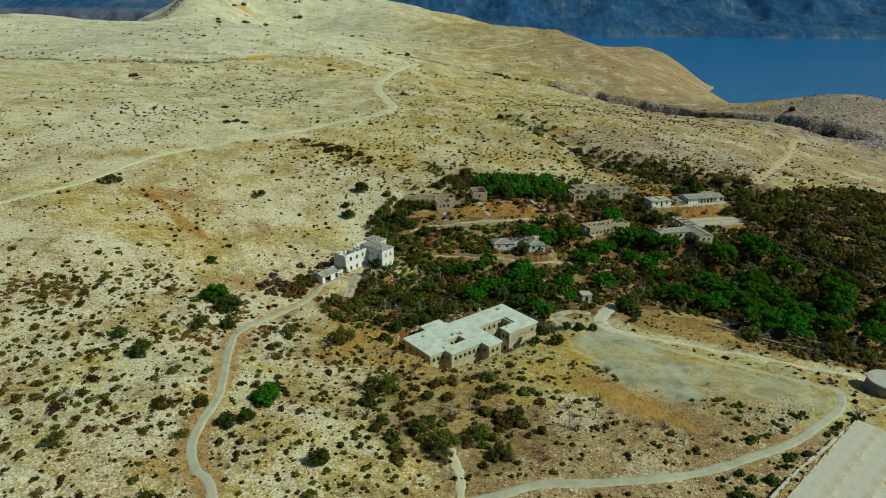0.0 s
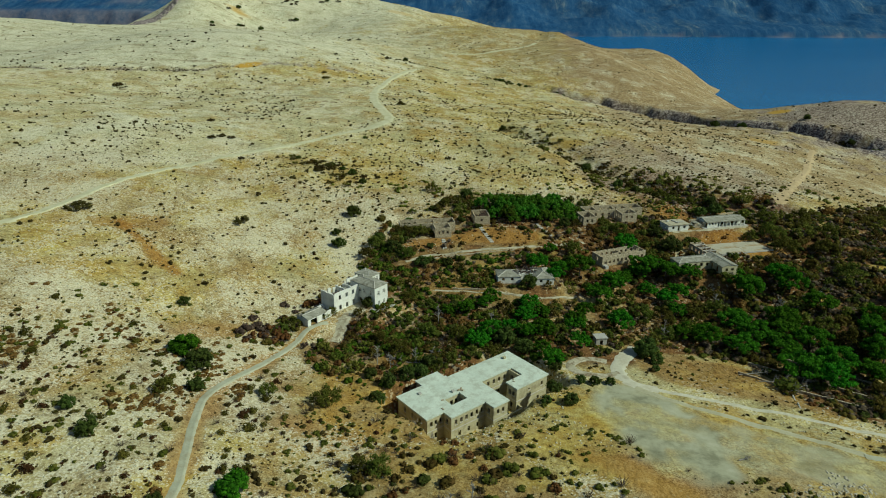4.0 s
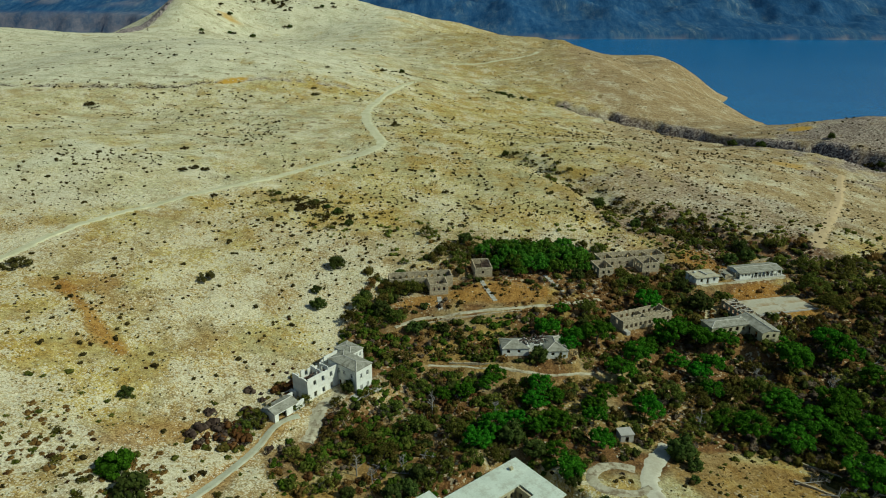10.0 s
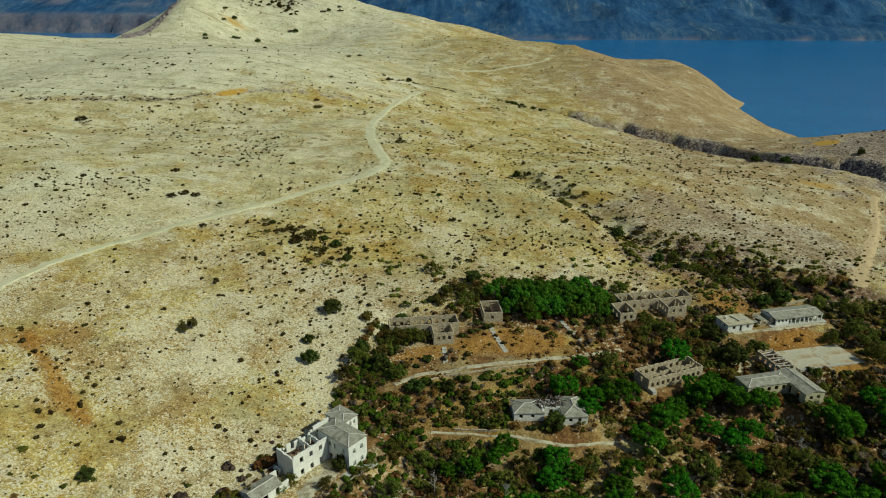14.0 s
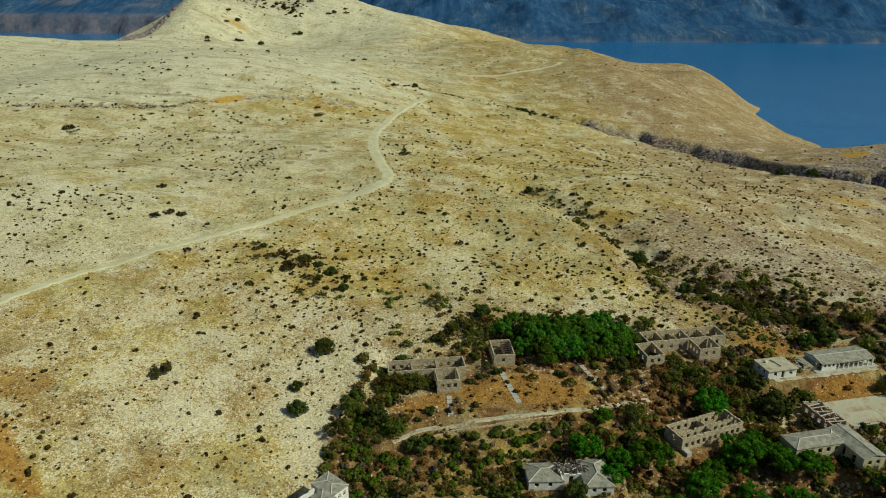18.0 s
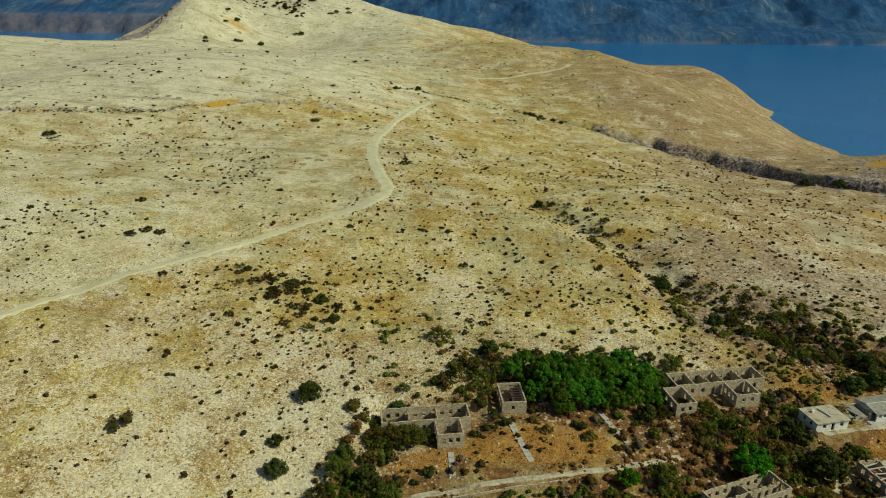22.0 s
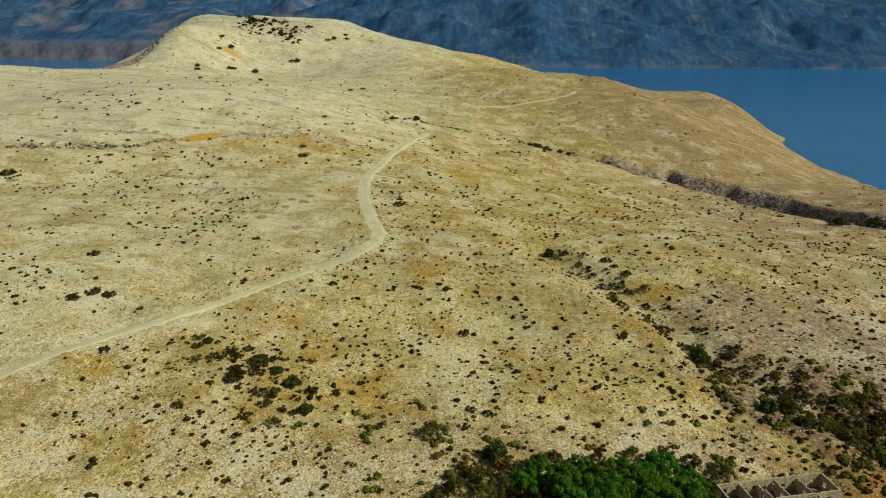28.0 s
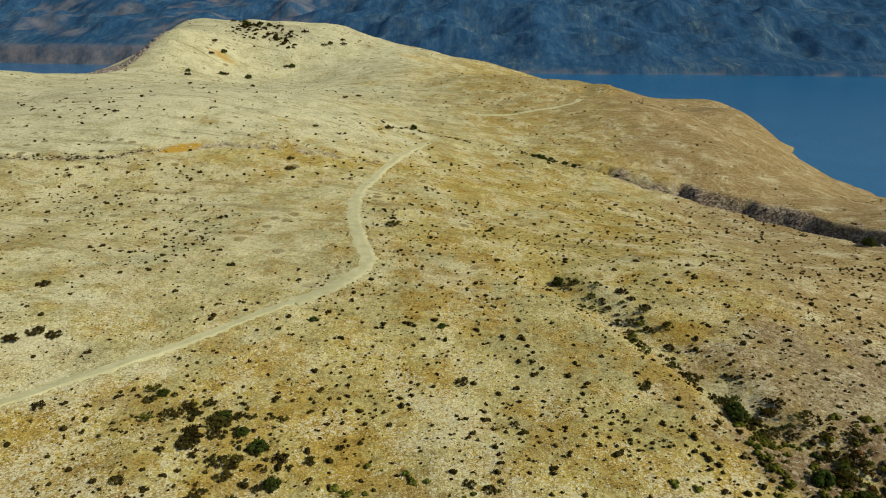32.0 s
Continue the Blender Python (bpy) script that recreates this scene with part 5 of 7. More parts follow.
# ---- plants ----
def leaf_material(name, dark, mid, light, shades=(0.72, 1.22), hues=(0.475, 0.515)):
    m, t, b = mat(name, 0.9, spec=0.1)
    dark, light = [tuple(0.55 * p + 0.45 * q for p, q in zip(c, mid)) for c in (dark, light)]
    g = t.nodes.new("ShaderNodeNewGeometry")
    o = t.nodes.new("ShaderNodeObjectInfo")
    leaf = ramp(t, g.outputs["Random Per Island"], (0.0, dark), (0.55, mid), (1.0, light))
    h = t.nodes.new("ShaderNodeHueSaturation")
    v = t.nodes.new("ShaderNodeMapRange")
    v.inputs["To Min"].default_value, v.inputs["To Max"].default_value = shades
    u = t.nodes.new("ShaderNodeMapRange")
    u.inputs["To Min"].default_value, u.inputs["To Max"].default_value = hues
    t.links.new(o.outputs["Random"], v.inputs[0])
    t.links.new(o.outputs["Random"], u.inputs[0])
    t.links.new(v.outputs[0], h.inputs["Value"])
    t.links.new(u.outputs[0], h.inputs["Hue"])
    t.links.new(leaf, h.inputs["Color"])
    t.links.new(h.outputs[0], b.inputs["Base Color"])
    through_leaf, both, out = t.nodes.new("ShaderNodeBsdfTranslucent"), t.nodes.new("ShaderNodeMixShader"), t.nodes["Material Output"]
    t.links.new(h.outputs[0], through_leaf.inputs["Color"])
    both.inputs[0].default_value = 0.4
    t.links.new(b.outputs[0], both.inputs[1])
    t.links.new(through_leaf.outputs[0], both.inputs[2])
    t.links.new(both.outputs[0], out.inputs["Surface"])
    return m


M_PINE = leaf_material("pine_needles", (0.016, 0.056, 0.004), (0.05, 0.178, 0.008), (0.118, 0.355, 0.016))
M_THICK = leaf_material("thicket_leaves", (0.02, 0.058, 0.006), (0.06, 0.165, 0.013), (0.14, 0.31, 0.026), (0.65, 1.5), (0.455, 0.52))
M_OLIVE = leaf_material("dry_olive_leaves", (0.052, 0.056, 0.01), (0.155, 0.152, 0.025), (0.36, 0.285, 0.075), (0.6, 1.3), (0.45, 0.545))
M_GREEN = leaf_material("brush_leaves", (0.04, 0.05, 0.008), (0.12, 0.138, 0.02), (0.27, 0.23, 0.055), (0.55, 1.25), (0.455, 0.535))
M_DARK = leaf_material("dark_juniper", (0.024, 0.04, 0.008), (0.064, 0.096, 0.019), (0.13, 0.16, 0.036))
M_SCRUB = leaf_material("cushion_scrub", (0.034, 0.03, 0.009), (0.078, 0.066, 0.018), (0.16, 0.13, 0.038))
M_HEATH = leaf_material("withered_cushions", (0.03, 0.016, 0.006), (0.085, 0.048, 0.016), (0.17, 0.11, 0.04))
M_BRUSH = leaf_material("leafless_brush", (0.06, 0.042, 0.03), (0.14, 0.105, 0.072), (0.26, 0.21, 0.155))
M_RUSSET = leaf_material("russet_leaves", (0.08, 0.042, 0.014), (0.22, 0.125, 0.034), (0.38, 0.25, 0.08))
M_BARK = simple("grey_bark", (0.07, 0.055, 0.04), (0.19, 0.16, 0.13), 1.5, fine=6, relief=0.6)
M_DEAD = simple("bleached_dead_wood", (0.2, 0.185, 0.165), (0.38, 0.36, 0.33), 1.5, fine=6)
M_SCARP = simple("dark_limestone", (0.14, 0.11, 0.112), (0.38, 0.33, 0.31), 0.5, fine=6)
M_SPOIL = simple("grey_spoil", (0.3, 0.275, 0.2), (0.52, 0.48, 0.37), 0.6, fine=6)
M_LIME = simple("limestone", (0.42, 0.395, 0.27), (0.64, 0.615, 0.47), 0.5, fine=6)


def tufts(rng, centres, radii, count, size, flat=1.0):
    """Leaf tufts over the skins of round clumps: arrays of corners, four to a tuft."""
    which = rng.choice(len(centres), count, p=radii ** 2 / (radii ** 2).sum())
    n = rng.normal(size=(count, 3))
    n[:, 2] += 0.35
    n /= np.linalg.norm(n, axis=1, keepdims=True)
    at = centres[which] + n * radii[which, None] * rng.uniform(0.78, 1.08, (count, 1))
    at[:, 2] = centres[which, 2] + (at[:, 2] - centres[which, 2]) * flat
    n = n + rng.normal(scale=0.3, size=n.shape)
    n /= np.linalg.norm(n, axis=1, keepdims=True)
    a = np.cross(n, rng.normal(size=n.shape))
    a /= np.linalg.norm(a, axis=1, keepdims=True)
    b = np.cross(n, a)
    s = size * rng.uniform(0.6, 1.35, (count, 1))
    lift = n * s * rng.uniform(-0.35, 0.35, (count, 1))
    return np.stack([at - a * s, at - b * s * 0.8 + lift, at + a * s, at + b * s * 0.8 - lift], 1).reshape(-1, 3)


bm = bmesh.new()
bmesh.ops.create_icosphere(bm, subdivisions=1, radius=1)
ICO_V = np.array([v.co[:] for v in bm.verts])
ICO_F = np.array([[v.index for v in f.verts] for f in bm.faces])
bm.free()


def crown_mesh(name, rng, centres, radii, count, size, m, flat=1.0, core=0.8):
    quads = tufts(rng, centres, radii, count, size, flat)
    faces = [tuple(range(4 * i, 4 * i + 4)) for i in range(count)]
    verts = [quads]
    base = len(quads)
    for c, r in zip(centres, radii):
        verts.append(ICO_V * r * core * rng.uniform(0.85, 1.1, (len(ICO_V), 1)) * (1, 1, flat) + c)
        faces += [tuple(f + base) for f in ICO_F]
        base += len(ICO_V)
    return mesh_from(name, np.concatenate(verts), faces, m)


def limb(verts, faces, p, q, r0, r1, sides=6):
    p, q = Vector(p), Vector(q)
    turn = (q - p).to_track_quat("Z", "Y").to_matrix()
    base = len(verts)
    for c, r in ((p, r0), (q, r1)):
        for k in range(sides):
            a = 2 * math.pi * k / sides
            verts.append(tuple(c + turn @ Vector((math.cos(a) * r, math.sin(a) * r, 0))))
    for k in range(sides):
        j = (k + 1) % sides
        faces.append((base + k, base + j, base + sides + j, base + sides + k))


def tree_kind(name, label, category, m, seed, lumps, low, high, spread, count, size, trunk=0.07, lean=0.0, flat=1.0, lump=(0.2, 0.38), core=0.8):
    """A tree of crown radius one: trunk with limbs, and a crown of leafy clumps."""
    rng = np.random.default_rng(seed)
    centres, radii = [], []
    for i in range(lumps):
        a, d = rng.uniform(0, 2 * math.pi), spread * math.sqrt(rng.uniform(0.0, 1))
        top = high - (high - low) * (d / spread) ** 2 * rng.uniform(0.4, 1)
        z = rng.uniform(low + (top - low) * 0.35, top)
        centres.append((d * math.cos(a) + lean * z, d * math.sin(a), z))
        radii.append(rng.uniform(*lump))
    centres, radii = np.array(centres), np.array(radii)
    root = thing(name, label, category, 0, 0, 0)
    verts, faces = [], []
    fork = (lean * low * 0.6, 0, low * 0.75)
    limb(verts, faces, (0, 0, -0.3), fork, trunk, trunk * 0.7, 8)
    for c in centres[:: max(1, lumps // 9)]:
        limb(verts, faces, fork, c, trunk * 0.5, trunk * 0.14, 5)
    part("trunk", mesh_from("trunk", verts, faces, M_BARK), None, root, "crooked grey-brown trunk")
    part("crown", crown_mesh("crown", rng, centres, radii, count, size, m, flat, core), None, root)
    return root


def dispose(root):
    for o in (*root.children_recursive, root):
        bpy.data.objects.remove(o)


def plant(kinds, places, group="", rise=0.0, seed=0, squat=1.0):
    rng = random.Random(seed)
    for x, y, r in places:
        kind = rng.choice(kinds)
        s = r * rng.uniform(0.92, 1.08)
        ob = copy_thing(kind, pose(x, y, hz(x, y) + rise, 0, 0, rng.uniform(0, 360)))
        ob.scale = (s, s * rng.uniform(0.9, 1.1), s * squat * rng.uniform(0.9, 1.12))
        if group:
            ob["group"] = group


def clear(x, y):
    """0 on roads, yards and under buildings, 1 elsewhere."""
    k = np.ones(np.shape(x))
    for line, w in ((LANE, 2.4), (HILL_ROAD, 3.6), (LOOP_ROAD, 2.6), (BACK_ROAD, 2.4), (PATH_UPPER, 3.0), (PATH_LOWER, 2.2), (PATH_YARD, 2.6), (PATH_HOUSE, 3.2), (PATH_RING, 2.6), (PATH_FORK, 3.2)):
        k = k * (off_line(x, y, line) > w)
    for cx, cy, w, h, turn in ((3.7, 166.8, 20.5, 11.5, 40.3), (-31.5, 212, 13, 7, 60), (-10, 268, 12, 4, 11), (-5.5, 262.5, 4, 4, 11), (9, 277.5, 4, 5.5, 8), (62, 290, 16, 5, 13), (68, 286, 4.5, 4.5, 13), (60, 251.5, 13, 4.5, 25), (87, 278, 6, 4.5, 15), (106, 286, 13, 5, 15), (86, 250.5, 9, 4, 15), (95.5, 252, 4, 8, 15), (93, 262, 4, 7, 15), (108, 266, 12, 6.5, 15), (22.5, 233.5, 10.5, 5.5, 5), (42, 199.5, 2.6, 2.4, 10), (111.5, 149, 6, 6, 0), (86.8, 103.5, 24, 14.5, 45)):
        c, s = math.cos(radians(turn)), math.sin(radians(turn))
        k = k * ~((np.abs((x - cx) * c + (y - cy) * s) < w) & (np.abs(-(x - cx) * s + (y - cy) * c) < h))
    return k


PINES_WEST = [(-6, 177, 2.9), (-3, 212, 2.4), (2, 213, 3.1), (6, 194, 3.6), (9, 199, 3.9), (9, 216, 2.6), (11, 221, 3.1), (22, 210, 3.4), (23, 217, 3.4), (25, 200, 4), (26, 183, 3.5), (26, 213, 2.6), (34, 254, 2.9), (35, 239, 3.9), (36, 194, 3.3), (36, 209, 3.1), (40, 215, 3.4), (43, 241, 5), (48, 226, 4.3), (50, 210, 4.1), (54, 234, 4.5), (64, 261, 4.2), (28, 242.5, 4.2), (33.2, 233.5, 3.4), (51.9, 216.4, 3), (57.8, 238.7, 3.8), (35.4, 203.9, 3.2), (15.6, 201, 2.9), (20.5, 199.3, 3.1), (23.5, 190.7, 2.6)]
PINES_EAST = [(67, 247, 4.7), (76, 207, 4.2), (76, 235, 4.1), (86, 203, 4.6), (89, 219, 4.9), (94, 211, 5.2), (97, 190, 5.8), (99, 201, 5), (101, 238, 6), (104, 212, 4.5), (105, 183, 5), (105, 219, 5.4), (108, 193, 5.8), (109, 207, 6), (115, 247, 4.3), (117, 239, 5.6), (118, 188, 5.2), (123, 228, 5.2), (126, 197, 5.6), (129, 182, 5), (131, 208, 5.4), (136, 220, 5.2), (140, 195, 5.4), (83, 243, 4), (75, 245.5, 4.2), (71.5, 251.5, 2.4), (73, 224, 3.2), (66.9, 235.5, 3.1), (71.3, 209, 3.3), (72, 231, 3.4), (66, 244, 3.4), (61.5, 243.5, 2.6)]
PINES_LONE = [(-69.5, 169.5, 4.9), (-40.3, 119.0, 3.9)]
OLIVES_WEST = [(39.2, 197.4, 1.5), (-5, 180.5, 3.0), (-1, 183.5, 2.8), (4, 187.5, 2.8), (10, 190.5, 3.2), (-19.7, 263.2, 3.4), (-15.8, 262.5, 3.3), (-22.8, 261.5, 3.0), (-12.5, 263, 2.8), (-41, 272, 2.6), (-24, 266.5, 2.4), (-71, 95, 2.4), (-66, 149, 2.7), (-45, 157, 2.7), (-38.6, 203.6, 2.3), (-33, 243, 2.9), (-31, 156, 4), (-28, 198.5, 3.0), (-30, 250, 3.6), (-23, 193, 3.6), (-21, 260, 4.1), (-19, 129, 2.7), (-19, 245, 3.5), (-19, 277, 1.9), (-16, 188, 3.9), (-16, 205, 3.5), (-16, 217, 3.3), (-15, 129, 3.1), (-14.5, 260.5, 3.2), (-12, 300, 3), (-10, 199, 3.8), (-10, 215, 3.2), (-6, 111, 2.7), (-6, 282, 3.4), (-2, 106, 3.5), (0, 198, 3.6), (0, 282, 3.0), (4, 286, 3.0), (2, 279.5, 2.6), (6, 291, 2.4), (-1, 287, 2.8), (16, 294, 2.4), (26, 295.5, 2.2), (4, 111, 2.6), (9, 106, 2.3), (15, 214, 3.2), (-39.8, 201, 1.7), (-30, 203, 2.0), (-48.5, 195.5, 2.6), (-51, 192, 2.4), (-46, 199, 2.2)]
OLIVES_EAST = [(50, 288, 3.2), (53.5, 296, 3.0), (47, 297, 2.6), (41, 298.5, 2.4), (34, 298, 2.2), (57, 273, 2.8), (61, 275, 2.4), (47, 277, 2.4), (17, 267, 1.5), (27, 266, 2), (30, 202, 3.3), (42, 256, 4.2), (60, 219, 3.7), (64, 274, 3.7), (65, 208, 3.4), (67, 220, 4.1), (73, 212, 4.9), (78, 223, 4.4), (79, 322, 2.8), (82, 213, 4.3), (85, 316, 2.9), (86, 226, 4.3), (90, 311, 3.4), (93, 324, 2.7), (96, 313, 3.2), (102, 306, 2.8), (101, 319, 2.6), (119, 217, 4.6), (122, 208, 5.1), (125, 264, 5.3), (125, 275, 5.5), (128, 289, 4.6), (138, 215, 5), (140, 245, 5), (140, 262, 5), (143, 291, 5.2), (146, 275, 5), (150, 230, 5), (58, 279, 3), (117, 274.5, 4)]
JUNIPERS_WEST = [(-25, 99, 2.4), (-71.5, 129.3, 2.7), (-80, 137, 2.3), (-63.5, 163.5, 4.4), (-60, 153, 2.7), (-52, 113, 1.9), (-46, 256, 2), (-45, 108, 2.4), (-44, 248, 2.6), (-42, 110, 2.2), (-42, 271, 3.7), (-30, 254, 3.1), (-28.2, 209.6, 2.7), (-24, 248, 3.4), (-20, 272, 2.8), (-13, 240, 3.1), (-8, 181, 3), (-4, 241, 2.5), (3, 294, 3.1), (11.8, 164.6, 2.2), (9.6, 161.6, 1.5), (-17.6, 168.5, 2.4), (-19.5, 164.5, 2.2), (-20.2, 160.5, 1.8), (-13.5, 173.5, 2.6), (-10.2, 175.8, 2.8), (-22.7, 173.1, 2.4)]
JUNIPERS_EAST = [(14, 196, 4), (19, 191, 3.5), (21.8, 160.8, 1.6), (23.8, 228.4, 3.3), (27.5, 160.4, 2.2), (26.3, 180, 2.6), (32, 172.5, 1.8), (35.5, 172, 1.7), (39.7, 172.6, 1.6), (54.4, 192.6, 3.2), (56.6, 190, 2.4), (54.8, 184, 1.6), (40, 248, 3.1), (42, 275, 3), (55, 194, 4.6), (62, 340, 3.2), (72, 227, 3.1), (73, 320, 2.6), (78, 275, 3.9), (80, 315, 2.4), (82, 264, 5.1), (110, 304, 4.1), (24.5, 167.5, 2.4), (102, 293.5, 3.6), (109, 295.5, 3.8)]
THICKET = [(40, 295, 3.4), (46, 294, 3.0), (17, 286.5, 4.4), (25, 289.5, 3.6), (32, 287.5, 5.4), (39, 288.5, 3.8), (20, 277.5, 3.6), (28, 278.5, 4.6), (34, 277.5, 3.9), (18, 283, 4.0), (26, 284.5, 5.0), (36, 284, 4.8), (43, 286, 4.6), (22, 273.5, 2.6), (9, 287, 3.4), (46, 289, 3.6), (14.5, 279.5, 3.4), (13, 284, 3.2), (50, 292.5, 3.0), (22, 280.5, 4.3), (31, 282, 3.6), (39, 280, 3.4), (12, 291, 2.8), (46, 281.5, 2.8), (30, 292.5, 3.2), (21, 292, 2.8), (36, 293, 2.6)]

pines = [tree_kind("pine_tree", "bright green pine with a lumpy spreading crown", "tree", M_PINE, 100 + i, 60, 0.62, 1.5, 0.98, 3000, 0.048, 0.06, 0.14 * (i - 2), 0.68, (0.11, 0.25), 0.72) for i in range(5)]
brushes = [tree_kind("shrubby_tree", "feathery olive-brown shrubby tree", "tree", M_OLIVE, 350 + i, 26, 0.12, 1.05, 0.95, 900, 0.056, 0.035, 0.0, 0.95, (0.1, 0.25), 0.5) for i in range(5)]
thick = [tree_kind("broadleaf_tree", "dense green broadleaf tree in a thicket", "tree", M_THICK, 200 + i, 50, 0.3, 1.25, 0.95, 2600, 0.052, 0.06, 0.0, 0.9, (0.12, 0.28), 0.72) for i in range(3)]
olives = [tree_kind("shrubby_tree", "sparse olive-green shrubby tree among dry brush", "tree", M_GREEN, 300 + i, 36, 0.2, 1.15, 0.92, 1700, 0.045, 0.035, 0.0, 0.95, (0.1, 0.26), 0.5) for i in range(4)]
junipers = [tree_kind("juniper_bush", "dark green rounded juniper bush", "bush", M_DARK, 400 + i, 26, 0.15, 1.05, 0.72, 900, 0.075, 0.05, 0.0, 1.0, (0.18, 0.34), 0.7) for i in range(3)]
cushions = [tree_kind("hillside_shrub", "low dark shrub on the stony slope", "shrub", M_SCRUB, 500 + i, 16, 0.08, 0.6, 0.9, 420, 0.085, 0.04, 0.0, 0.85, (0.12, 0.3), 0.6) for i in range(3)]
plant(pines, PINES_WEST + PINES_EAST, "pines of the grove", seed=1)
rounds = [tree_kind("pine_tree", "low rounded bright green pine branching from the ground", "tree", M_PINE, 150 + i, 70, 0.12, 1.08, 0.8, 2600, 0.055, 0.06, 0.0, 0.9, (0.14, 0.28), 0.8) for i in range(2)]
plant(rounds, PINES_LONE, seed=2, squat=0.8)
plant(thick, THICKET, "thicket behind the ruins", seed=3)
plant(olives, OLIVES_WEST + OLIVES_EAST, "shrubby trees of the grove", seed=4)
plant(junipers, JUNIPERS_WEST + JUNIPERS_EAST, "juniper bushes", seed=5)


def fill(seed, tries, x0, x1, y0, y1, gap, low, high, taken):
    """Random places in the wooded ground that keep their distance from those taken."""
    rng = random.Random(seed)
    out = []
    for _ in range(tries):
        x, y, r = rng.uniform(x0, x1), rng.uniform(y0, y1), rng.uniform(low, high)
        if grove(np.array([x]), np.array([y]))[0] > 0.6 and clear(np.array([x]), np.array([y]))[0] and all(math.hypot(x - a, y - b) > gap * (r + c) for a, b, c in taken + out):
            out.append((x, y, r))
    return out


TAKEN = PINES_WEST + PINES_EAST + OLIVES_WEST + OLIVES_EAST + JUNIPERS_WEST + JUNIPERS_EAST + THICKET
WOOD_EAST = fill(31, 500, 75, 205, 165, 325, 0.8, 2.6, 4.6, TAKEN)
WOOD_WEST = fill(32, 900, -40, 75, 170, 242, 0.82, 1.5, 3.0, TAKEN)
WOOD_NORTH = fill(33, 160, 60, 180, 296, 345, 1.2, 1.4, 2.8, TAKEN + WOOD_EAST)
plant(brushes, (WOOD_EAST + WOOD_WEST)[::2], "shrubby trees of the grove", seed=8)
HILL_SHRUBS = [(-6, 347, 1.9), (-13, 374, 1.3), (62, 343, 2.8), (59, 348, 2.2), (49, 381, 1.4), (55, 357, 2.5), (53, 372, 1.7), (41, 349, 1.7), (7, 332, 1.1), (-3, 310, 1.5), (1, 309, 1.4), (-64, 317, 2.8), (-61, 321, 2.8), (-64, 313, 2.4), (-60, 324, 2.1), (-49, 315, 2.4), (-54, 319, 1.6), (-77, 330, 1.6), (-65, 329, 1.6), (-101, 320, 1.8), (-73, 301, 1.4), (-43, 305, 2.2), (-51, 371, 1.3), (-122, 342, 2.3), (-119, 347, 2.3), (-114, 347, 2.1), (-133, 372, 2.0), (-39, 455, 2.8), (25, 413, 2.6), (30, 411, 2.6), (-104, 535, 2.3), (-136, 245, 4.2), (-227, 463, 3.3), (-81, 254, 3.1), (-80, 196, 2.1)]
FAR_SHRUBS = [(-336, 1092, 3), (-315, 1072, 4.5), (-306, 1058, 5), (-297, 1058, 4), (-290, 1062, 4), (-279, 1062, 3), (-265, 1064, 4), (-233, 1062, 4), (-276, 1031, 3), (-319, 980, 3.4), (-204, 1038, 3), (-197, 1044, 3), (-182, 1051, 3.4), (-185, 1063, 3), (-311, 949, 3), (-303, 965, 3.6), (-316, 894, 2.6), (-312, 883, 3), (-287, 922, 3.8), (-290, 919, 2.4), (-266, 935, 3.4), (-290, 839, 2.6), (-231, 846, 2.4), (-236, 982, 3), (-230, 984, 3.4), (-121, 760, 2.6), (-114, 784, 2.2), (-106, 598, 1.8), (-67, 644, 2.8), (-53, 670, 2.6), (-100, 521, 2.4), (-213, 565, 1.8)]


def clump(seed, count, line, spread, low, high):
    """Bushes strewn along a line of places."""
    rng = random.Random(seed)
    out = []
    for _ in range(count):
        k = rng.randrange(len(line) - 1)
        s = rng.random()
        x = line[k][0] + (line[k + 1][0] - line[k][0]) * s + rng.gauss(0, spread)
        y = line[k][1] + (line[k + 1][1] - line[k][1]) * s + rng.gauss(0, spread)
        out.append((x, y, low + (high - low) * rng.random() ** 1.8))
    return out


HOLLOW = clump(41, 90, [(-78, 332), (-66, 322), (-58, 318), (-50, 312), (-44, 303)], 5.5, 0.45, 1.9)
BANKS = clump(42, 95, [(36, 403), (42, 386), (48, 375), (60, 354), (73, 336), (84, 322), (104, 312), (128, 306)], 4.5, 0.6, 2.3)
FOLD = clump(44, 30, [(67, 342), (74, 333), (84, 325), (92, 319), (100, 312)], 6.0, 0.8, 2.4)
CAPE = clump(43, 50, [(196, 528), (215, 510), (238, 500), (256, 486), (276, 470)], 8.0, 1.5, 4.5)
RUIN_SIDES = [p for p in clump(48, 34, [(-30, 270), (-26, 262), (-23, 254), (-26, 246)], 3.0, 1.4, 3.2) + clump(49, 40, [(-8, 276), (0, 282), (2, 290), (-10, 284)], 4.0, 1.0, 2.8)
              + clump(50, 70, [(40, 271), (50, 274), (62, 276), (76, 272), (70, 266), (56, 268)], 3.5, 1.2, 3.0) + clump(51, 40, [(28, 246), (40, 250), (30, 238), (48, 258)], 4.0, 1.2, 2.8)
              + clump(52, 40, [(96, 238), (108, 252), (122, 256), (135, 268)], 5.0, 1.4, 3.2) if clear(np.array([p[0]]), np.array([p[1]]))[0]]
HOUSE_BRUSH = [p for p in clump(62, 70, [(-60, 186), (-54, 189), (-49, 190), (-50, 197)], 2.8, 0.8, 2.5) + clump(55, 60, [(-55, 193), (-50, 199), (-47, 205), (-43, 210), (-41, 216)], 3.2, 0.8, 2.3) + clump(56, 46, [(-38, 199), (-34, 203), (-30, 205), (-26, 200), (-23, 206)], 2.6, 0.6, 1.7) if clear(np.array([p[0]]), np.array([p[1]]))[0]]
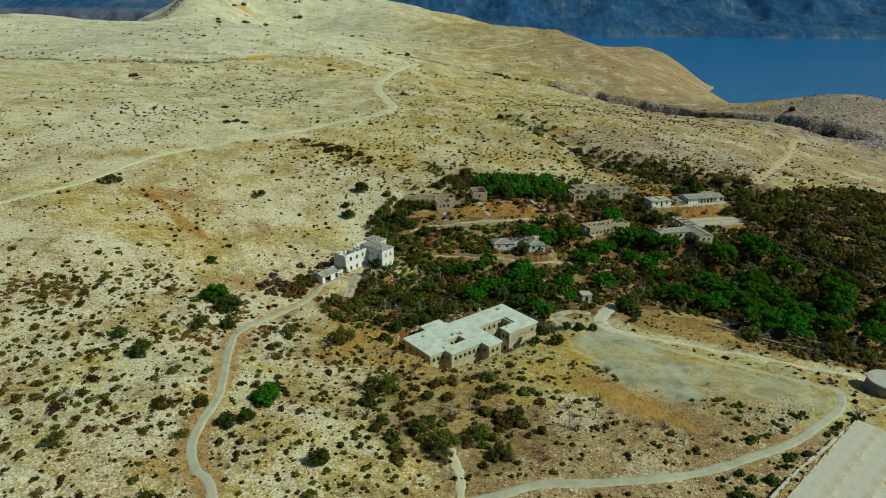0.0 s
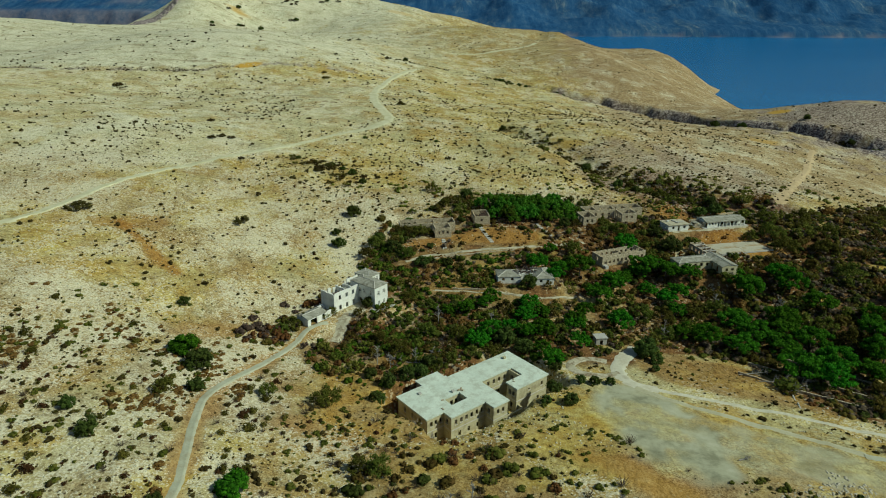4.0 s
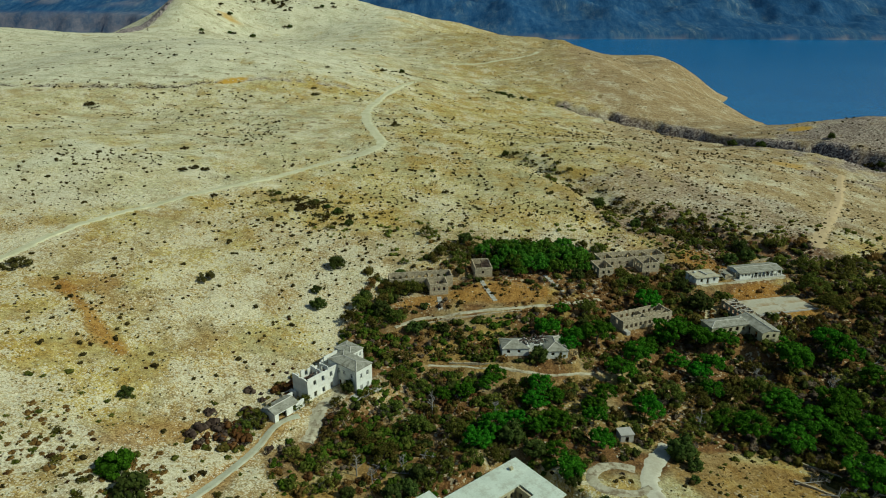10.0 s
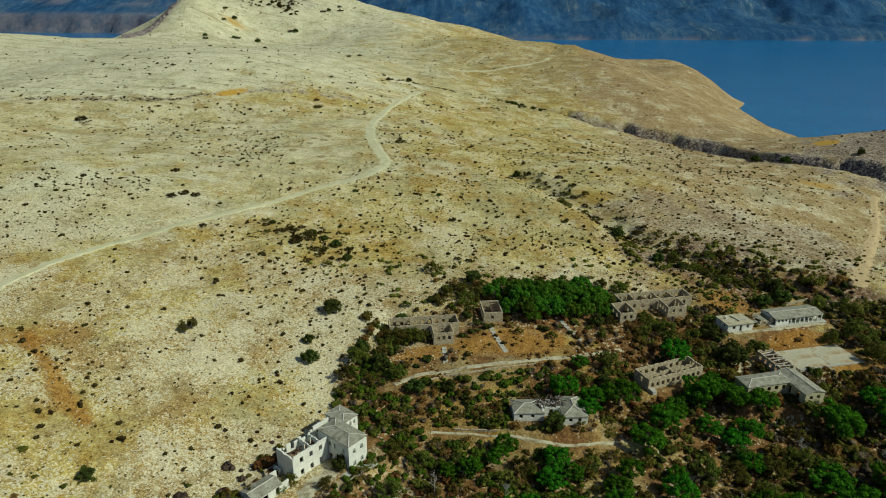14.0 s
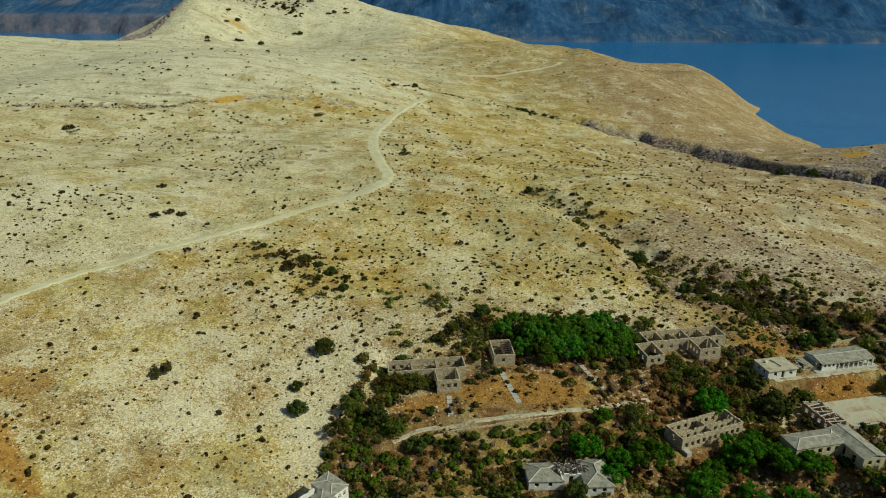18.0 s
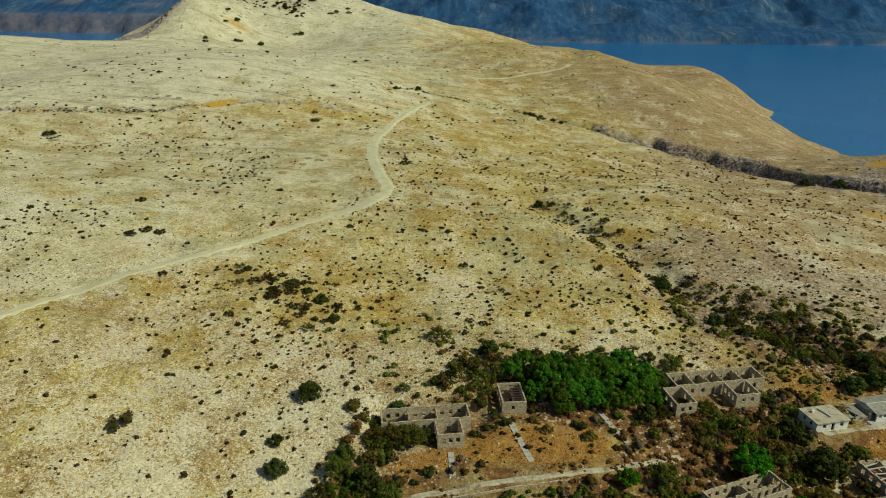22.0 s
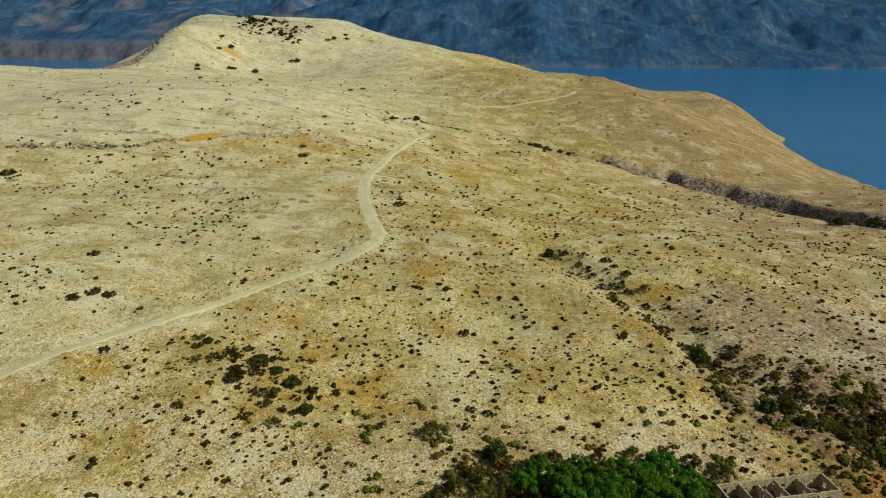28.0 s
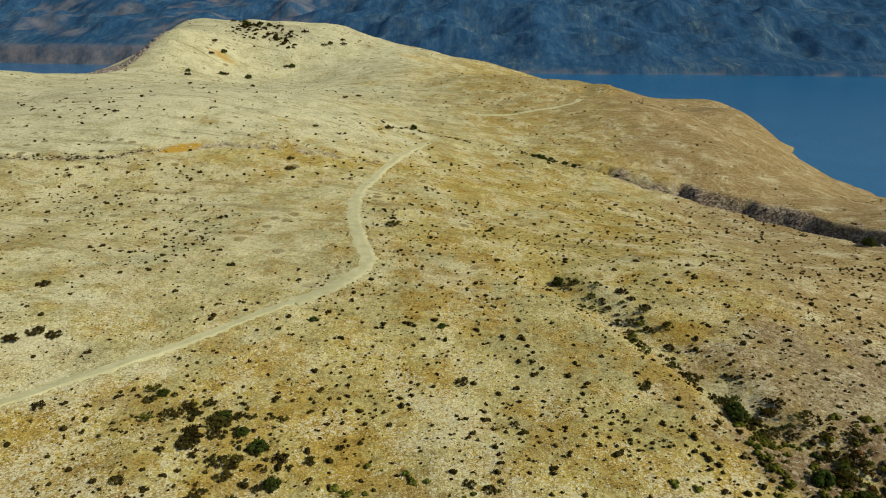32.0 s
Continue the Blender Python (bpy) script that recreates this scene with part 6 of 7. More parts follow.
SUMMIT = clump(46, 110, [(-318, 1048), (-290, 1042), (-262, 1040), (-240, 1035)], 11.0, 1.3, 4.2)
MIDROW = clump(47, 40, [(-85, 661), (-67, 646), (-50, 650), (-34, 590), (-1, 612), (54, 647)], 7.0, 0.7, 1.9)
EDGE = clump(45, 170, RAVINE[:9], 2.6, 1.1, 3.2)
plant(cushions + cushions + brushes[:1], HOLLOW, "shrubs of the slope", seed=13)
plant(cushions + olives[:2] + brushes[:2], BANKS + FOLD, "shrubs of the slope", seed=9)
plant(cushions + junipers, CAPE, "bushes of the ravine mouth", seed=10)
plant(cushions + junipers[:1], HILL_SHRUBS, "shrubs of the slope", seed=6)
plant(cushions + junipers[:1], [(x, y, 1.2 * r) for x, y, r in FAR_SHRUBS], "shrubs of the hilltop", seed=7)


# ---- uncounted growth and stones ----
def thin(x, y):
    """Fewer bushes on the dry ground before the white house."""
    return 1 - 0.6 * step(1.1 - oval(x, y, -20, 162, 24, 30, 20), 0, 0.4)


def scatter(seed, tries, x0, x1, y0, y1, density):
    """Random places, kept where the density (0 to 1) allows."""
    rng = np.random.default_rng(seed)
    x, y = rng.uniform(x0, x1, tries), rng.uniform(y0, y1, tries)
    keep = rng.uniform(0, 1, tries) < density(x, y)
    return x[keep], y[keep], rng


def strew(name, label, category, m, protos, x, y, rng, low, high, squat=(0.6, 1.0), sink=0.05, power=1.6, sizes=None):
    """Copies of small meshes (corners, faces), joined into one object, on the ground."""
    z = height(x, y)
    r = low + (high - low) * rng.uniform(0, 1, len(x)) ** power if sizes is None else sizes
    turn, tall, kind = rng.uniform(0, 6.283, len(x)), rng.uniform(*squat, len(x)), rng.integers(0, len(protos), len(x))
    co, idx, starts, total, base, at = [], [], [], [], 0, 0
    for k, (pv, pf) in enumerate(protos):
        sel = np.where(kind == k)[0]
        if not len(sel):
            continue
        c, s = np.cos(turn[sel]), np.sin(turn[sel])
        vx = (pv[None, :, 0] * c[:, None] - pv[None, :, 1] * s[:, None]) * r[sel, None] + x[sel, None]
        vy = (pv[None, :, 0] * s[:, None] + pv[None, :, 1] * c[:, None]) * r[sel, None] + y[sel, None]
        vz = pv[None, :, 2] * (r[sel] * tall[sel])[:, None] + (z[sel] - sink * r[sel])[:, None]
        co.append(np.stack([vx, vy, vz], -1).reshape(-1, 3))
        f = pf[None] + (np.arange(len(sel)) * len(pv))[:, None, None] + base
        idx.append(f.reshape(-1))
        total.append(np.full(len(sel) * len(pf), pf.shape[1]))
        base += len(sel) * len(pv)
    co, idx, total = np.concatenate(co), np.concatenate(idx), np.concatenate(total)
    me = bpy.data.meshes.new(name)
    me.vertices.add(len(co))
    me.vertices.foreach_set("co", co.astype(np.float32).ravel())
    me.loops.add(len(idx))
    me.loops.foreach_set("vertex_index", idx.astype(np.int32))
    me.polygons.add(len(total))
    me.polygons.foreach_set("loop_start", np.concatenate([[0], np.cumsum(total)[:-1]]).astype(np.int32))
    me.materials.append(m)
    me.update(calc_edges=True)
    return tagged(new(name, me), label, category, kind="stuff")


CUBE_V = np.array([(x, y, z) for x in (-1, 1) for y in (-1, 1) for z in (-1, 1)]) / 1.73
CUBE_F = np.array([(0, 1, 3, 2), (4, 6, 7, 5), (0, 4, 5, 1), (2, 3, 7, 6), (0, 2, 6, 4), (1, 5, 7, 3)])


def tuft_proto(seed, lumps, count, size, cores=0):
    """A small bush of radius one: leaf tufts (quads) round dense rounded clumps."""
    rng = np.random.default_rng(seed)
    a = rng.uniform(0, 6.283, lumps)
    d = rng.uniform(0.0, 0.62, lumps)
    c = np.stack([d * np.cos(a), d * np.sin(a), rng.uniform(0.2, 0.5, lumps)], 1)
    r = rng.uniform(0.3, 0.45, lumps)
    q = tufts(rng, c, r, count, size)
    verts, faces = [q], [np.arange(len(q)).reshape(-1, 4)]
    for k in range(cores):
        turn = np.linalg.qr(rng.normal(size=(3, 3)))[0]
        turn = turn * np.sign(np.linalg.det(turn))
        faces.append(CUBE_F + sum(len(v) for v in verts))
        at, wide = (c[k], 1.15 * r[k]) if cores > 1 else (np.array((0, 0, 0.3)), 0.68)
        verts.append(at + CUBE_V @ turn * wide * rng.uniform(0.85, 1.15, (8, 1)))
    return np.concatenate(verts), np.concatenate(faces)


def twig_proto(seed, count):
    """A leafless bush of radius one: thin crooked stems."""
    rng = np.random.default_rng(seed)
    a, e = rng.uniform(0, 6.283, count), rng.uniform(0.5, 1.35, count)
    tip = np.stack([np.cos(a) * np.cos(e), np.sin(a) * np.cos(e), np.sin(e)], 1) * rng.uniform(0.6, 1.15, (count, 1))
    root = tip * rng.uniform(0, 0.4, (count, 1))
    side = np.cross(tip, rng.normal(size=(count, 3)))
    side /= np.linalg.norm(side, axis=1, keepdims=True)
    w = side * 0.022
    q = np.stack([root - w, root + w, tip + 0.3 * w, tip - 0.3 * w], 1).reshape(-1, 3)
    return q, np.arange(len(q)).reshape(-1, 4)


def stone_proto(seed):
    rng = np.random.default_rng(seed)
    v = np.array([(1, 0, 0), (0, 1, 0), (-1, 0, 0), (0, -1, 0), (0.6, 0.55, 0.55), (-0.6, 0.5, 0.6), (-0.5, -0.6, 0.5), (0.55, -0.6, 0.6)]) * rng.uniform(0.65, 1.15, (8, 1))
    v[:4, 2] -= 0.2
    f = np.array([(0, 1, 4), (1, 5, 4), (1, 2, 5), (2, 6, 5), (2, 3, 6), (3, 7, 6), (3, 0, 7), (0, 4, 7), (4, 5, 6), (4, 6, 7)])
    return v, f


def open_slope(x, y):
    return clear(x, y) * (1 - 0.9 * grove(x, y)) * (height(x, y) > SEA + 2) * (oval(x, y, 61, 149, 37, 14.5, -17) > 1) * (oval(x, y, 42, 127, 17, 6.5, -32) > 1) * (oval(x, y, 47, 153, 23, 13, -72) > 1)


def hill_density(x, y):
    n = lattice(x, y, 38, 61) + 0.6 * lattice(x, y, 13, 62)
    k = 0.3 + 0.38 * n + 0.5 * step(7 - off_line(x, y, HILL_ROAD), 0, 4) * (n > -0.2)
    k = k + 0.9 * step(1 - oval(x, y, -72, 324, 22, 11, 20), 0, 0.5) + 0.8 * step(9 - off_line(x, y, GULLY), 0, 8) + 0.5 * step(1 - oval(x, y, -150, 345, 40, 22), 0, 0.6)
    k = k + 0.6 * step(14 - off_line(x, y, RAVINE), 0, 10) * (x > -10) + 0.5 * step(6 - off_line(x, y, SCARP), 0, 5)
    k = k + 0.7 * step(1.1 - oval(x, y, 100, 325, 48, 28), 0, 0.5) + 0.3 * step(190 - y, 0, 60) + 0.2 * step(1 - oval(x, y, 115, 352, 80, 52, -10), 0, 0.5)
    k = k + 0.4 * step(1.2 - oval(x, y, 15, 305, 100, 42), 0, 0.5)
    k = k * (1 - 0.6 * step(y, 500, 530) * step(-x, 140, 180))
    return np.clip(k, 0.04, 1) * open_slope(x, y)


cush = [tuft_proto(600 + i, 3, 6, 0.36, 1) for i in range(6)]
mound = [tuft_proto(640 + i, 5, 20, 0.25, 4) for i in range(6)]
bushy = [tuft_proto(650 + i, 9, 66, 0.17, 5) for i in range(5)]
twigs = [twig_proto(700 + i, 46) for i in range(4)]
stones = [stone_proto(800 + i) for i in range(6)]
x, y, rng = scatter(11, 18500, -260, 260, 0, 480, hill_density)
strew("hillside_scrub", "small dark cushion bushes dotted over the stony slope", "scrub", M_SCRUB, cush, x, y, rng, 0.28, 0.95, (0.65, 1.05), power=2.0)
x, y, rng = scatter(41, 9500, -260, 260, 0, 480, hill_density)
strew("withered_scrub", "small red-brown cushion bushes dotted over the stony slope", "scrub", M_HEATH, cush, x, y, rng, 0.26, 0.95, (0.5, 0.9), power=2.4)
x, y, rng = scatter(42, 8800, -240, 240, 60, 480, hill_density)
strew("mounded_scrub", "knee-high rounded dark bushes dotted over the slope", "scrub", M_SCRUB, mound, x, y, rng, 0.5, 1.5, (0.65, 1.0), power=2.2)
sprigs = [tuft_proto(620 + i, 2, 4, 0.52) for i in range(6)]
x, y, rng = scatter(20, 46000, -190, 200, 74, 400, lambda x, y: np.clip(0.45 + 0.5 * lattice(x, y, 21, 67) + 0.3 * lattice(x, y, 8, 68), 0.05, 1) * open_slope(x, y))
strew("dry_sprigs", "ankle-high dry dark sprigs between the stones", "scrub", M_SCRUB, sprigs, x, y, rng, 0.12, 0.5, (0.5, 0.9), power=2.2)
x, y, rng = scatter(12, 46000, -520, 360, 480, 1120, lambda x, y: 0.8 * hill_density(x, y) * (1 - 0.72 * step(y, 560, 640)) * (1 - 0.5 * step(x, 60, 110) * step(y + 0.75 * x, 690, 740)))
strew("far_scrub", "small dark bushes dotted over the far hill", "scrub", M_SCRUB, cush, x, y, rng, 0.35, 1.5, (0.5, 0.95), power=2.4)
shaggy = [tuft_proto(670 + i, 13, 190, 0.13) for i in range(6)]
SIDE = RUIN_SIDES + WOOD_NORTH + (WOOD_EAST + WOOD_WEST)[1::2]
for k, (m, name, label) in enumerate(((M_OLIVE, "olive_brush", "waist-high olive brush filling the grove"), (M_RUSSET, "brown_brush", "half-withered brown brush in the grove"), (M_GREEN, "shaggy_brush", "shaggy green-brown brush round the ruins"))):
    some = np.array(SIDE[k::3])
    strew(name, label, "undergrowth", m, shaggy, some[:, 0], some[:, 1], np.random.default_rng(90 + k), 1, 1, (0.9, 1.25), sizes=some[:, 2] * (0.8 if k == 1 else 1.0))
x, y, rng = scatter(13, 3000, -110, 75, 80, 200, lambda x, y: np.clip(0.4 + 0.6 * lattice(x, y, 16, 63), 0, 1) * open_slope(x, y) * (1 - grove(x, y)))
strew("heath_bushes", "knee-high green and olive heath bushes", "scrub", M_GREEN, bushy, x, y, rng, 0.4, 1.4, (0.6, 0.95), power=2.2)
x, y, rng = scatter(44, 5200, -60, 200, 90, 350, lambda x, y: thin(x, y) * grove(x, y) * clear(x, y) * np.clip(0.5 + 0.5 * lattice(x, y, 10, 97), 0, 1))
strew("dry_undergrowth", "dull olive half-dry undergrowth of the grove", "undergrowth", M_OLIVE, bushy, x, y, rng, 0.7, 2.4, (0.6, 1.1))
x, y, rng = scatter(45, 2300, 50, 180, 288, 362, lambda x, y: np.clip(0.25 + 0.8 * lattice(x, y, 9, 98), 0, 1) * clear(x, y) * step(1.1 - oval(x, y, 92, 324, 42, 20, -14), 0, 0.6))
strew("fold_brush", "olive brush thickening in the fold of the slope", "scrub", M_OLIVE, bushy, x, y, rng, 0.5, 2.0, (0.6, 1.0), power=2.2)
for k, (m, name, label) in enumerate(((M_OLIVE, "east_brush", "dull olive brush covering the eastern slope"), (M_DARK, "east_bushes", "dark green bushes of the eastern slope"), (M_BRUSH, "east_twigs", "grey half-leafless brush of the eastern slope"))):
    x, y, rng = scatter(46 + k, 2600, 72, 205, 165, 335, lambda x, y: grove(x, y) * clear(x, y) * np.clip(0.6 + 0.5 * lattice(x, y, 12, 101), 0, 1))
    strew(name, label, "undergrowth", m, mound, x, y, rng, 0.8, 2.6, (0.6, 1.0), power=1.5)
HEATH = clump(57, 150, [(-112, 168), (-100, 150), (-92, 130), (-80, 112), (-66, 100), (-60, 88)], 12.0, 0.6, 2.2) + clump(58, 70, [(-84, 178), (-70, 160), (-62, 140), (-60, 120), (-57, 104)], 5.0, 0.6, 2.0) + clump(59, 60, [(-48, 162), (-42, 150), (-44, 136), (-38, 122)], 5.0, 0.6, 2.0)
HEATH = [p for p in HEATH if clear(np.array([p[0]]), np.array([p[1]]))[0]]
for k, (m, name, label) in enumerate(((M_OLIVE, "heath_brush", "waist-high olive brush on the western heath"), (M_BRUSH, "heath_twigs", "grey leafless brush on the western heath"), (M_GREEN, "heath_shrubs", "green shrubs on the western heath"), (M_HEATH, "withered_shrubs", "withered brown shrubs on the western heath"))):
    some = np.array(HEATH[k::4])
    strew(name, label, "scrub", m, twigs if m == M_BRUSH else shaggy, some[:, 0], some[:, 1], np.random.default_rng(120 + k), 1, 1, (0.6, 0.95), sizes=some[:, 2])
x, y, rng = scatter(14, 4700, -60, 200, 90, 350, lambda x, y: thin(x, y) * grove(x, y) * clear(x, y) * np.clip(0.5 + 0.5 * lattice(x, y, 11, 64), 0, 1))
strew("undergrowth", "tangled olive-green undergrowth of the grove", "undergrowth", M_GREEN, bushy, x, y, rng, 0.7, 2.6, (0.5, 1.0))
x, y, rng = scatter(49, 3600, -45, 190, 165, 330, lambda x, y: thin(x, y) * grove(x, y) * clear(x, y) * np.clip(0.4 + 0.7 * lattice(x, y, 8, 103), 0, 1))
strew("withered_undergrowth", "grey-brown withered bushes below the trees", "undergrowth", M_BRUSH, mound, x, y, rng, 0.6, 1.9, (0.7, 1.1))
x, y, rng = scatter(15, 2600, -45, 190, 90, 350, lambda x, y: thin(x, y) * grove(x, y) * clear(x, y) * np.clip(0.4 + 0.7 * lattice(x, y, 15, 65), 0, 1))
strew("dark_undergrowth", "dark green bushes below the trees", "undergrowth", M_DARK, bushy, x, y, rng, 0.8, 2.4, (0.6, 1.1))
x, y, rng = scatter(21, 5400, -60, 200, 90, 345, lambda x, y: grove(x, y) * clear(x, y) * np.clip(0.35 + 0.6 * lattice(x, y, 9, 69), 0, 1))
strew("russet_brush", "withered russet bushes among the trees", "undergrowth", M_RUSSET, bushy, x, y, rng, 0.5, 1.9, (0.5, 0.9))
x, y, rng = scatter(23, 2600, -120, -50, 84, 190, lambda x, y: np.clip(0.1 + 1.1 * lattice(x, y, 13, 73), 0, 1) * open_slope(x, y))
strew("withered_heath", "low withered brown heath", "scrub", M_RUSSET, bushy, x, y, rng, 0.5, 1.6, (0.3, 0.6))
x, y, rng = scatter(31, 12000, -10, 150, 236, 350, lambda x, y: np.clip(0.35 + 0.9 * lattice(x, y, 8, 81), 0, 1) * clear(x, y) * np.minimum.reduce([0.25 + 0.75 * (oval(x, y, *o) > 1) for o in LAWNS]) * np.maximum(0.6 * step(1.1 - oval(x, y, 85, 264, 62, 22, 8), 0, 0.3), 0.2 * step(1.1 - oval(x, y, 112, 316, 34, 12, -12), 0, 0.4)))
strew("grey_brush", "grey-brown half-leafless brush round the ruins", "brush", M_RUSSET, bushy, x, y, rng, 0.4, 1.9, (0.6, 1.1), power=2.0)
x, y, rng = scatter(35, 16000, -40, 150, 180, 300, lambda x, y: step(3.4 - off_line(x, y, PATH_UPPER), 0, 1.5) * np.clip(0.15 + 1.2 * lattice(x, y, 7, 85) + 0.25 * step(off_line(x, y, PATH_UPPER), 0.8, 1.2), 0, 1))
strew("roadside_brush", "low brown brush creeping over the road edges", "brush", M_RUSSET, bushy, x, y, rng, 0.3, 1.0, (0.5, 0.9), power=2.0)
some = np.array(SUMMIT + MIDROW)
strew("hilltop_shrubs", "low dark shrubs dotted along the hilltop", "shrub", M_SCRUB, bushy, some[:, 0], some[:, 1], np.random.default_rng(97), 1, 1, (0.6, 1.0), sizes=some[:, 2])
for k, (m, name, label) in enumerate(((M_RUSSET, "withered_brush", "withered russet brush round the white house"), (M_OLIVE, "house_brush", "olive brush crowding the white house"), (M_BRUSH, "bare_brush", "grey leafless brush beside the shed"))):
    some = np.array(HOUSE_BRUSH[k::3])
    strew(name, label, "undergrowth", m, bushy, some[:, 0], some[:, 1], np.random.default_rng(110 + k), 1, 1, (0.7, 1.1), sizes=some[:, 2])
some = np.array(EDGE)
strew("ravine_shrubs", "dark shrubs along the ravine's edge", "shrub", M_DARK, bushy, some[:, 0], some[:, 1], np.random.default_rng(98), 1, 1, (0.6, 1.0), sizes=some[:, 2])
x, y, rng = scatter(36, 1700, -42, 30, 150, 250, lambda x, y: thin(x, y) * np.clip(0.75 + 0.6 * lattice(x, y, 9, 86), 0, 1) * grove(x, y) * clear(x, y))
strew("grove_brush", "fresh green brush covering the grove floor", "undergrowth", M_THICK, bushy, x, y, rng, 0.7, 2.2, (0.6, 1.1), power=1.8)
x, y, rng = scatter(37, 1500, -60, 110, 278, 318, lambda x, y: np.clip(0.35 + 0.9 * lattice(x, y, 9, 87), 0, 1) * open_slope(x, y) * step(y, 278, 286) * step(318 - y, 0, 22))
strew("edge_brush", "sparse olive-brown bushes above the ruins", "scrub", M_OLIVE, bushy, x, y, rng, 0.4, 1.6, (0.6, 1.0), power=2.2)
x, y, rng = scatter(32, 450, 60, 190, 285, 340, lambda x, y: np.clip(0.3 + 0.9 * lattice(x, y, 10, 82), 0, 1) * clear(x, y))
strew("slope_bushes", "dark olive bushes thickening down the slope", "scrub", M_OLIVE, bushy, x, y, rng, 0.5, 2.0, (0.6, 1.0), power=2.4)
# thin dark scrub row, bushes that also stand for the scarp's shadow line
some = np.array(clump(60, 300, SCARP[:6], 0.7, 0.35, 1.0) + clump(61, 60, [(-62, 668), (-20, 668), (20, 662), (62, 645)], 1.8, 0.7, 1.8))
strew("scarp_scrub", "dark scrub along the foot of the scarp, doubling as its shadow line", "scrub", M_SCRUB, cush, some[:, 0], some[:, 1] - 0.8, np.random.default_rng(130), 1, 1, (0.5, 0.9), sizes=some[:, 2])
x, y, rng = scatter(33, 9000, 10, 330, 480, 680, lambda x, y: step(5 + 6 * step(x, 60, 200) - off_line(x, y, RAVINE), 0, 5) * np.clip(0.45 + 0.8 * lattice(x, y, 12, 83), 0, 1))
strew("ravine_scrub", "dark scrub crowding the ravine", "scrub", M_SCRUB, cush, x, y, rng, 0.5, 1.8, (0.6, 1.0), power=2.0)
x, y, rng = scatter(34, 30000, 20, 420, 430, 1000, lambda x, y: np.clip(0.25 + 0.6 * lattice(x, y, 30, 84), 0, 1) * open_slope(x, y))
strew("hilltop_tussocks", "low grey tussocks on the bare far hill", "scrub", M_SCRUB, sprigs, x, y, rng, 0.3, 1.0, (0.4, 0.7), power=2.6)
x, y, rng = scatter(16, 5200, -60, 190, 84, 330, lambda x, y: np.clip(grove(x, y) + 0.3 * step(170 - y, 0, 40), 0, 1) * clear(x, y) * 0.45 * (oval(x, y, 61, 149, 37, 14.5, -17) > 1))
strew("dry_brush", "leafless grey-brown brush", "brush", M_BRUSH, twigs, x, y, rng, 0.9, 2.6, (0.7, 1.1))
x, y, rng = scatter(17, 85000, -170, 150, 76, 330, lambda x, y: clear(x, y) * (1 - 0.75 * grove(x, y)) * np.clip(0.28 + 0.5 * lattice(x, y, 17, 66) + 0.35 * step(-x, 20, 60) * step(210 - y, 0, 50), 0.03, 1) * (1 - 0.6 * step(1.1 - oval(x, y, 45, 112, 52, 24, 12), 0, 0.3)) * (oval(x, y, 61, 149, 37, 14.5, -17) > 1) * (oval(x, y, 42, 127, 22, 9, -32) > 1) * (oval(x, y, 47, 153, 26, 16, -72) > 1) * (oval(x, y, 72, 182, 24, 14, -10) > 1))
strew("limestone_rubble", "loose pale limestone blocks strewn over the slope", "stones", M_LIME, stones, x, y, rng, 0.08, 0.42, (0.35, 0.7), sink=0.0, power=3.0)
x, y, rng = scatter(43, 7000, 55, 100, 112, 148, lambda x, y: 0.75 * clear(x, y) * step(1.1 - oval(x, y, 77, 131, 16, 7, 28) + 0.8 * lattice(x, y, 6, 96), 0, 0.6))
strew("spoil_heap", "heap of grey broken stone dumped on the terrace", "stones", M_SPOIL, stones, x, y, rng, 0.1, 0.5, (0.4, 0.8), sink=0.0, power=3.0)
some = np.array(clump(53, 90, [(50, 95), (60, 103), (72, 114.5), (84, 125.5), (93, 133.5)], 1.6, 0.5, 1.7) + clump(54, 40, [(58, 112), (68, 119), (78, 126), (86, 131)], 1.5, 0.4, 1.4))
some = some[clear(some[:, 0], some[:, 1]) > 0]
strew("roadside_bushes", "dark green bushes between the road and the apron wall", "scrub", M_DARK, bushy, some[:, 0], some[:, 1], np.random.default_rng(99), 1, 1, (0.7, 1.1), sizes=some[:, 2])
x, y, rng = scatter(24, 9000, -40, 125, 195, 305, lambda x, y: np.clip(0.12 + 0.7 * lattice(x, y, 6, 75), 0, 1) * grove(x, y) * clear(x, y) + 0.08 * np.maximum.reduce([step(1.1 - oval(x, y, *o), 0, 0.3) for o in LAWNS]) * clear(x, y))
strew("fallen_masonry", "pale stones fallen from the ruined walls", "stones", M_LIME, stones, x, y, rng, 0.08, 0.45, (0.4, 0.8), sink=0.0, power=2.8)
x, y, rng = scatter(18, 12000, 70, 360, 440, 660, lambda x, y: step(3 + 13 * step(x, 60, 200) - off_line(x, y, RAVINE), 0, 8) * (x > 75))
strew("ravine_rocks", "dark limestone blocks lining the ravine", "stones", M_SCARP, stones, x, y, rng, 0.3, 1.7, (0.5, 1.1), sink=0.1, power=2.2)
x, y, rng = scatter(22, 9000, -260, -40, 485, 570, lambda x, y: step(2.2 - off_line(x, y, SCARP), 0, 1.6) * step(x, -240, -130))
strew("scarp_rocks", "pale limestone blocks along a low scarp", "stones", M_LIME, stones, x, y, rng, 0.2, 0.95, (0.5, 1.0), sink=0.1, power=2.4)
x, y, rng = scatter(19, 7000, -425, -360, 850, 1000, lambda x, y: step(1.0 - oval(x, y, -392, 925, 20, 66, -8), 0, 0.3))
strew("cliff_rocks", "rugged limestone blocks of the headland cliff", "stones", M_SCARP, stones, x, y, rng, 0.6, 3.0, (0.6, 1.5), sink=0.1, power=2.4)


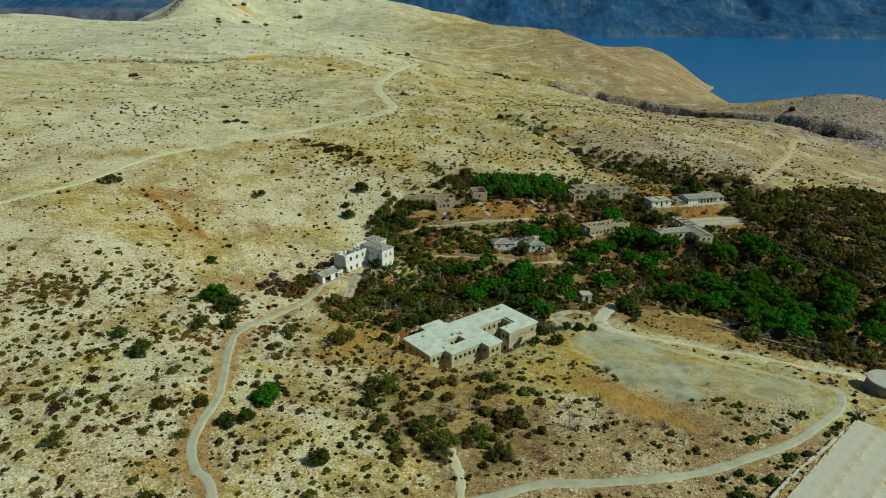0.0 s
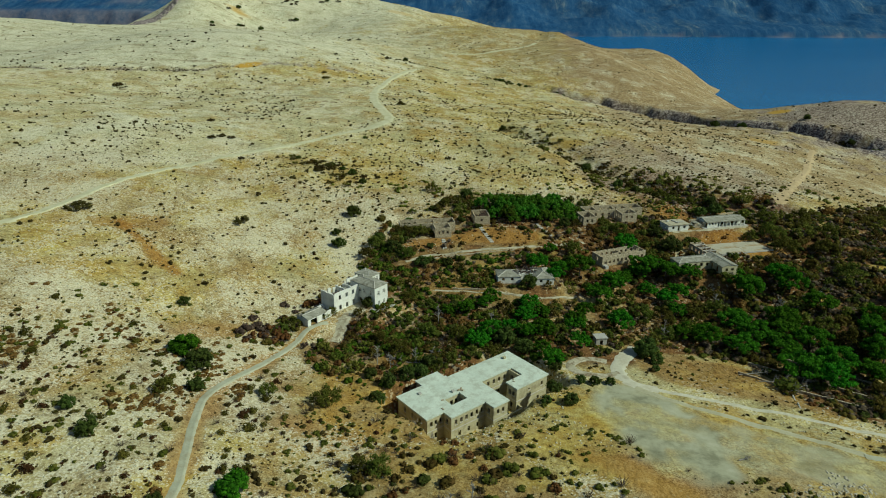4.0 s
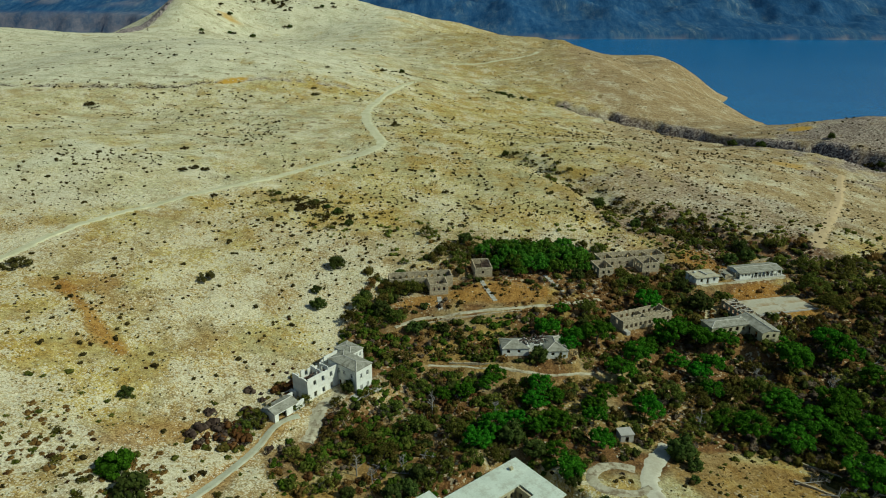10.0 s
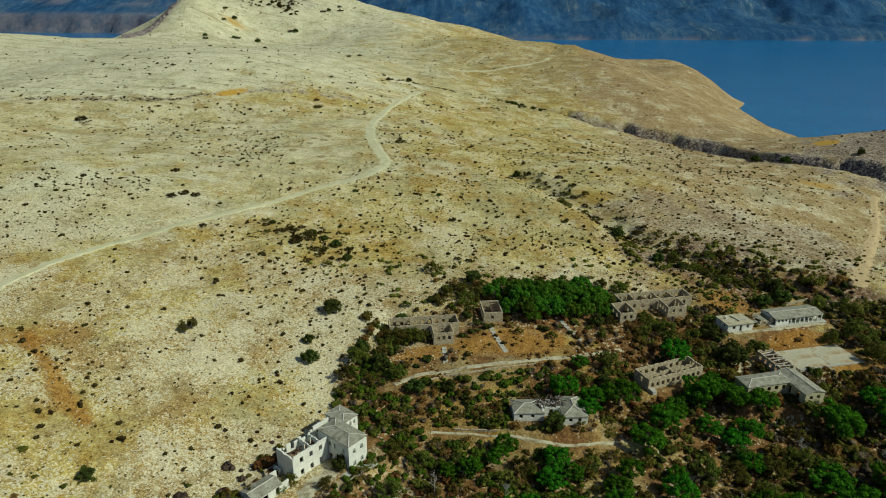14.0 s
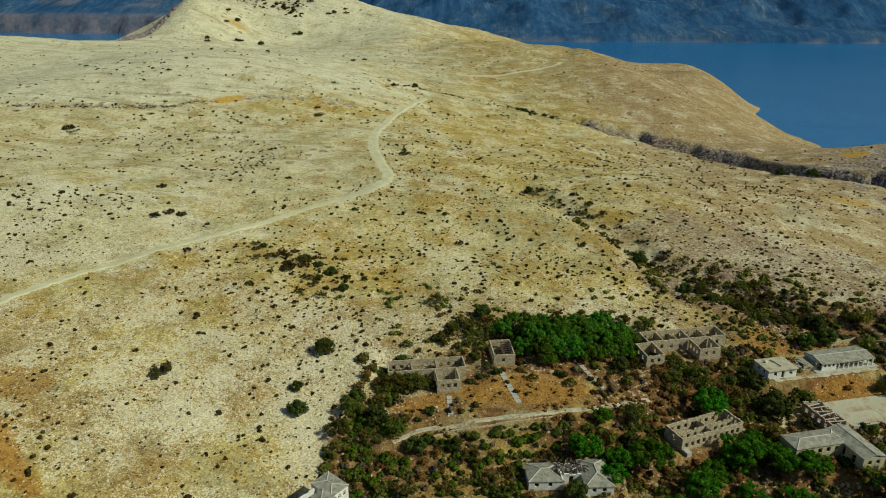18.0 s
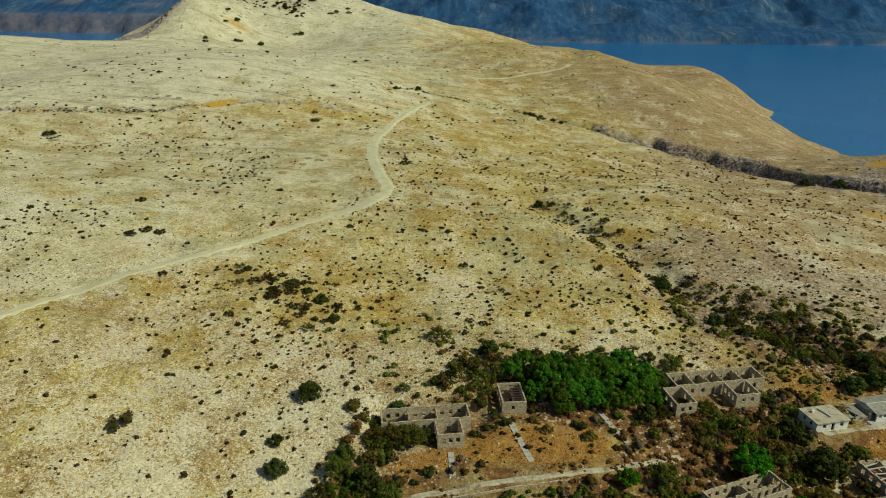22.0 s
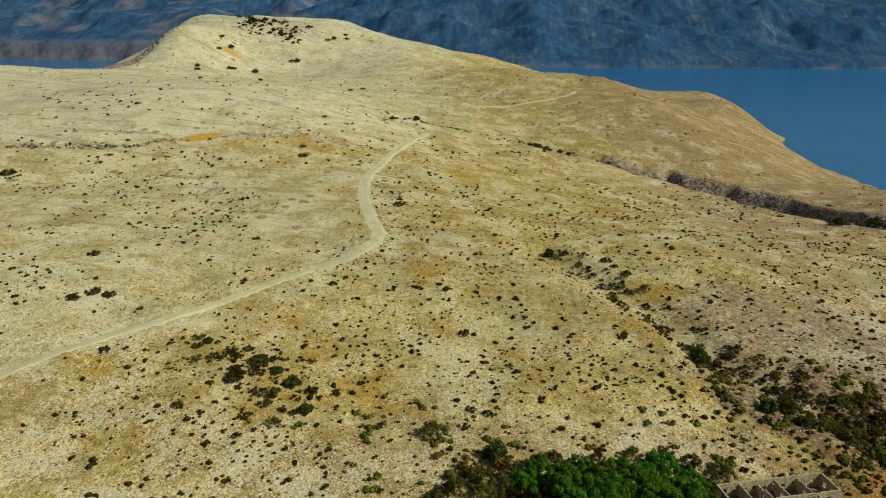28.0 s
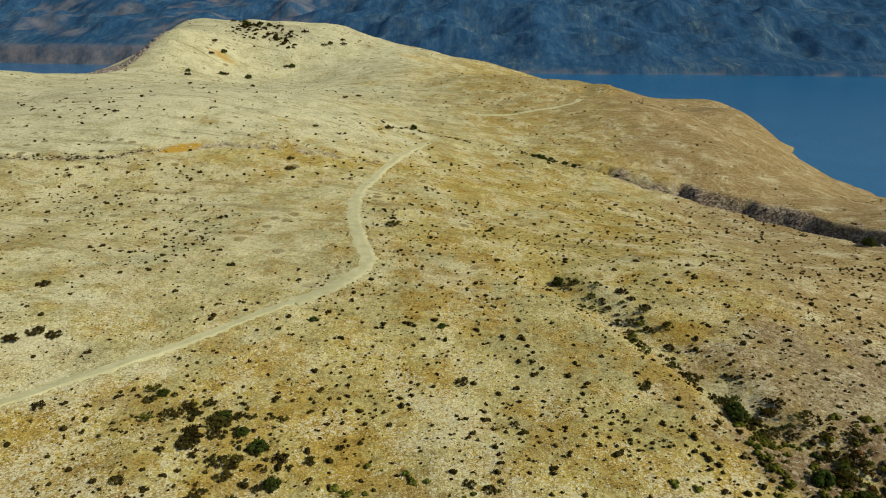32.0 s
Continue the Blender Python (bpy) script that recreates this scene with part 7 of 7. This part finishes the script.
def dead_tree(seed, x, y, tall, fallen=0.0):
    rng = random.Random(seed)
    root = thing("dead_tree", "fallen bleached tree trunk in the brush" if fallen else "bare bleached dead tree", "dead tree", x, y, hz(x, y) - 0.1 + (0.35 if fallen else 0))
    root.matrix_world = root.matrix_world @ pose(0, 0, 0, 0, fallen, rng.uniform(0, 360) if not fallen else rng.uniform(-30, 50))
    verts, faces = [], []
    top = (rng.uniform(-0.4, 0.4), rng.uniform(-0.4, 0.4), tall)
    limb(verts, faces, (0, 0, -0.2), top, 0.17, 0.05, 7)
    part("trunk", mesh_from("trunk", verts, faces, M_DEAD), None, root)
    for i in range(9):
        k = rng.uniform(0.35, 0.98)
        p = Vector(top) * k
        a = rng.uniform(0, 6.28)
        q = p + Vector((math.cos(a), math.sin(a), rng.uniform(0.3, 0.9))) * tall * 0.3 * (1.25 - k)
        verts, faces = [], []
        limb(verts, faces, p, q, 0.09, 0.03, 5)
        for j in range(5):
            s = p.lerp(q, rng.uniform(0.4, 1))
            limb(verts, faces, s, s + Vector((rng.uniform(-1, 1), rng.uniform(-1, 1), rng.uniform(0.1, 0.9))) * tall * 0.14, 0.045, 0.015, 4)
        part("branch", mesh_from("branch", verts, faces, M_DEAD), None, root)
    return root


for i, (x, y, h) in enumerate([(-9, 152, 5.5), (-6, 151.5, 5), (-1, 118, 4.5), (3, 122, 4), (-18, 178, 5), (-22, 181, 5.5), (-12, 184, 4.5), (64, 207, 6), (108, 226, 7), (88, 230, 6), (30, 120, 4), (47, 113, 4.5), (24, 116, 4), (-6, 206, 6), (10, 204, 5), (118, 176, 5)]):
    dead_tree(900 + i, x, y, h)
for i, (x, y, h) in enumerate([(-14, 183, 6), (-18, 188, 5), (-10, 190, 6), (-20, 186, 5.5), (84, 184, 9), (88, 178, 8), (92, 182, 9), (80, 188, 8), (110, 230, 8), (124, 238, 8), (134, 224, 9), (60, 140, 2.5)]):
    dead_tree(950 + i, x, y, h, 84.0)

for k in pines + brushes + thick + olives + junipers + cushions:
    dispose(k)
